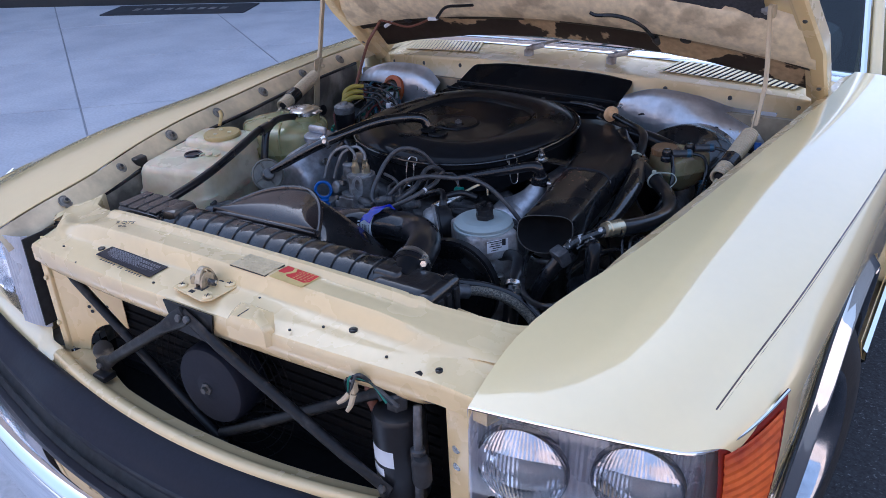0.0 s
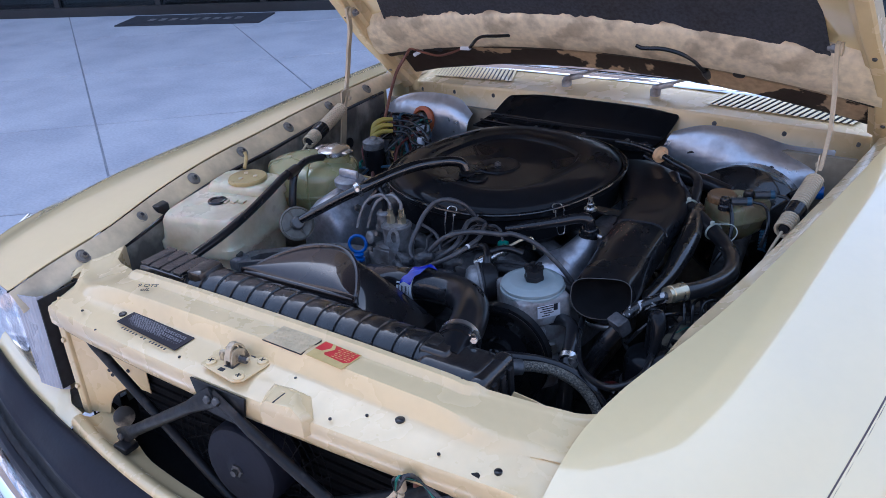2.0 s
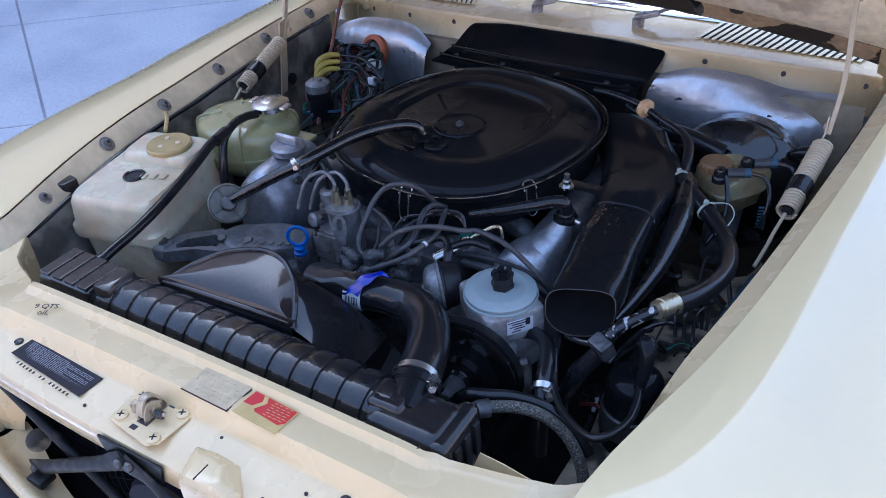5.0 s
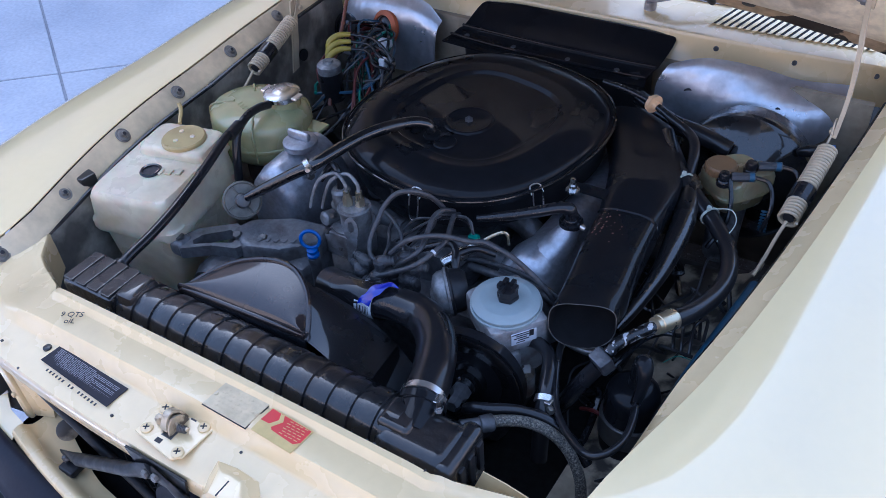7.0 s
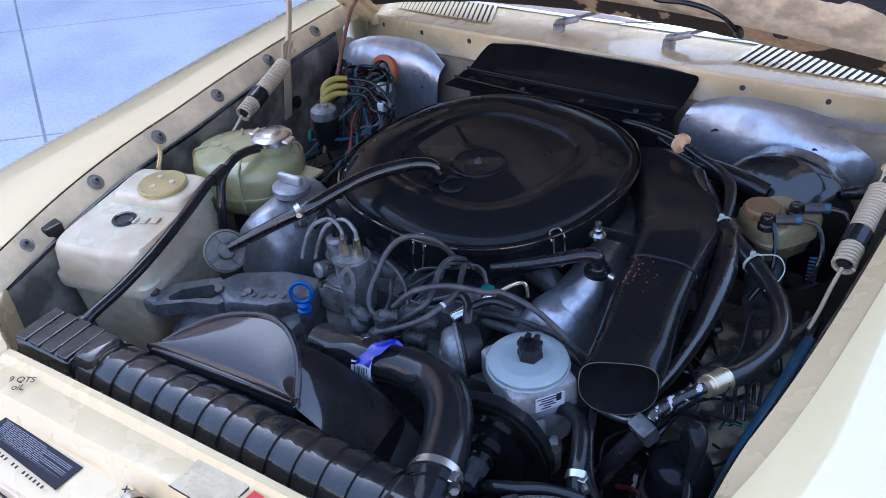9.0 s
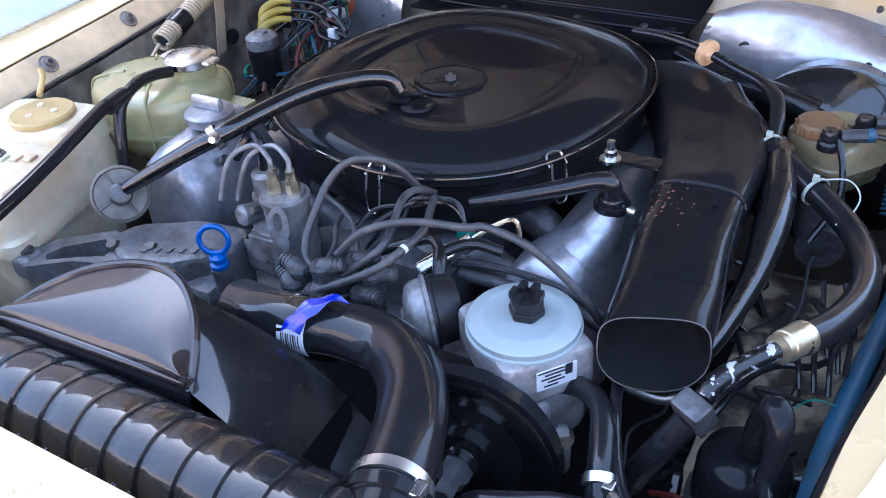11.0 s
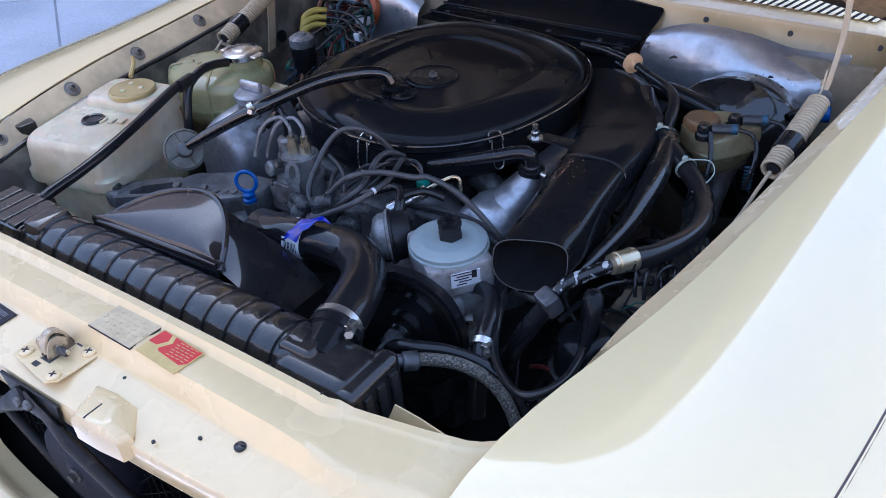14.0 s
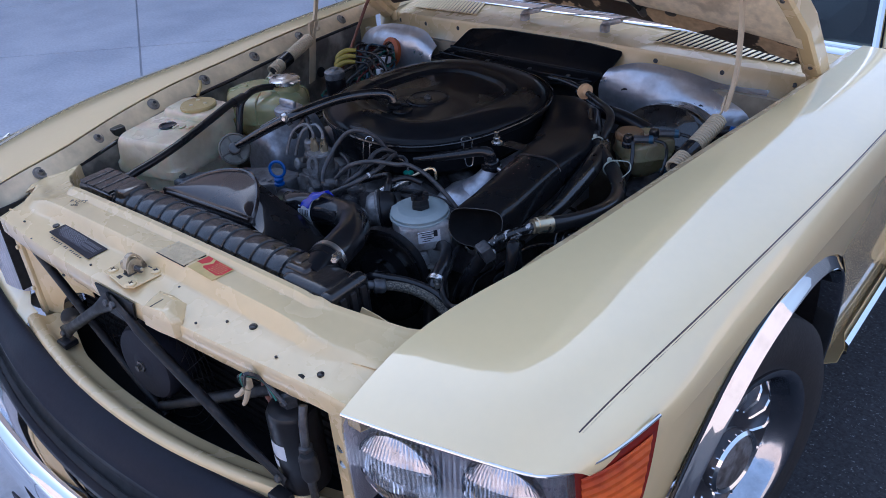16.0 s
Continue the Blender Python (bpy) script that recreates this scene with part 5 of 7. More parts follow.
put(ac, "rim_bead", tube([tuple(q) for q in sq(.236, .249, E, .8305, rot=ROT)] + [sq(.236, .249, E, .8305, rot=ROT)[0]], .0022, 8, 1), M_GLOSS)
put(ac, "lid_nut", cat(lathe([(.008, .8425), (.008, .8465), (.0035, .8475), (.0035, .8505), (0, .8505)], 6, Matrix.Translation((hub.x, hub.y, 0)))), M_ALU_DARK)
put(ac, "pressed_boss", lathe([(.022, .8415), (.020, .8440), (.018, .8440), (.016, .8430), (0, .8430)], 24, Matrix.Translation((-.006, .742, 0))), M_BLACK)


def clip(c, d):
    c, d = Vector(c), Vector(d).normalized()
    s = Vector((-d.y, d.x, 0))
    o = c + d * .004
    pts = [o + s * .008 + Vector((0, 0, .0)), o + s * .009 + d * .004 + Vector((0, 0, -.02)), o + s * .006 + d * .008 + Vector((0, 0, -.045)), o - s * .006 + d * .008 + Vector((0, 0, -.045)), o - s * .009 + d * .004 + Vector((0, 0, -.02)), o - s * .008]
    g = tube([tuple(p) for p in pts], .0013, 6, 4)
    top = tube([tuple(o + s * .011 + Vector((0, 0, -.004))), tuple(o + s * .008 - d * .012 + Vector((0, 0, .006))), tuple(o - s * .008 - d * .012 + Vector((0, 0, .006))), tuple(o - s * .011 + Vector((0, 0, -.004)))], .0013, 6, 4)
    return cat(g, top)


for c, d in (((.020, .603, .828), (0, -1, 0)), ((.196, .705, .828), (.8, -.6, 0)), ((-.215, .73, .828), (-.9, -.4, 0))):
    put(ac, "wire_clip", clip(c, d), M_STEEL, "bright wire clip")

bt = thing("breather_tube", "glossy black bent breather tube on the air cleaner", "tube", (-.15, .62, .78))
put(bt, "tube_body", tube([(-.262, .486, .802), (-.235, .502, .818), (-.185, .530, .848), (-.152, .554, .865), (-.134, .60, .872), (-.116, .65, .876), (-.094, .69, .877), (-.066, .728, .874), (-.045, .745, .868), (-.037, .748, .852)], [.0080, .0095, .0105, .011, .0112, .0112, .011, .0105, .010], 16, 7), M_GLOSS)
put(bt, "tube_foot", cat(lathe([(.013, -.002), (.017, 0), (.0165, .004), (.0115, .006)], 22, Matrix.Translation((-.036, .749, .8435))), tube([(-.020, .752, .848), (-.012, .752, .852), (-.008, .760, .848)], .003, 8, 4)), M_BLACK)
put(bt, "tube_clamp", cat(ring((-.158, .549, .862), (.5, .6, .35), .0122, .009), box((-.150, .538, .868), (.010, .010, .012), .002), screw_head((-.148, .534, .870), (.6, -.7, .2), .005, .009)), M_STEEL, "steel tube clamp")
fl = thing("vent_flange", "round grey plastic vent flange on the valve cover", "flange", (-.278, .49, .76))
FLM = along((-.275, .486, .791), (-.259, .476, .801)) @ Matrix.Scale(.84, 4)
put(fl, "flange_disc", lathe([(.030, -.012), (.038, -.009), (.0415, -.003), (.0415, .002), (.038, .0045), (.036, .001), (.022, .0005), (.0165, .002)], 40, FLM), M_FLANGEDISC)
put(fl, "flange_hub", lathe([(.0165, .0), (.0165, .012), (.0135, .0145), (.0135, .020), (.011, .021), (0, .021)], 24, FLM), M_GREY, "brown stained hub")
for a_ in (.3, 1.9, 3.5, 5.1):
    put(fl, "flange_rib", tube([tuple(FLM @ Vector((r * math.cos(a_), r * math.sin(a_), .0015))) for r in (.015, .037)], .0022, 6), M_FLANGEDISC)

# intake duct and snorkel
dk = thing("intake_duct", "black sheet metal intake duct with an oval mouth", "duct", (.34, .75, .74))


def rrect(c, d, w, h, tilt=0.0, n=28, e=3.2):
    c, d = Vector(c), Vector(d).normalized()
    s = d.cross(Vector((0, 0, 1))).normalized()
    u = s.cross(d)
    s, u = s * math.cos(tilt) + u * math.sin(tilt), u * math.cos(tilt) - s * math.sin(tilt)
    out = []
    for j in range(n):
        a = 2 * math.pi * j / n
        ca, sa = math.cos(a), math.sin(a)
        out.append(tuple(c + s * (w / 2 * math.copysign(abs(ca) ** (2 / e), ca)) + u * (h / 2 * math.copysign(abs(sa) ** (2 / e), sa))))
    return out


def mouth_ring(w, h, deep=0.0, n=28):
    """The slanted mouth of the snorkel: nearly flat above, bowl-shaped below."""
    c, d = Vector((.3805, .487, .797)), Vector((.32, -.83, .46)).normalized()
    back = Vector((.20, -.95, .16)).normalized()
    s = d.cross(Vector((0, 0, 1))).normalized()
    u = s.cross(d)
    out = []
    for j in range(n):
        a = 2 * math.pi * j / n
        ca, sa = math.cos(a), math.sin(a)
        e = 3.6 if sa > 0 else 2.25
        out.append(tuple(c - back * deep + s * (w / 2 * math.copysign(abs(ca) ** (2 / e), ca)) + u * (h * (.46 if sa > 0 else .56) * math.copysign(abs(sa) ** (2 / e), sa))))
    return out


put(dk, "duct_body", loft([rrect((.225, 1.03, .790), (.3, -1, 0), .09, .06), rrect((.268, .985, .790), (.5, -1, 0), .125, .065), rrect((.318, .90, .789), (.3, -1, 0), .135, .07), rrect((.338, .82, .789), (.18, -1, 0), .125, .072), rrect((.350, .72, .787), (.12, -1, -.02), .098, .074)]), M_BLACK)
sn = [rrect((.350, .725, .787), (.10, -1, -.03), .102, .078), rrect((.357, .64, .784), (.08, -1, -.04), .100, .078), rrect((.370, .560, .786), (.12, -1, .02), .097, .078), rrect((.376, .510, .794), (.26, -.93, .26), .096, .068, e=2.8), mouth_ring(.096, .064)]
put(dk, "snorkel", loft(sn, True, False), M_DUCT, "smooth black snorkel with a chipped edge")
put(dk, "snorkel_inside", loft([mouth_ring(.0945, .0625, .0005), mouth_ring(.090, .058, .010), mouth_ring(.080, .049, .024), mouth_ring(.060, .034, .036), mouth_ring(.030, .016, .043), mouth_ring(.0002, .0002, .045)], True, False), M_UNLIT, "smooth dark hollow inside the snorkel", angle=80)
put(dk, "mouth_rim", tube(mouth_ring(.096, .064) + mouth_ring(.096, .064)[:1], .0007, 6, 1), M_GREY, "worn mouth edge")
put(dk, "duct_seam", tube([tuple(Vector(q) + Vector((0, 0, .0006))) for q in sn[0]][1:14], .0008, 6, 1), M_CAST, "thin worn seam edge")
rc, chips = random.Random(8), []
for i in range(46):
    f_ = min(1.0, max(0.0, rc.gauss(.36, .26)))
    j_ = int(min(7, max(3, rc.gauss(5, 1.2))))
    k_ = rc.random()
    r0, r1 = (Vector(sn[0][j_]).lerp(Vector(sn[0][j_ + 1]), k_), Vector(sn[1][j_]).lerp(Vector(sn[1][j_ + 1]), k_))
    p_ = r0.lerp(r1, f_)
    nm_ = (p_ - Vector((.353, p_.y, .786))).normalized()
    w_ = rc.uniform(.0006, .0020)
    chips.append(lathe([(w_, -.0006), (w_ * .9, .0003), (0, .0004)], 6, along(p_, p_ + nm_)))
put(dk, "paint_chips", cat(*chips), M_COPPER, "rusty chips along the shoulder")
put(dk, "duct_strap", tube([q for q in sn[0]][2:13], .003, 6, 1), M_BLACK)
put(dk, "duct_arm", box((.262, .762, .815), (.075, .026, .004), .002, pose(0, 0, 0)), M_BLACK)
put(dk, "mount_stud", cat(lathe([(.012, .823), (.012, .827), (.007, .827), (.007, .836), (.0045, .836), (.0045, .848), (0, .848)], 16, Matrix.Translation((.247, .737, 0)))), M_STEEL, "plated mounting stud")

# heater hoses on the driver's side
hh = thing("heater_hose", "thick black heater hose with white cable ties", "hose", (.45, .75, .72))
put(hh, "hose_body", tube([(.318, .985, .812), (.345, .935, .808), (.388, .880, .800), (.43, .845, .79), (.468, .812, .782), (.505, .765, .778), (.524, .705, .780), (.524, .645, .787), (.508, .585, .796), (.487, .545, .803)], .0140, 16, 7), M_RUBBER)
put(hh, "pipe_coupling", lathe([(.0110, -.020), (.0130, -.020), (.0130, -.013), (.0145, -.012), (.0145, .007), (.0155, .009), (.0155, .015), (.014, .017)], 28, along((.484, .541, .804), (.515, .60, .795))), M_BRASS, "yellow plated pipe coupling")
put(hh, "pipe", tube([(.478, .532, .804), (.455, .505, .798), (.437, .477, .793), (.432, .462, .786)], [.0090, .0085, .0095, .009], 12, 6), M_SCUFF, "scuffed black pipe")
put(hh, "pipe_flange", cat(box((0, 0, 0), (.032, .028, .022), .004, along((.428, .452, .778), (.455, .50, .80)))), M_ALU_DARK, "cast pipe flange")
put(hh, "lower_hose", tube([(.425, .45, .77), (.405, .435, .735), (.385, .43, .69), (.36, .44, .63)], .0125, 12, 6), M_RUBBER)
for c, d in (((.392, .877, .80), (.6, -.6, -.1)), ((.455, .824, .785), (.6, -.5, -.1))):
    put(hh, "cable_tie", cat(ring(c, d, .0156, .004, 24, .0012), box((c[0] - .002, c[1] - .004, c[2] + .019), (.007, .007, .006), .001)), M_TIE, "pale plastic cable tie")
put(hh, "tie_loop", tube([(.458, .822, .802), (.485, .835, .80), (.50, .815, .795), (.497, .785, .79), (.485, .77, .782)], .0010, 6, 6), M_TIE, "loose pale tie tail")
solo("coolant_pipe", tube([(.399, .893, .797), (.407, .870, .793), (.420, .80, .782), (.425, .74, .771), (.425, .68, .756), (.416, .60, .745), (.407, .555, .737)], [.013, .018, .020, .019, .0145, .011, .008], 16, 7), M_GLOSS, "glossy black formed coolant pipe", "pipe")
vac = thing("vacuum_line", "thin black vacuum line with a tan check valve", "hose", (.3, 1.0, .8))
put(vac, "line", tube([(.16, 1.06, .842), (.21, 1.045, .846), (.266, 1.032, .840), (.315, 1.005, .834), (.355, .982, .830), (.378, .955, .826), (.388, .925, .815), (.394, .888, .795)], [.005, .006, .007, .007, .008, .0095, .0095, .009], 10, 7), M_RUBBER)
put(vac, "check_valve", lathe([(.008, -.014), (.008, -.005), (.017, -.004), (.018, .004), (.009, .006), (.008, .014)], 24, along((.272, 1.030, .839), (.32, 1.0, .832))), M_PEACH, "tan round check valve")
solo("heater_feed_hose", tube([(.22, 1.10, .80), (.30, 1.06, .79), (.36, 1.05, .785), (.42, 1.045, .77)], .017, 12, 6), M_RUBBER, "black rubber hose at the bulkhead", "hose")

# vacuum / water line across the front, with its elbow on the valve cover
el = thing("elbow_pipe", "black breather pipe with a clamped elbow", "pipe", (.25, .67, .79))
put(el, "pipe", tube([(.135, .612, .812), (.18, .632, .820), (.225, .657, .828), (.252, .675, .832), (.266, .683, .828), (.269, .686, .808), (.269, .688, .795)], [.006, .0085, .0095, .010, .0115, .012, .0125], 14, 7), M_RUBBER)
put(el, "elbow_cuff", cat(lathe([(.016, .792), (.017, .794), (.017, .808), (.0145, .812)], 24, Matrix.Translation((.269, .687, 0))), ring((.269, .687, .800), (0, 0, 1), .017, .006)), M_RUBBER)
put(el, "cuff_screw", screw_head((.288, .684, .800), (1, -.3, 0), .005, .010), M_STEEL)

# ---- valve covers, pump, distributor ----
def arch_sec(c, w, h, y, lean=0.0, n=16):
    out = []
    for j in range(n):
        a = math.pi * j / (n - 1)
        x, z = -w / 2 * math.cos(a), h * abs(math.sin(a)) ** .7
        out.append((c[0] + x * math.cos(lean) - z * math.sin(lean), y, c[1] + x * math.sin(lean) + z * math.cos(lean)))
    return out + [(out[-1][0], y, .60), (out[0][0], y, .60)]


vr = thing("valve_cover", "dull cast aluminium valve cover with filler cap", "valve cover", (-.26, .72, .65))
put(vr, "cover", loft([arch_sec((-.272, .69), .085, .09, .545), arch_sec((-.270, .68), .112, .125, .553), arch_sec((-.268, .67), .122, .145, .575), arch_sec((-.262, .67), .125, .152, .62), arch_sec((-.260, .67), .125, .15, .69), arch_sec((-.260, .62), .12, .13, .72), arch_sec((-.258, .61), .12, .12, 1.0)]), M_ALU, angle=50)
cap = put(vr, "filler_cap", cat(lathe([(.030, .826), (.032, .83), (.032, .838), (.027, .842), (0, .842)], 28, Matrix.Translation((-.252, .632, 0))), box((-.252, .632, .850), (.05, .012, .018), .006, None)), M_ALU, "grey oil filler cap")
for i in range(3):
    put(vr, "cover_bolt", screw_head((-.212, .60 + i * .1, .79), (.6, 0, .8), .008, .008, True), M_GREY)
vl = thing("valve_cover", "rounded dull aluminium valve cover with breather neck", "valve cover", (.24, .7, .65))
put(vl, "cover", loft([arch_sec((.225, .67), .07, .06, .588), arch_sec((.225, .66), .108, .095, .596), arch_sec((.228, .65), .125, .118, .615), arch_sec((.232, .65), .125, .125, .645), arch_sec((.240, .65), .115, .12, .68), arch_sec((.25, .65), .11, .115, 1.0)]), M_ALU, angle=50)
put(vl, "breather_neck", tube([(.245, .655, .745), (.258, .672, .765), (.266, .683, .785), (.269, .687, .797)], [.036, .026, .0185, .0155], 20, 6), M_ALU)

ps = thing("power_steering_pump", "cast aluminium steering pump with pale blue lid", "pump", (.262, .478, .62))
rp = Matrix.Translation((.262, .478, 0)) @ pose(0, 0, 0, 0, 0, -38)
put(ps, "body", prism([(-.052, -.047), (.050, -.047), (.054, -.03), (.054, .046), (-.056, .046), (-.056, -.03)], .742, .792, .008, rp), M_PUMP)
put(ps, "lower_body", box((0, .005, .708), (.09, .085, .074), .016, rp), M_PUMP)
put(ps, "pump_foot", box((.01, .0, .64), (.07, .07, .07), .016, rp), M_PUMP)
put(ps, "cast_rib", box((.034, -.022, .694), (.046, .050, .094), .012, rp), M_PUMP)
put(ps, "side_lug", box((-.061, -.02, .752), (.014, .02, .02), .006, rp), M_PUMP)
put(ps, "lid", lathe([(.0505, .790), (.0525, .793), (.0525, .799), (.049, .8015), (.043, .8025), (.041, .8045), (.036, .8050), (.030, .8035), (0, .8035)], 40, Matrix.Translation((.262, .478, 0))), M_PALEBLUE, "pale blue lid")
put(ps, "lid_edge", lathe([(.053, .7875), (.0545, .789), (.0545, .7925), (.0525, .794)], 40, Matrix.Translation((.262, .478, 0))), M_PALEBLUE)
hexp = [(math.cos(a), math.sin(a)) for a in [math.pi * j / 3 + .2 for j in range(6)]]
base_ = prism([(.0175 * x, .0175 * y) for x, y in hexp], .8035, .812, .002, Matrix.Translation((.264, .480, 0)))
core_ = prism([(.0160 * x, .0160 * y) for x, y in hexp], .811, .823, .001, Matrix.Translation((.264, .480, 0)))
tips = [box((.264 + .0115 * math.cos(a), .480 + .0115 * math.sin(a), .8255), (.007, .011, .008), .0012, None) for a in (.2, 1.25, 2.3, 3.34, 4.39)]
put(ps, "lid_nut", cat(base_, core_, *tips), M_SATIN, "black plastic nut with a broken castle top")
tag = put(ps, "data_tag", box((.0555, .004, .772), (.002, .040, .022), .0005, rp), M_LABEL, "small white data tag with black print")
for i in range(5):
    put(ps, "tag_bar", box((.0569, -.002 + (.005 if i % 2 else 0), .782 - i * .0042), (.0006, .026 - .003 * i, .0014), 0, rp), M_INK, under=tag)
put(ps, "tag_bar", box((.0569, .0155, .778), (.0006, .007, .012), 0, rp), M_INK, under=tag)
put(ps, "lug", cat(lathe([(.010, 0), (.012, .006), (.012, .012), (.005, .012), (.005, 0)], 20, rp @ along((-.066, -.026, .752), (-.066, -.06, .752)))), M_PUMP)
pp = put(ps, "pressure_pipe", tube([(.300, .470, .742), (.326, .462, .752), (.350, .444, .758), (.365, .415, .753), (.376, .380, .742), (.384, .355, .715), (.388, .34, .66)], [.011, .010, .010, .012, .0125, .0125, .0125], 14, 6), M_RUBBER, "black pressure hose")
put(ps, "pipe_clamp", cat(ring((.3765, .379, .7415), (.24, -.76, -.30), .0128, .009), box((.386, .372, .748), (.010, .012, .010), .002), screw_head((.391, .366, .747), (.6, -.7, .1), .0055, .009, True)), M_STEEL, "bright hose clamp", under=pp)
for c_, d_ in (((.317, .437, .715), (.6, -.8, .1)), ((.29, .43, .66), (.3, -.9, .1))):
    put(ps, "foot_bolt", screw_head(c_, d_, .011, .016, True), M_STEEL)

pu = thing("belt_pulley", "black fan belt pulley on the steering pump", "pulley", (.235, .42, .60))
mp = along((.240, .425, .698), (.252, .33, .706))
put(pu, "pulley_disc", lathe([(.0, 0), (.03, 0), (.032, .016), (.055, .02), (.074, .012), (.082, .014), (.084, .022), (.078, .026), (.078, .034), (.086, .040), (.088, .046), (.083, .048), (.070, .044), (.050, .036), (.032, .034), (.030, .05), (.018, .052), (.016, .06), (0, .06)], 56, mp), M_GLOSS)
put(pu, "drive_belt", lathe([(.084, .024), (.0895, .023), (.0895, .039), (.084, .038)], 56, mp), M_RUBBER)
put(pu, "pulley_nut", cat(lathe([(.016, .058), (.016, .072), (.010, .078), (.010, .098), (0, .098)], 6, mp)), M_ALU_DARK)
solo("crank_pulley", lathe([(.0, 0), (.10, 0), (.105, .01), (.10, .02), (.10, .04), (.105, .05), (.08, .055), (.04, .04), (0, .04)], 48, along((.05, .42, .54), (.05, .36, .54))), M_SATIN, "black crankshaft pulley below the hose", "pulley")

cn = thing("vacuum_canister", "round grey vacuum canister with forked hose", "canister", (.158, .48, .72))
put(cn, "can_back", lathe([(.0, -.03), (.026, -.03), (.034, -.022), (.036, -.006), (.039, -.004), (.039, .0), (.030, .0)], 36, along((.158, .482, .766), (.125, .455, .762))), M_SATIN, "dark painted rear half")
put(cn, "can_front", lathe([(.030, -.001), (.0395, -.0005), (.0395, .003), (.036, .005), (.035, .014), (.030, .021), (.016, .026), (.012, .0255), (.010, .029), (0, .030)], 36, along((.158, .482, .766), (.125, .455, .762))), M_CAST, "stained bare metal front half")
put(cn, "fork_hose", cat(tube([(.158, .50, .785), (.152, .515, .80), (.145, .53, .806)], .0075, 10, 5), tube([(.147, .526, .805), (.13, .54, .808), (.105, .535, .800), (.075, .52, .79)], .006, 10, 5), tube([(.147, .526, .805), (.17, .55, .808), (.20, .56, .80)], .006, 10, 5)), M_RUBBER, "black forked rubber hose")

ds = thing("fuel_distributor", "grey cast distributor unit with braided lines", "distributor", (-.09, .56, .70))
put(ds, "body", cat(lathe([(.030, .70), (.036, .705), (.036, .76), (.030, .765)], 28, Matrix.Translation((-.085, .557, 0))), lathe([(.027, .76), (.027, .803), (.024, .808), (0, .808)], 28, Matrix.Translation((-.074, .552, 0))), lathe([(.017, .75), (.017, .815), (.012, .82), (0, .82)], 20, Matrix.Translation((-.112, .567, 0))), box((-.10, .545, .725), (.06, .05, .05), .010)), M_CAST)
for x, y in ((-.083, .548), (-.063, .556)):
    nut_ = put(ds, "line_nut", cat(lathe([(.009, .805), (.009, .822), (.006, .826), (.006, .836), (0, .836)], 6, Matrix.Translation((x, y, 0)))), M_BRASS, "hex line nut")
    put(ds, "fuel_line", tube([(x, y, .834), (x - .004, y + .004, .848), (x - .03, y + .012, .855), (x - .056, y + .0, .842), (x - .066, y - .012, .815), (x - .070, y - .02, .79)], .0032, 8, 6), M_CAST, "grey braided fuel line")
put(ds, "fuel_line", tube([(-.112, .567, .82), (-.114, .570, .85), (-.13, .575, .858), (-.148, .56, .83)], .006, 8, 6), M_RUBBER)
put(ds, "body_flange", cat(lathe([(.036, .757), (.0385, .758), (.0385, .764), (.034, .766)], 28, Matrix.Translation((-.085, .557, 0))), lathe([(.027, .798), (.0295, .799), (.0295, .804), (.0275, .8055)], 28, Matrix.Translation((-.074, .552, 0))), lathe([(.017, .780), (.021, .781), (.021, .788), (.017, .789)], 20, Matrix.Translation((-.112, .567, 0)))), M_CAST)
for bx_, by_, bz_ in ((-.118, .527, .752), (-.060, .522, .748), (-.108, .538, .782), (-.088, .524, .728)):
    put(ds, "body_bolt", screw_head((bx_, by_, bz_), (-.1, -.9, .4), .006, .009, True), M_GREY)
put(ds, "side_boss", cat(lathe([(.013, -.02), (.013, .012), (.010, .015), (.005, .0155), (0, .0155)], 20, along((-.122, .540, .772), (-.132, .505, .780))), box((-.085, .522, .742), (.052, .012, .036), .003)), M_CAST, "cast side boss")
ml = Matrix.Translation((-.047, .505, .79)) @ pose(0, 0, 0, 78, 0, 25)
outl = [(.0125 * math.cos(a), .006 + .022 * math.sin(a)) for a in [2 * math.pi * j / 24 for j in range(24)]]
innl = [(.0055 * math.cos(a), .011 + .011 * math.sin(a)) for a in [2 * math.pi * j / 24 for j in range(24)]]
eye = loft([[tuple(ml @ Vector((x, y, z))) for x, y in o_] for o_, z in ((outl, .002), (innl, .002), (innl, -.002), (outl, -.002), (outl, .002))], True, False)
put(ds, "lifting_lug", cat(eye, prism([(-.010, -.055), (.006, -.058), (.010, -.012), (-.010, -.012)], -.002, .002, .0008, ml)), M_CAST, "flat steel lifting lug with a slot")

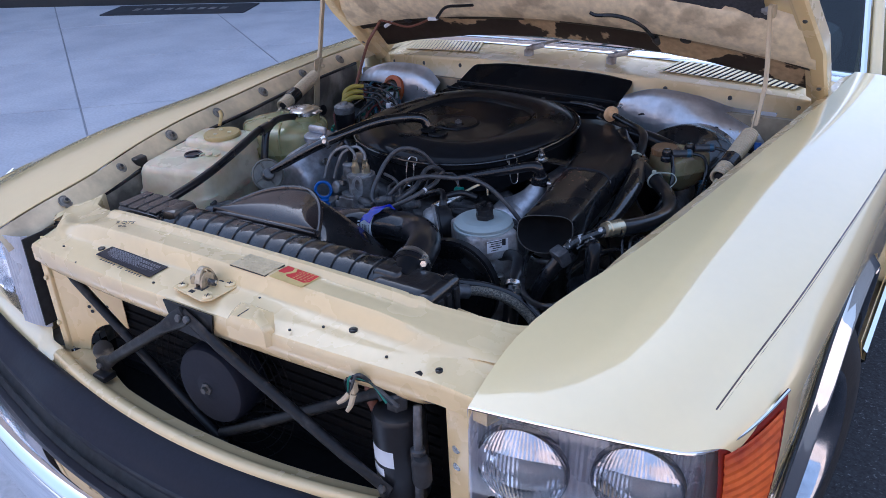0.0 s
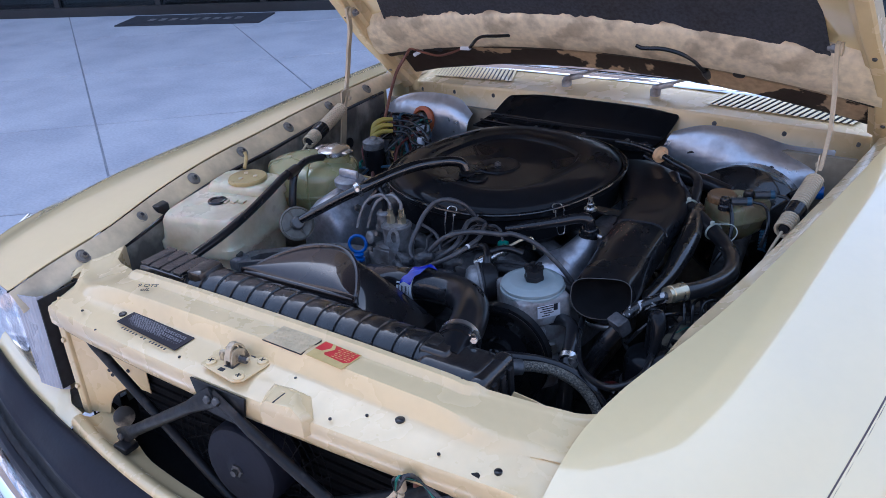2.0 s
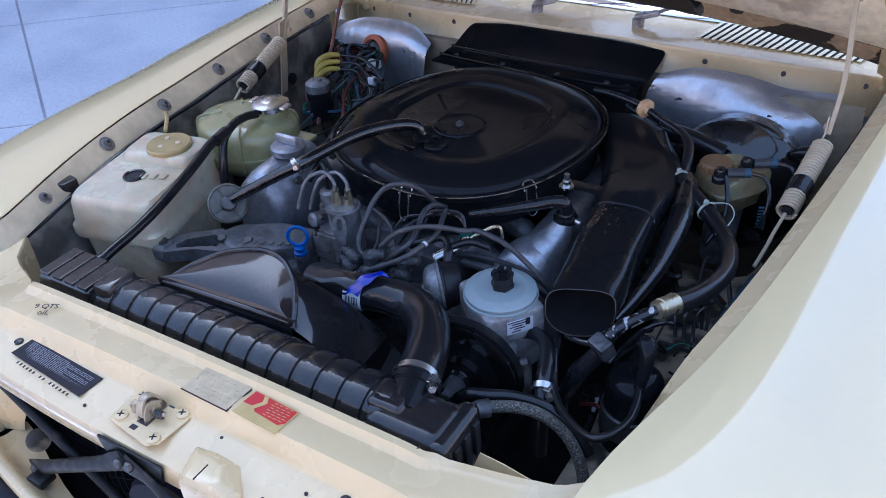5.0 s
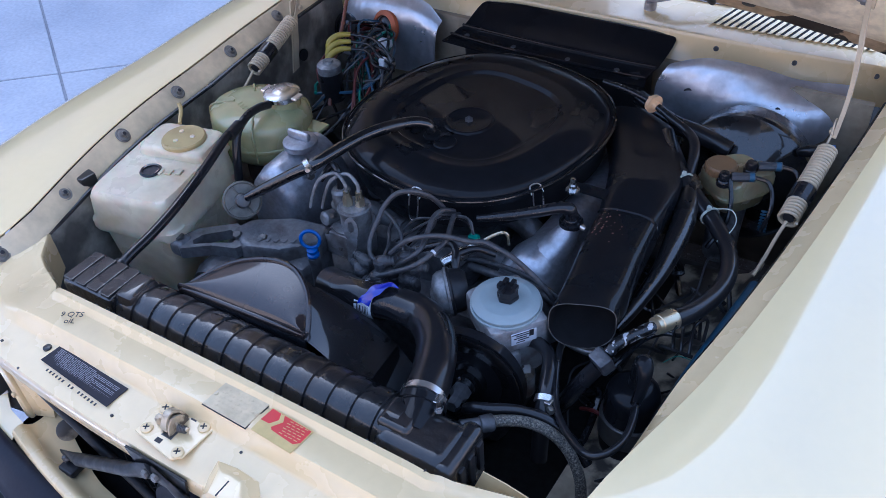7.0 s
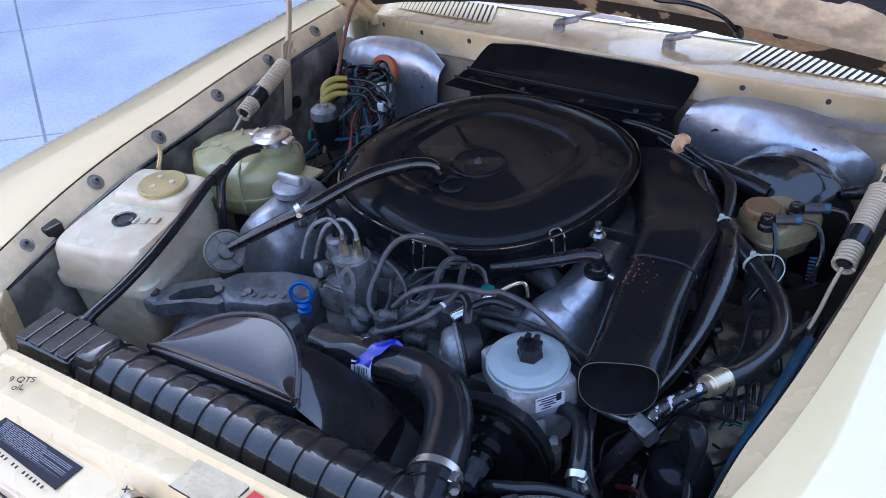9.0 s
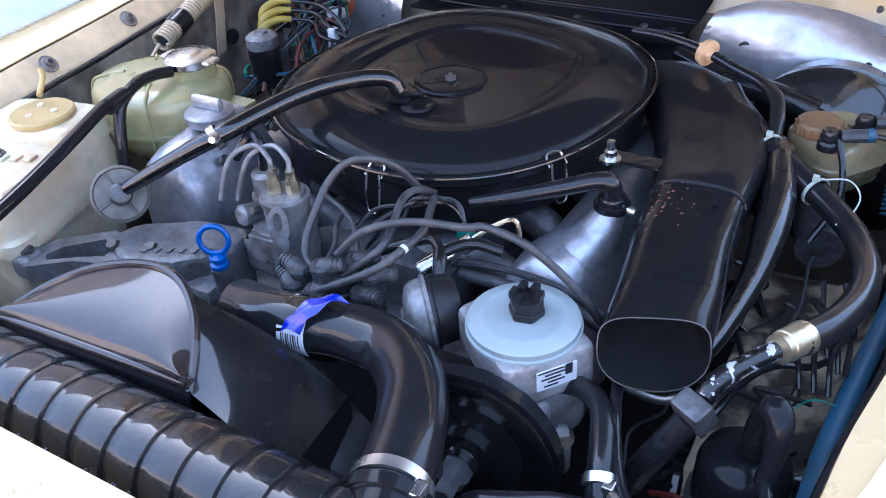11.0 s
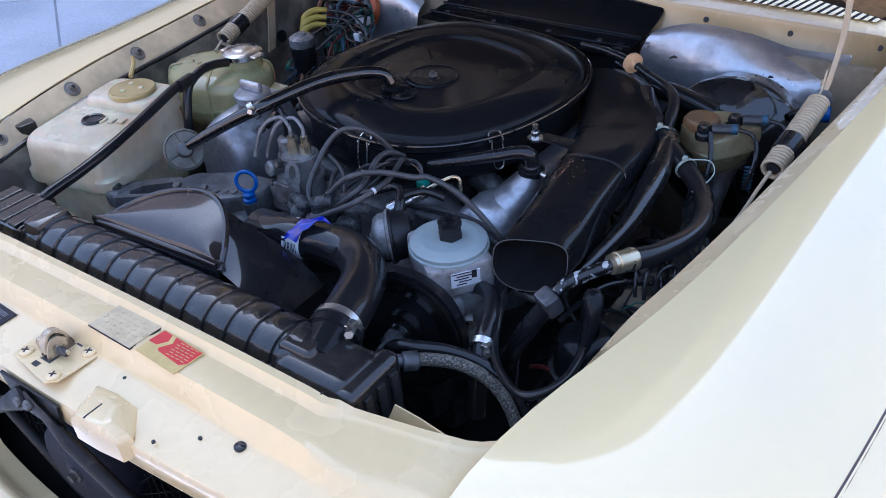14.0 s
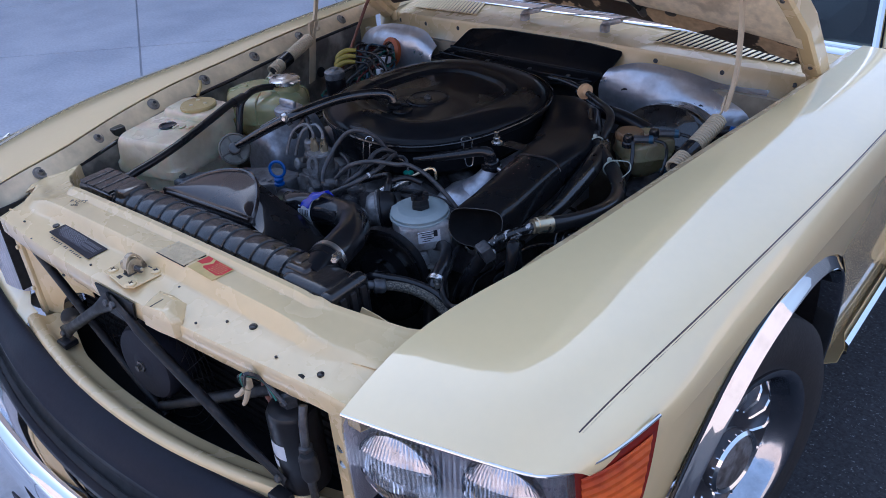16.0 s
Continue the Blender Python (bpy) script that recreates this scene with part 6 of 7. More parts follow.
# ignition leads
il = thing("ignition_leads", "tangled grey ignition leads on a distributor cap", "cables", (.0, .48, .72))
put(il, "distributor_cap", lathe([(.045, .69), (.047, .72), (.044, .742), (.030, .752), (0, .753)], 28, Matrix.Translation((.03, .478, 0))), M_SATIN, "black distributor cap")
boots = [(.050, .455, .803), (.046, .445, .779), (.014, .447, .776), (.034, .438, .768), (.074, .483, .800), (.062, .468, .786), (.090, .462, .778), (.018, .458, .788), (.098, .474, .796)]
for i, (x, y, z) in enumerate(boots):
    ang = (.5, .9, 2.6, .1, .6, .8, -.2, 2.9, .4)[i]
    dx, dy = math.cos(ang), math.sin(ang)
    b = put(il, "lead_boot", tube([(x, y, z - .045), (x, y, z - .004), (x + .010 * dx, y + .008 * dy, z + .004), (x + .026 * dx, y + .018 * dy, z + .006)], [.0095, .0105, .0095, .0062], 12, 5), M_CABLE, "grey rubber lead boot")
    put(il, "boot_cap", cat(lathe([(.0105, z - .003), (.0122, z - .001), (.0122, z + .004), (.0100, z + .0075), (.0060, z + .0080), (.0055, z + .0068), (0, z + .0068)], 10, Matrix.Translation((x, y, 0))), lathe([(.0104, z - .020), (.0116, z - .019), (.0116, z - .015), (.0104, z - .014)], 14, Matrix.Translation((x, y, 0)))), M_CABLE, under=b, angle=25)
    put(il, "boot_rib", cat(*[ring((x + q * dx, y + .72 * q * dy, z + .0055), (dx, .72 * dy, .05), .0078 - .05 * (q - .012), .0022, 14, .0010) for q in (.013, .018, .023)]), M_CABLE, under=b)
leads = [
    [(.060, .46, .797), (.040, .462, .7935), (.0194, .47, .7955), (.0093, .485, .81), (.012, .505, .8346), (.014, .525, .8528), (.0268, .54, .8711), (.0481, .55, .8796), (.0691, .565, .8708), (.0821, .58, .8479), (.0926, .595, .819), (.095, .62, .80)],
    [(.058, .472, .812), (.0825, .485, .8376), (.1116, .5, .8478), (.1424, .51, .8509), (.1843, .515, .8533), (.2031, .52, .8561), (.2454, .52, .8479), (.2806, .525, .8198), (.3046, .53, .791), (.3151, .54, .7639), (.32, .57, .74)],
    [(.068, .465, .795), (.096, .475, .8178), (.1061, .49, .8286), (.0985, .52, .8345), (.0918, .55, .8418), (.0944, .575, .8399), (.0985, .60, .822)],
    [(.036, .44, .778), (.0688, .445, .7952), (.1101, .46, .8169), (.1281, .49, .8282), (.1335, .52, .8338), (.1178, .56, .8301), (.108, .585, .826), (.10, .61, .805)],
    [(-.0179, .56, .8107), (.0188, .54, .8146), (.0461, .52, .8125), (.070, .492, .805)],
    [(-.004, .57, .79), (.0145, .53, .7993), (.0339, .5, .800), (.045, .47, .80)],
]
for i, p in enumerate(leads):
    put(il, "lead", tube(p, .0043 if i < 4 else .0032, 10, 7), M_CABLE, "matt grey ignition lead")
put(il, "lead_clip", lathe([(.0046, -.002), (.0049, -.002), (.0049, .002), (.0046, .002)], 14, along((.1281, .49, .8282), (.1335, .52, .8338))), M_LABEL)
wr = thing("wire_loom", "bundle of thin grey and black engine wires", "wires", (.1, .57, .76))
for i in range(5):
    r = random.Random(i)
    pts = [(.02 + r.uniform(-.02, .02), .55, .76), (.05 + r.uniform(-.02, .02), .575, .79 + r.uniform(0, .02)), (.09 + r.uniform(-.01, .01), .585, .81 + r.uniform(0, .01)), (.125 + r.uniform(-.006, .006), .592, .822 + r.uniform(-.004, .004)), (.142, .585, .808), (.15 + r.uniform(-.01, .01), .57, .78)]
    put(wr, "wire", tube(pts, .0022, 6, 5), M_CABLE if i % 3 else M_RUBBER)
put(wr, "green_plug", box((.147, .580, .796), (.018, .014, .016), .003), M_GREEN, "green plastic plug")
sr = thing("sensor", "plated steel temperature sensor with a bent line", "sensor", (.14, .55, .76))
put(sr, "sensor_body", lathe([(.009, -.03), (.011, -.026), (.011, .01), (.007, .012), (.007, .02), (.010, .021), (.010, .034), (.005, .036)], 20, along((.137, .548, .782), (.168, .582, .800))), M_STEEL)
put(sr, "sensor_line", tube([(.158, .572, .796), (.175, .59, .806), (.19, .60, .812), (.197, .602, .806), (.20, .60, .79)], .0028, 8, 5), M_BRASS)

dp = thing("dipstick", "bright blue dipstick ring handle", "dipstick", (-.09, .45, .70))
Rr = [tuple(p) for p in arc_pts((-.082, .443, .808), (.88, .47, 0), (-.1, .15, .98), .0158, 0, 360, 28)]
put(dp, "ring_handle", tube(Rr, .0031, 10, 1), M_BLUE)
put(dp, "stopper", cat(lathe([(.008, .764), (.0105, .766), (.0105, .770), (.007, .772), (.007, .775), (.0095, .776), (.0095, .779), (.005, .782)], 20, Matrix.Translation((-.080, .441, .010)))), M_BLUE)
put(dp, "guide_tube", tube([(-.080, .441, .774), (-.080, .442, .745), (-.082, .444, .69), (-.08, .445, .62)], [.011, .010, .010, .010], 12, 5), M_ALU_DARK)

# alternator and its bracket
al = thing("alternator_bracket", "dark grey cast bracket over the alternator", "bracket", (-.24, .46, .62))
arm_o = [(-.365, .385), (-.335, .372), (-.29, .405), (-.245, .420), (-.235, .455), (-.29, .475), (-.345, .43)]
arm_i = [(-.330, .400), (-.322, .393), (-.285, .417), (-.262, .428), (-.262, .446), (-.288, .455), (-.325, .420)]
put(al, "bracket_arm", cat(loft([[(x, y, z) for x, y in o_] for o_, z in ((arm_o, .735), (arm_o, .741), (arm_i, .741), (arm_i, .720), (arm_o, .718), (arm_o, .735))], True, False), box((-.352, .392, .728), (.036, .036, .034), .010, None, 3)), M_BRACKET)
put(al, "casting", cat(prism([(-.285, .455), (-.235, .425), (-.17, .448), (-.145, .47), (-.12, .50), (-.13, .545), (-.20, .535), (-.27, .495)], .700, .748, .010), box((-.20, .49, .68), (.16, .09, .08), .02)), M_BRACKET)
for x, y in ((-.352, .392), (-.262, .445), (-.215, .46)):
    put(al, "bracket_bolt", screw_head((x, y, .745), (0, -.3, 1), .009, .006, True), M_GREY)
for i in range(6):
    put(al, "cast_mark", box((-.215 + i * .014, .452 + i * .006, .7495), (.007, .010, .0015), .0005), M_BRACKET, "raised casting mark")
put(al, "alternator_body", lathe([(.0, -.08), (.05, -.08), (.062, -.06), (.064, .05), (.055, .07), (.0, .07)], 28, along((-.27, .44, .655), (-.27, .34, .655))), M_ALU_DARK)
put(al, "alternator_pulley", lathe([(.0, .07), (.032, .07), (.036, .078), (.030, .085), (.036, .094), (.030, .098), (0, .098)], 24, along((-.27, .44, .655), (-.27, .34, .655))), M_SATIN)

# ---- tanks on the passenger side ----
wt = thing("washer_tank", "milky plastic washer tank with yellowed cap", "tank", (-.46, .47, .58))
mw = Matrix.Translation((-.462, .470, 0)) @ pose(0, 0, 0, 0, 0, 12)


def rr_ring(cx, cy, w, d, z, m, e=5, n=32):
    out = []
    for j in range(n):
        a = 2 * math.pi * j / n
        ca, sa = math.cos(a), math.sin(a)
        out.append(tuple(m @ Vector((cx + w / 2 * math.copysign(abs(ca) ** (2 / e), ca), cy + d / 2 * math.copysign(abs(sa) ** (2 / e), sa), z))))
    return out


put(wt, "tank_body", loft([rr_ring(0, .0, .13, .18, .56, mw, 8), rr_ring(0, .0, .155, .205, .68, mw, 8), rr_ring(0, 0, .162, .212, .733, mw, 9), rr_ring(0, 0, .186, .232, .738, mw, 9), rr_ring(0, 0, .190, .235, .744, mw, 9), rr_ring(0, 0, .190, .235, .758, mw, 9), rr_ring(0, 0, .180, .226, .764, mw, 9), rr_ring(0, .0, .174, .219, .803, mw, 9), rr_ring(0, 0, .168, .212, .813, mw, 8), rr_ring(0, 0, .158, .202, .818, mw, 8), rr_ring(0, 0, .05, .06, .819, mw, 4)]), M_WHITE, angle=40)
put(wt, "tank_shoulder", loft([rr_ring(.012, .068, .150, .098, .80, mw, 7), rr_ring(.012, .068, .147, .095, .826, mw, 7), rr_ring(.012, .068, .139, .088, .834, mw, 6), rr_ring(.012, .068, .125, .078, .837, mw, 5), rr_ring(.012, .068, .05, .04, .838, mw, 3)]), M_WHITE, angle=40)
for i in range(3):
    put(wt, "moulded_tab", box((.055 - i * .018, -.012 - i * .004, .8205), (.012, .016, .004), .0015, mw), M_WHITE)
cw = put(wt, "tank_cap", cat(lathe([(.034, .836), (.0415, .837), (.0415, .843), (.039, .8455), (.034, .8445), (.015, .8455), (0, .8455)], 36, Matrix.Translation((-.452, .535, 0))), tube([(-.485, .56, .850), (-.503, .585, .862), (-.51, .59, .872)], .004, 8, 4)), M_AMBER, "yellowed round cap with a tab")
for a in (.4, 2.5, 4.6):
    put(wt, "cap_boss", lathe([(.0045, .844), (.0045, .8475), (0, .848)], 12, Matrix.Translation((-.452 + .018 * math.cos(a), .535 + .018 * math.sin(a), 0))), M_WHITE, under=cw)
gm = put(wt, "filler_grommet", lathe([(.0195, .8175), (.0205, .8215), (.0185, .8235), (.0150, .8225), (.0145, .8195)], 32, Matrix.Translation((-.457, .449, 0))), M_RUBBER, "black filler grommet")
put(wt, "filler_hole", lathe([(.0150, .8193), (.0150, .8203), (0, .8203)], 28, Matrix.Translation((-.457, .449, 0))), M_INK, under=gm)

ct = thing("coolant_tank", "greenish yellow coolant tank with a metal cap", "tank", (-.43, .72, .68))
put(ct, "tank_body", loft([[(-.432 + r * 1.12 * math.cos(a), .715 + r * .92 * math.sin(a), z) for a in [2 * math.pi * j / 40 for j in range(40)]] for r, z in ((.060, .722), (.080, .726), (.092, .738), (.0965, .752), (.098, .764), (.1015, .766), (.1015, .771), (.099, .773), (.0985, .800), (.095, .812), (.088, .819), (.070, .823), (.067, .826), (.05, .828), (.001, .829))]), M_GREENISH, angle=50)
put(ct, "filler_neck", lathe([(.034, .82), (.033, .838), (.031, .842)], 28, Matrix.Translation((-.385, .740, 0))), M_GREENISH)
put(ct, "pressure_cap", cat(lathe([(.033, .838), (.037, .841), (.037, .849), (.031, .853), (.020, .853), (.016, .856), (.008, .857), (0, .857)], 32, Matrix.Translation((-.385, .740, 0))), box((-.385, .740, .847), (.092, .026, .006), .003)), M_STEEL, "worn plated pressure cap")
for a_ in (.9, 2.3, 3.6, 5.2):
    put(ct, "moulded_rib", tube([(-.432 + r_ * 1.12 * math.cos(a_), .715 + r_ * .92 * math.sin(a_), z_) for r_, z_ in ((.045, .829), (.085, .8205), (.0965, .811), (.0995, .795), (.099, .745))], .0028, 8, 4), M_GREENISH)
put(ct, "tank_bracket", tube([(-.43, .72, .73), (-.43, .72, .66)], .055, 20), M_DEEP)
put(ct, "tank_lug", box((-.318, .745, .785), (.05, .035, .008), .004), M_GREENISH)
for i in range(6):
    put(ct, "raised_letter", box((-.462 + i * .010, .695 - i * .004, .8285), (.006, .012, .002), .0005), M_GREENISH)
oh = thing("overflow_hose", "black rubber overflow hose across the tanks", "hose", (-.35, .5, .7))
put(oh, "hose_body", tube([(-.307, .236, .812), (-.309, .262, .818), (-.312, .32, .824), (-.322, .39, .832), (-.344, .48, .842), (-.372, .565, .848), (-.380, .60, .846)], .0086, 12, 7), M_RUBBER)
put(oh, "hose_body", tube([(-.385, .70, .842), (-.388, .672, .848), (-.384, .635, .850), (-.376, .598, .838), (-.370, .578, .80), (-.366, .565, .755)], .0082, 12, 7), M_RUBBER)
put(oh, "tee_joint", tube([(-.372, .575, .847), (-.382, .612, .846)], .0112, 12), M_RUBBER)
put(oh, "hose_end", cat(tube([(-.307, .236, .815), (-.307, .232, .795)], .0135, 12), ring((-.307, .244, .813), (0, 1, .1), .011, .006)), M_RUBBER)

# ---- bulkhead ----
bx = thing("air_intake_box", "glossy black ventilation intake cover on the bulkhead", "cover", (0, 1.22, .75))
top = [[(-.262, 1.175, .800), (-.15, 1.160, .803), (0, 1.155, .804), (.12, 1.165, .801), (.200, 1.185, .793)], [(-.256, 1.205, .806), (-.15, 1.192, .810), (0, 1.187, .811), (.13, 1.195, .808), (.205, 1.215, .800)], [(-.247, 1.215, .812), (-.15, 1.20, .818), (0, 1.195, .820), (.14, 1.205, .816), (.212, 1.225, .806)],
       [(-.232, 1.27, .842), (-.14, 1.258, .853), (0, 1.252, .857), (.14, 1.262, .852), (.222, 1.285, .838)], [(-.205, 1.282, .846), (-.13, 1.270, .858), (0, 1.265, .861), (.13, 1.275, .857), (.20, 1.295, .844)]]
put(bx, "cover_lid", sheet(smooth_net(top, 4), .006), M_BLACK)
put(bx, "front_lip", sheet([[(-.27, 1.150, .797), (0, 1.125, .800), (.205, 1.165, .788)], [(-.262, 1.178, .800), (0, 1.158, .803), (.200, 1.188, .793)]], .004), M_BLACK)
put(bx, "lip_bead", cat(tube([(-.262, 1.176, .804), (-.15, 1.162, .807), (0, 1.156, .808), (.12, 1.166, .805), (.198, 1.186, .797)], .003, 8, 5), tube([(-.250, 1.21, .812), (-.15, 1.197, .817), (0, 1.192, .818), (.13, 1.20, .815), (.205, 1.22, .806)], .003, 8, 5)), M_BLACK)
for x in (-.22, -.10, .03, .14):
    put(bx, "lid_screw", screw_head((x, 1.172 + .10 * x * x, .805), (0, -.2, 1), .006, .003), M_GREY)
put(bx, "box_side", box((-.02, 1.22, .74), (.42, .09, .12), .01), M_SATIN)


def blanket(rows, per=14):
    net_ = smooth_net(rows, per)
    out = []
    for r in net_:
        out.append([Vector(p) + Vector((0, -1, .3)) * (.0007 * noise.noise(Vector(p) * 20) + .0012 * noise.noise(Vector((p[0] * 150, p[1] * 22, p[2] * 22))) + .0007 * noise.noise(Vector(p) * 170)) for p in r])
    return sheet(out, .004)


solo("foil_blanket", blanket([[(.248, 1.192, .836), (.312, 1.216, .850), (.40, 1.252, .833), (.475, 1.296, .800), (.563, 1.345, .784)], [(.238, 1.178, .826), (.312, 1.196, .835), (.40, 1.228, .818), (.478, 1.268, .792), (.566, 1.318, .776)], [(.228, 1.172, .800), (.315, 1.180, .79), (.41, 1.205, .785), (.49, 1.240, .772), (.568, 1.29, .765)], [(.225, 1.178, .76), (.32, 1.18, .75), (.42, 1.20, .745), (.50, 1.225, .745), (.566, 1.27, .745)], [(.23, 1.185, .68), (.33, 1.19, .68), (.42, 1.195, .68), (.50, 1.21, .69), (.55, 1.25, .71)]]), M_FOIL, "crinkled silver foil heat blanket above the booster", "heat shield", group="bulkhead blankets")
for x_, y_, z_ in ((.285, 1.170, .797), (.45, 1.215, .772)):
    solo("foil_scar", tube([(x_, y_, z_), (x_ + .008, y_ + .003, z_ + .003), (x_ + .014, y_ + .005, z_ + .001)], [.0015, .003, .0012], 8, 4), M_INK, "dark scorched scar on the foil blanket", "scar")
solo("foil_blanket", blanket([[(-.625, 1.235, .735), (-.60, 1.245, .79), (-.53, 1.25, .822), (-.45, 1.25, .832), (-.375, 1.25, .825), (-.33, 1.245, .79)], [(-.625, 1.215, .72), (-.59, 1.215, .76), (-.53, 1.212, .785), (-.45, 1.210, .79), (-.385, 1.215, .785), (-.335, 1.222, .76)], [(-.62, 1.21, .66), (-.58, 1.205, .66), (-.52, 1.20, .66), (-.45, 1.20, .66), (-.39, 1.205, .66), (-.34, 1.21, .66)]]), M_FOIL, "crinkled silver foil blanket with cable openings", "heat shield", group="bulkhead blankets")
for x, z, r, mt in ((-.462, .763, .042, M_ORANGE), (-.585, .735, .040, M_RUBBER)):
    g = thing("cable_grommet", "round rubber cable grommet in the bulkhead blanket", "grommet", (x, 1.2, z - r), group="bulkhead grommets")
    put(g, "ring", lathe([(r * .8, 0), (r, .004), (r, .014), (r * .72, .018), (r * .7, 0)], 32, along((x, 1.205, z), (x - .02, 1.12, z + .03))), mt, "orange sealing ring" if mt is M_ORANGE else "black sealing ring")
    put(g, "plug", lathe([(r * .8, .006), (r * .5, .018), (0, .02)], 28, along((x, 1.205, z), (x - .02, 1.12, z + .03))), M_RUBBER)
wb = thing("wiring_bundle", "tangle of coloured wires with yellow boots", "wires", (-.45, 1.1, .72))
cols = [M_RUBBER, M_REDWIRE, M_CABLE, M_RUBBER, M_GREEN, M_RUBBER, M_CABLE, M_BLUEPIPE]
for i in range(30):
    r = random.Random(40 + i)
    a = Vector((-.462 + r.uniform(-.025, .025), 1.195, .763 + r.uniform(-.025, .02)))
    b = Vector((-.44 + r.uniform(-.07, .07), 1.12 + r.uniform(-.03, .02), .775 + r.uniform(-.02, .03)))
    c = Vector((-.43 + r.uniform(-.08, .10), 1.03 + r.uniform(-.05, .04), .75 + r.uniform(-.03, .03)))
    d = Vector((-.40 + r.uniform(-.10, .10), .95 + r.uniform(-.10, .04), .68 + r.uniform(-.04, .05)))
    put(wb, "wire", tube([tuple(a), tuple(b), tuple(c), tuple(d)], r.choice((.002, .0026, .0035)), 6, 5), cols[i % 8])
for i in range(3):
    z = .803 - i * .012
    put(wb, "yellow_boot", tube([(-.490 + i * .006, 1.01 - i * .012, z - .03), (-.492 + i * .006, 1.02 - i * .012, z), (-.478 + i * .006, 1.04 - i * .01, z + .012), (-.455 + i * .006, 1.055 - i * .01, z + .012)], [.0065, .0075, .007, .005], 10, 5), M_YELLOW, "yellow rubber boot")
    put(wb, "lead", tube([(-.455 + i * .006, 1.055 - i * .01, z + .012), (-.41, 1.07 - i * .01, z + .006), (-.37, 1.06 - i * .02, z - .004), (-.33, 1.04, z - .02)], .0032, 8, 5), M_RUBBER)
put(wb, "white_plug", box((-.395, 1.10, .785), (.03, .02, .018), .003), M_LABEL)
put(wb, "white_plug", box((-.36, 1.04, .765), (.016, .016, .04), .004), M_LABEL)
rl = thing("relay_can", "small round relay can with a grey top", "relay", (-.455, .965, .70))
put(rl, "can", lathe([(.026, .70), (.027, .74), (.0275, .768), (.025, .77)], 28, Matrix.Translation((-.452, .962, 0))), M_RUBBER)
put(rl, "top", lathe([(.0255, .766), (.027, .770), (.027, .786), (.022, .790), (.012, .791), (.010, .796), (0, .796)], 28, Matrix.Translation((-.452, .962, 0))), M_CAST, "grey metal top")
solo("release_cable", tube([(-.440, .93, .70), (-.462, .985, .76), (-.50, 1.08, .81), (-.535, 1.16, .855), (-.545, 1.205, .895), (-.535, 1.228, .925), (-.520, 1.233, .948)], .0045, 8, 7), M_COPPER, "rust brown hood cable hanging to the bulkhead", "cable")

# ---- brake booster and reservoir ----
bb = thing("brake_booster", "large black vacuum brake booster", "booster", (.434, 1.12, .54))
put(bb, "drum", lathe([(.0, .10), (.06, .10), (.08, .085), (.118, .06), (.128, .045), (.134, .04), (.134, .028), (.128, .024), (.124, -.03), (.09, -.07), (0, -.07)], 56, along((.434, 1.14, .672), (.436, 1.04, .68))), M_GLOSS)
put(bb, "union", cat(tube([(.53, 1.10, .765), (.548, 1.10, .775), (.57, 1.105, .778)], [.008, .012, .010], 10, 4), lathe([(.0125, 0), (.0125, .018), (.009, .02)], 16, along((.565, 1.105, .778), (.60, 1.112, .78)))), M_RUBBER)
put(bb, "blue_collar", lathe([(.0135, 0), (.0135, .014), (.009, .015)], 16, along((.575, 1.105, .778), (.61, 1.112, .78))), M_BLUE, "blue collar")
br = thing("brake_reservoir", "yellowed translucent brake fluid reservoir", "reservoir", (.46, .95, .66))
mb = Matrix.Translation((.458, .945, 0)) @ pose(0, 0, 0, 0, 0, -38)
put(br, "tank", loft([rr_ring(0, 0, .05, .06, .728, mb, 3), rr_ring(0, 0, .082, .088, .745, mb, 4), rr_ring(0, 0, .094, .100, .770, mb, 4), rr_ring(0, 0, .100, .106, .772, mb, 4), rr_ring(0, 0, .100, .106, .777, mb, 4), rr_ring(0, 0, .095, .100, .780, mb, 4), rr_ring(0, 0, .092, .097, .798, mb, 4), rr_ring(0, 0, .078, .084, .806, mb, 3)]), M_RESERVOIR, angle=45)
put(br, "tank_step", box((.02, .030, .793), (.050, .045, .036), .010, mb), M_RESERVOIR)
put(br, "master_cylinder", tube([(.47, .87, .68), (.455, .95, .682), (.44, 1.06, .685)], [.028, .030, .032], 18, 4), M_ALU_DARK)
cpb = put(br, "filler_cap", lathe([(.0255, .803), (.0268, .805), (.0268, .815), (.024, .819), (.021, .8175), (0, .818)], 28, Matrix.Translation((.436, .930, 0))), M_BROWNCAP, "ribbed brown filler cap")
for j in range(18):
    a = 2 * math.pi * j / 18
    put(br, "cap_rib", box((0, 0, 0), (.003, .003, .011), .0008, Matrix.Translation((.436 + .0268 * math.cos(a), .930 + .0268 * math.sin(a), .810)) @ pose(0, 0, 0, 0, 0, math.degrees(a))), M_BROWNCAP, under=cpb)
for x, y in ((.452, .895), (.482, .945)):
    put(br, "level_switch", cat(lathe([(.0125, .802), (.0125, .810), (.010, .813), (.0105, .820), (.008, .826), (0, .827)], 20, Matrix.Translation((x, y, 0)))), M_RUBBER, "black level switch")
    put(br, "switch_plug", tube([(x + .01, y + .004, .818), (x + .045, y + .02, .818)], .008, 8), M_CABLE, "clear grey plug")
    put(br, "plug_band", tube([(x + .036, y + .016, .818), (x + .043, y + .019, .818)], .0084, 10), M_BLUEPIPE, "blue plug band")
    put(br, "switch_wire", tube([(x + .044, y + .02, .818), (x + .07, y + .02, .812), (x + .085, y - .01, .79), (x + .08, y - .03, .75)], .0035, 8, 6), M_RUBBER)
put(br, "hanging_wire", tube([(.462, .895, .815), (.475, .87, .79), (.478, .845, .76), (.46, .82, .72)], .004, 8, 5), M_RUBBER)
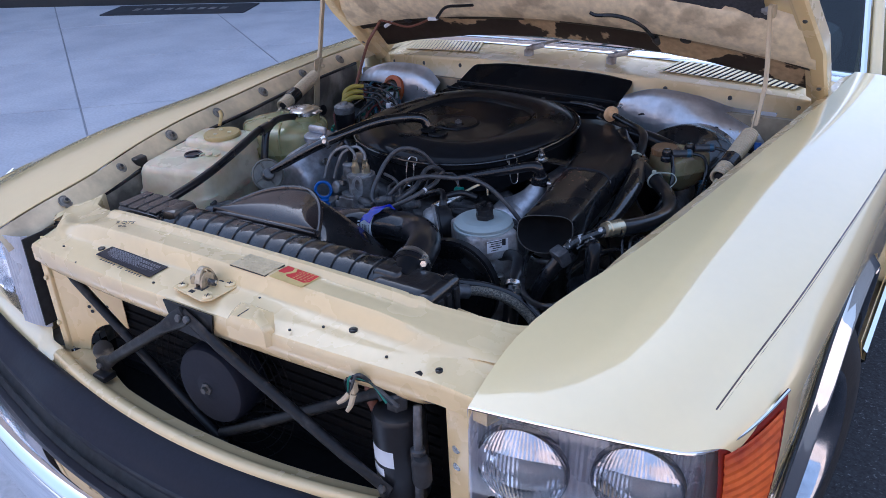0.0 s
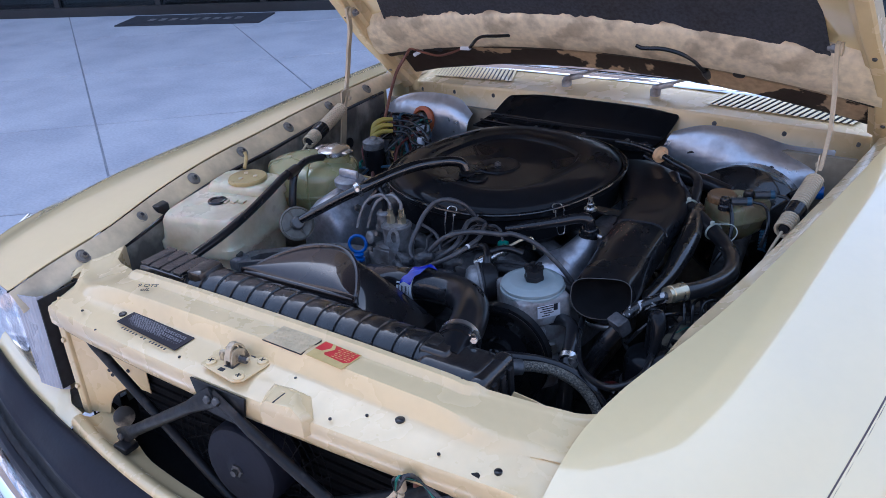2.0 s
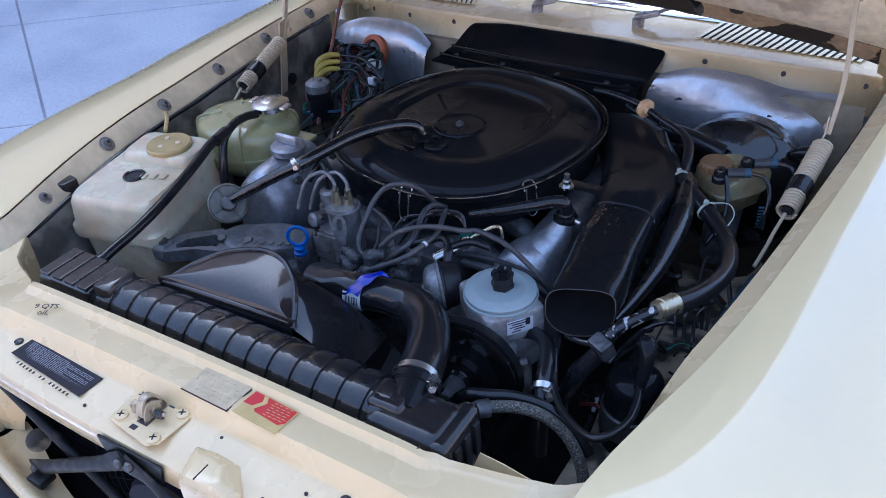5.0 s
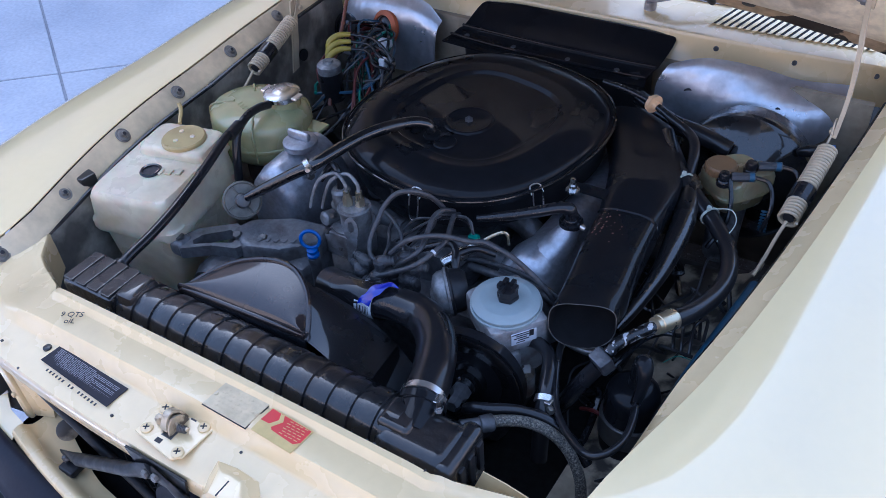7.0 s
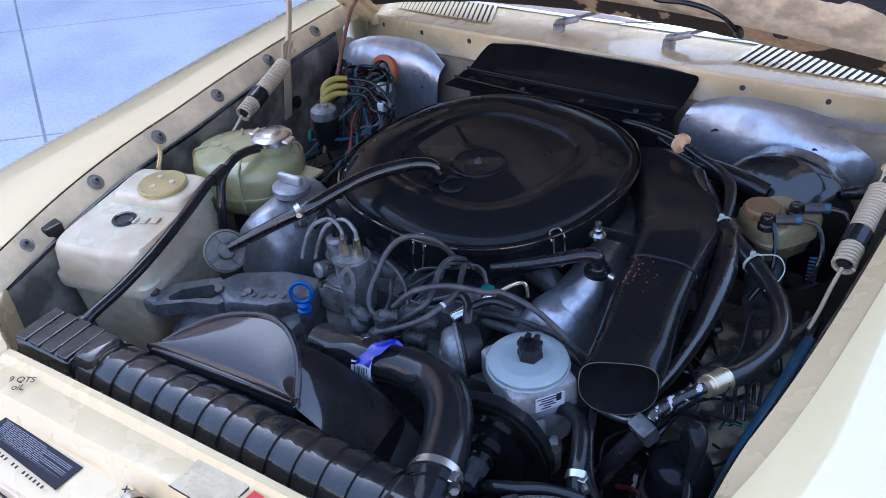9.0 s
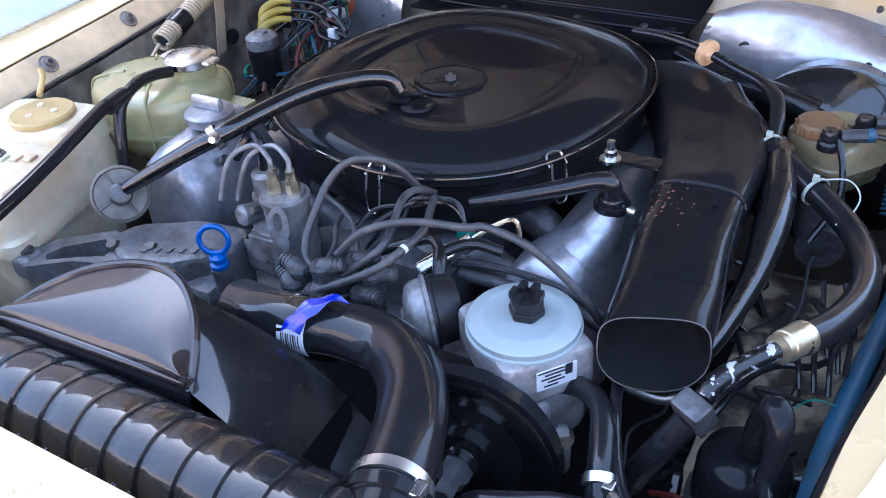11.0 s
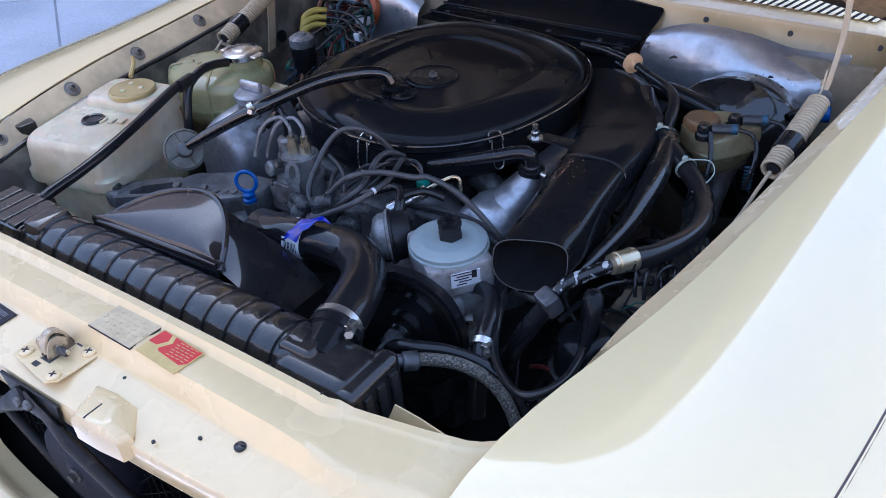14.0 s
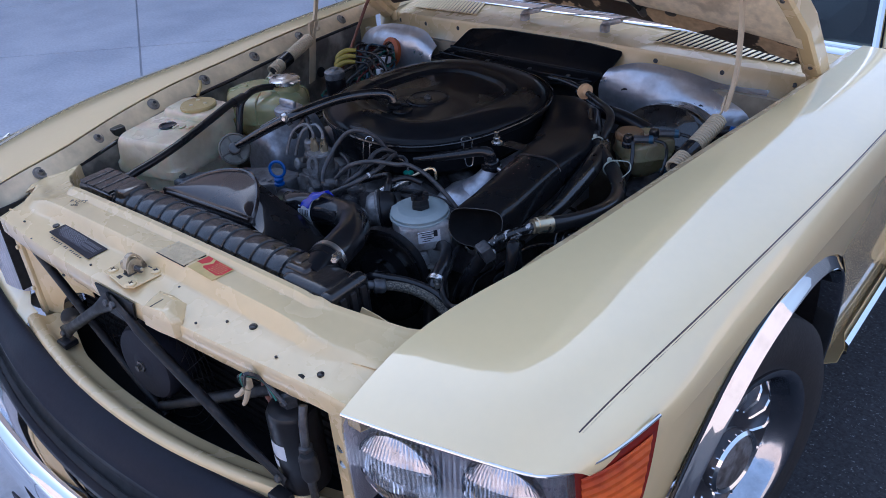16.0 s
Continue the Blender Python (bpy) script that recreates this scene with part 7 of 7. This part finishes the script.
put(br, "blue_sleeve", coil((.528, .90, .77), (.53, .885, .735), .006, .0018, 7), M_BLUEPIPE, "small blue coiled sleeve")

# ---- front corner on the driver's side ----
fh = thing("cooler_hose", "dusty braided oil cooler hose", "hose", (.38, .31, .70))
put(fh, "braid", tube([(.335, .288, .768), (.352, .305, .764), (.378, .326, .752), (.408, .338, .734), (.436, .336, .712), (.458, .325, .68), (.468, .31, .64)], .0080, 14, 7), M_BRAID, "grey braided cover")
put(fh, "hose_end", cat(lathe([(.0105, 0), (.012, .002), (.012, .018), (.009, .02)], 18, along((.33, .280, .770), (.352, .305, .764))), tube([(.31, .262, .775), (.333, .286, .769)], .008, 12)), M_ALU_DARK)
solo("coolant_hose", tube([(.285, .30, .745), (.305, .300, .768), (.33, .312, .768), (.36, .335, .757), (.395, .350, .742), (.43, .352, .72), (.46, .345, .69)], [.0075, .008, .008, .0075, .0075, .0075, .0075], 12, 7), M_RUBBER, "black rubber hose beside the radiator", "hose")
solo("starter_cable", tube([(.342, .53, .745), (.350, .495, .750), (.362, .452, .756), (.377, .412, .750), (.398, .372, .744), (.432, .335, .752), (.470, .308, .766), (.494, .318, .772), (.505, .348, .772), (.503, .380, .770), (.496, .408, .765), (.492, .421, .762)], .0055, 10, 6), M_RUBBER, "thin black cable looping beside the pump", "cable")
cyl = thing("ignition_coil", "black cylinder with a glossy rubber boot", "coil", (.45, .49, .58))
put(cyl, "cylinder", lathe([(.038, -.13), (.040, -.12), (.040, -.02), (.036, -.008), (.024, .0), (0, .002)], 30, along((.474, .470, .735), (.478, .474, .85))), M_BLACK)
put(cyl, "collar", lathe([(.042, -.10), (.044, -.098), (.044, -.06), (.042, -.058)], 30, along((.474, .470, .735), (.478, .474, .85))), M_GREY)
put(cyl, "boot", tube([(.492, .420, .758), (.495, .428, .782), (.494, .438, .806), (.489, .447, .812), (.484, .455, .800), (.480, .462, .775), (.478, .466, .745)], [.0072, .0085, .0110, .0120, .0120, .0125, .013], 16, 7), M_BLACK, "glossy black rubber boot")
solo("wing_pipe", tube([(.558, .76, .725), (.550, .68, .728), (.538, .58, .730), (.530, .50, .730), (.526, .40, .730), (.520, .30, .71)], .010, 12, 6), M_BLUEPIPE, "dull blue hose along the inner wing", "hose")
solo("under_pipe", tube([(.328, .52, .742), (.345, .502, .737), (.37, .496, .735), (.395, .492, .741), (.412, .494, .752)], .006, 10, 7), M_STEEL, "bright bent steel pipe under the snorkel", "pipe")
jw = thing("wire_jumble", "loose dark wires beside the inner wing", "wires", (.45, .6, .55))
for i in range(20):
    r = random.Random(90 + i)
    x0, y0 = r.uniform(.38, .52), r.uniform(.34, .86)
    pts = [(x0, y0, r.uniform(.56, .66))]
    for k in range(4):
        pts.append((min(.53, max(.36, pts[-1][0] + r.uniform(-.06, .06))), pts[-1][1] + r.uniform(-.03, .08), min(.70, max(.57, pts[-1][2] + r.uniform(-.03, .045)))))
    put(jw, "wire", tube(pts, r.choice((.002, .003, .004, .006)), 6, 5), (M_RUBBER, M_DEEP, M_CABLE, M_RUBBER, M_SATIN, M_SATIN, M_RUBBER, M_CABLE, M_RUBBER)[i % 9])
put(jw, "wire", tube([(.40, .455, .655), (.425, .450, .668), (.455, .448, .66)], .003, 8, 5), M_REDWIRE, "red wire")
put(jw, "wire", tube([(.495, .52, .745), (.51, .535, .752), (.53, .54, .748)], .0007, 6, 5), M_GREEN, "thin green wire")
put(jw, "wire", tube([(.432, .47, .735), (.44, .50, .742), (.455, .54, .75), (.475, .57, .748), (.50, .575, .752), (.515, .60, .745)], .0035, 8, 6), M_RUBBER)
for k_ in range(3):
    put(jw, "wire", tube([(.497 + .012 * k_, .555, .742), (.487 + .014 * k_, .585, .768), (.502 + .012 * k_, .612, .764), (.518 + .006 * k_, .59, .74)], .0026, 8, 6), M_RUBBER)
solo("sheathed_cable", cat(tube([(.155, .55, .765), (.21, .548, .768), (.27, .55, .765), (.32, .545, .75)], .007, 10, 5), tube([(.12, .55, .77), (.19, .56, .778), (.26, .565, .77), (.31, .56, .755)], .004, 8, 5)), M_CABLE, "sheathed cables behind the pump", "cables")
solo("air_baffle", sheet([[(.378, .208, .790), (.41, .208, .787), (.455, .208, .777)], [(.366, .196, .752), (.41, .200, .752), (.455, .206, .752)]], .002), M_CREAM_OLD, "small cream sheet metal baffle", "baffle")

# ---- things on the slam panel ----
lt = thing("hood_latch", "worn metal hood latch on a riveted plate", "latch", (.0, .055, .795))
put(lt, "plate", prism([(-.046, .030), (.030, .020), (.042, .030), (.046, .082), (.036, .090), (-.038, .088), (-.048, .078)], .7965, .800, .0015), M_CREAM_OLD, "chipped cream mounting plate")
lt.location.z += .004
for x, y in ((-.033, .040), (.032, .032), (-.034, .076), (.034, .078)):
    put(lt, "plate_screw", lathe([(.0085, .800), (.0085, .8025), (.006, .804), (0, .804)], 18, Matrix.Translation((x, y, 0))), M_CREAM_OLD, "painted cross head screw")
    for k_ in (0, 1):
        put(lt, "screw_slot", box((0, 0, .8042), (.009 if k_ else .0018, .0018 if k_ else .009, .0006), 0, Matrix.Translation((x, y, 0)) @ pose(0, 0, 0, 0, 0, 30)), M_INK)
cheek = [(.044, .0), (.080, .0), (.075, .012), (.070, .019), (.063, .0245), (.056, .025), (.050, .020), (.046, .012)]
for x in (-.0100, .0030):
    put(lt, "latch_cheek", loft([[(x + dx, y, .7995 + z) for y, z in cheek] for dx in (0, .003)]), M_WORN, "worn steel cheek of the latch")
put(lt, "latch_hook", sheet([[(x, y, z) for y, z in spline([(.048, .808), (.051, .820), (.057, .8275), (.064, .827), (.071, .820), (.075, .810), (.078, .8005)], 4)] for x in (-.0070, -.0062, .0020, .0028)], .0035), M_WORN, "worn curled latch hook")
put(lt, "latch_spring", coil((.0115, .056, .811), (.0225, .060, .809), .0045, .0011, 6, 6), M_GREY, "small coil spring")
put(lt, "latch_pin", cat(tube([(-.026, .058, .812), (.026, .060, .811)], .0028, 10), lathe([(.0055, .800), (.0055, .810), (.004, .813), (0, .813)], 14, Matrix.Translation((-.024, .056, 0)))), M_WORN)
put(lt, "plate_slot", box((.0, .050, .8004), (.018, .016, .001), .0003), M_GREY, "dull slot below the hook")
for x, y in ((-.005, .034), (.012, .083)):
    put(lt, "plate_slot", box((x, y, .8003), (.010, .007, .0008), .0002), M_INK, "dark slot in the plate")


bp = thing("data_plate", "black enamel data plate with fine silver print", "plate", (-.19, .07, .80))
put(bp, "plate", sheet([[(-.270, .052, .7978), (-.115, .040, .7978)], [(-.263, .083, .8012), (-.110, .076, .8012)]][::-1], .0010), M_BLACKPLATE)
rp_ = random.Random(3)
for i in range(13):
    u_ = (i + .9) / 14
    a = Vector((-.264, .054, .7986)).lerp(Vector((-.258, .081, .8018)), u_)
    b = Vector((-.122, .043, .7986)).lerp(Vector((-.118, .074, .8018)), u_)
    t_ = rp_.uniform(0, .04)
    while t_ < (.97 if i % 4 else .6):
        w_ = rp_.uniform(.04, .13)
        p, q = a.lerp(b, t_), a.lerp(b, min(.985, t_ + w_))
        put(bp, "print_bar", sheet([[tuple(p), tuple(q)], [tuple(p + Vector((0, .0009, .00016))), tuple(q + Vector((0, .0009, .00016)))]][::-1], .0003), M_PRINT, "fine silver print")
        t_ += w_ + .012
for i in range(16):
    if i in (6, 9):
        continue
    x = -.245 + i * .0075
    put(bp, "stamped_bar", box((x, .0440 - (x + .245) * .078, .7982), (.0030, .0045, .0006), .0002), M_INK, "stamped characters worn to bars")
tp = thing("paint_plate", "tarnished tin plate with embossed lines", "plate", (.065, .115, .83))
put(tp, "gasket", prism([(.0228, .0928), (.1012, .0908), (.1042, .1372), (.0258, .1392)], .8290, .8300, .0003), M_INK, "black seal round the plate")
put(tp, "plate", prism([(.024, .094), (.100, .092), (.103, .136), (.027, .138)], .8302, .8316, .0004), M_PLATE)
for x in (.029, .098):
    put(tp, "plate_rivet", screw_head((x, .115, .8316), (0, 0, 1), .003, .0015), M_PLATE)
for i in range(5):
    for k in range(5):
        put(tp, "embossed_bar", box((.040 + k * .0125 - (i % 2) * .002, .101 + i * .0070, .8319), (.008, .003, .0009), .0003), M_PLATE)
stk = thing("warning_sticker", "torn red and gold warning sticker", "sticker", (.145, .115, .83))
put(stk, "backing", prism([(.108, .094), (.176, .090), (.180, .130), (.110, .134)], .8302, .8312, 0), M_GOLD)
put(stk, "red_print", prism([(.109, .112), (.126, .112), (.132, .106), (.150, .104), (.170, .102), (.177, .108), (.1785, .1285), (.112, .1325)], .8313, .8316, 0), M_RED, "torn red print")
put(stk, "tear", prism([(.122, .110), (.128, .108), (.138, .122), (.133, .131), (.127, .131), (.131, .122)], .8317, .8319, 0), M_GOLD)
for i in range(6):
    for k_ in range(4):
        put(stk, "print_bar", box((.146 + k_ * .0078 + (i % 2) * .002, .1075 + i * .0040, .8318), (.0052, .0008, .0003), 0), M_GOLD)
txt = bpy.data.curves.new("note", "FONT")
txt.body, txt.size, txt.extrude = "9 QTS\n   oiL", .0135, .0002
tob = new("handwritten_note", txt)
me = bpy.data.meshes.new_from_object(tob)
bpy.data.objects.remove(tob)
me.materials.append(M_INK)
nt = new("handwritten_note", me)
nt.matrix_world = pose(-.281, .109, .8318, 0, 0, 26)
tagged(nt, "faded black handwritten oil note on the panel", "writing")
for x, y, z in ((.284, .074, .797), (-.282, .073, .797)):
    solo("rubber_plug", lathe([(.0066, -.003), (.0066, .0018), (.0052, .0028), (0, .0032)], 18, Matrix.Translation((x, y, z))), M_RUBBER, "black rubber plug in the cream panel", "plug", group="panel plugs")
solo("rubber_plug", lathe([(.0052, -.003), (.0052, .0015), (.004, .0022), (0, .0026)], 18, Matrix.Translation((.438, .062, .787))), M_RUBBER, "black rubber plug in the cream panel", "plug", group="panel plugs")
for x, y, z in ((-.36, .05, .794), (-.10, .035, .794), (.10, .075, .799), (.20, .032, .795), (.36, .05, .79), (.24, .06, .797), (-.46, .12, .79), (-.30, .03, .785)):
    solo("panel_hole", lathe([(.0022, -.001), (.0022, .0010), (0, .0011)], 14, Matrix.Translation((x, y, z + .0005))), M_INK, "small dark hole in the cream panel", "hole", group="panel holes")
hump_o = [(.078, .054), (.110, .058), (.150, .056), (.176, .024), (.170, .009), (.134, .005), (.098, .004), (.086, .026)]
hump_i = [(.098, .040), (.118, .043), (.140, .041), (.153, .022), (.150, .012), (.130, .008), (.110, .007), (.104, .024)]
solo("striker_bracket", loft([[(x, y, z) for x, y in o_] for o_, z in (([(x, min(y, .03)) for x, y in hump_o], .768), (hump_o, .792), ([tuple(Vector(p).lerp(Vector(q), .2)) for p, q in zip(hump_o, hump_i)], .799), (hump_i, .8085), ([tuple(Vector(p).lerp(Vector((.127, .025)), .3)) for p in hump_i], .8092))]), M_CREAM_OLD, "pressed cream bracket on the panel edge", "bracket", angle=30)

solo("bracket_slit", box((.122, .020, .8086), (.0022, .024, .002), .0005), M_INK, "dark slit worn into the pressed bracket", "slit")

# ---- inside the grille opening ----
ef = thing("cooling_fan", "black electric cooling fan before the condenser", "fan", (0, .03, .50))
mf = along((-.003, .085, .626), (.001, -.015, .630))
put(ef, "motor", lathe([(.0, 0), (.071, 0), (.073, .012), (.072, .050), (.067, .058), (.056, .061), (.028, .060), (.020, .064), (0, .064)], 44, mf), M_PAD)
put(ef, "hub_bolt", lathe([(.011, .063), (.011, .067), (.006, .068), (.006, .074), (0, .074)], 6, mf), M_GREY)
for i in range(5):
    put(ef, "guard_ring", tube([tuple(mf @ Vector(((.095 + i * .015) * math.cos(a), (.095 + i * .015) * math.sin(a), .03))) for a in [2 * math.pi * j / 40 for j in range(41)]], .0008, 6, 1), M_UNLIT)
for j in range(24):
    a = 2 * math.pi * j / 24
    put(ef, "guard_wire", tube([tuple(mf @ Vector((.08 * math.cos(a), .08 * math.sin(a), .035))), tuple(mf @ Vector((.155 * math.cos(a + .4), .155 * math.sin(a + .4), .025)))], .0008, 6), M_UNLIT)
cd = thing("condenser", "dark finned condenser behind the grille opening", "condenser", (0, .12, .45))
# core and tubes coloured almost black, as no light reaches them
put(cd, "fin_core", box((0, .135, .625), (.80, .02, .30), .002), M_UNLIT)
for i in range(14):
    put(cd, "cooling_tube", box((0, .123, .49 + i * .02), (.78, .006, .004), .001), M_UNLIT)
dr = thing("receiver_drier", "black receiver drier bottle with a white label", "bottle", (.378, .05, .55))
put(dr, "bottle", lathe([(.034, .555), (.039, .562), (.039, .700), (.035, .708), (.024, .712), (0, .712)], 36, Matrix.Translation((.372, .050, 0))), M_SATIN)
put(dr, "label_band", loft([[(.372 + .0396 * math.cos(a), .050 + .0396 * math.sin(a), z) for a in [radians(200 + 90 * j / 12) for j in range(13)]] for z in (.632, .660)], False, False), M_LABEL, "white label")
put(dr, "label_bar", loft([[(.372 + .0399 * math.cos(a), .050 + .0399 * math.sin(a), z) for a in [radians(215 + 50 * j / 12) for j in range(13)]] for z in (.612, .626)], False, False), M_LABEL)
put(dr, "fitting", cat(lathe([(.016, .712), (.016, .735), (.010, .74), (0, .74)], 6, Matrix.Translation((.372, .05, 0))), lathe([(.013, -.012), (.013, .012), (.009, .014)], 6, along((.425, .052, .752), (.46, .055, .752))), tube([(.378, .05, .742), (.40, .05, .752), (.45, .055, .752)], .009, 12, 5)), M_ALU_DARK)
put(dr, "inlet_pipe", cat(tube([(.412, .03, .56), (.418, .025, .62), (.420, .028, .70), (.414, .04, .735)], .0065, 10, 5), lathe([(.011, -.012), (.011, .012), (.008, .014)], 6, along((.419, .026, .66), (.420, .027, .70)))), M_ALU_DARK, "dark inlet pipe with a union")
put(dr, "valve", lathe([(.012, .62), (.014, .625), (.014, .66), (.010, .665)], 12, Matrix.Translation((.428, .02, 0))), M_DEEP, "black pressure switch")
pc = thing("wire_connector", "taped white wire connector on a brown pipe", "connector", (.318, .034, .60))
put(pc, "plug", cat(box((.318, .022, .742), (.012, .011, .018), .003, None), tube([(.314, .018, .734), (.305, .014, .722), (.297, .010, .716)], [.0045, .004, .003], 8, 4), tube([(.321, .018, .734), (.318, .013, .718), (.313, .010, .708)], [.0045, .004, .003], 8, 4)), M_BEIGE, "taped pale connector")
put(pc, "pipe", tube([(.335, .05, .60), (.334, .05, .68), (.328, .045, .72), (.33, .05, .76)], .008, 10, 5), M_COPPER, "rusty brown pipe")
for i in range(4):
    put(pc, "wire", tube([(.31, .02, .73), (.32 + i * .006, .01, .765 + i * .004), (.345, .03, .755), (.36 + i * .01, .03, .73)], .0028, 6, 5), (M_RUBBER, M_GREEN, M_RUBBER, M_CABLE)[i])
for c_, d_ in (((-.297, .024, .552), (.034, .030, .014)), ((.372, -.002, .566), (.036, .026, .012)), ((-.02, .030, .765), (.06, .02, .04))):
    solo("strut_bracket", box(c_, d_, .004), M_SATIN, "black strut bracket at the grille opening", "bracket", group="strut brackets")

# ---- wires along the hood's rear edge ----
hw = thing("hood_wire", "brown lamp wire with white plugs under the hood", "wire", (-.45, 1.31, .93))
put(hw, "wire", tube([(-.528, 1.236, .935), (-.514, 1.232, .953), (-.484, 1.242, .946), (-.444, 1.258, .935), (-.395, 1.246, .948), (-.349, 1.229, .967)], .0034, 8, 6), M_COPPER)
put(hw, "wire", tube([(-.315, 1.221, .976), (-.303, 1.213, .985), (-.275, 1.192, 1.006), (-.25, 1.183, 1.017), (-.213, 1.179, 1.021), (-.172, 1.176, 1.026)], .0040, 8, 6), M_RUBBER)
for c_, r_ in (((-.499, 1.247, .941), 60), ((-.330, 1.224, .972), 5)):
    put(hw, "plug", box((0, 0, 0), (.030, .012, .010), .003, Matrix.Translation(c_) @ pose(0, 0, 0, 0, -r_ * .5, r_ * .3)), M_LABEL, "white plastic plug")
hv_ = thing("hood_hose", "dark washer hose under the hood edge", "hose", (.2, 1.30, .93))
put(hv_, "hose_body", tube([(.150, 1.176, 1.028), (.166, 1.178, 1.022), (.208, 1.174, 1.025), (.245, 1.180, 1.018), (.273, 1.198, 1.0), (.285, 1.220, .978), (.292, 1.236, .963)], .0046, 8, 6), M_RUBBER)
put(hv_, "nozzle", lathe([(.008, -.012), (.009, .0), (.006, .012), (0, .013)], 14, along((.293, 1.240, .960), (.297, 1.252, .945))), M_GREY, "grey washer nozzle")
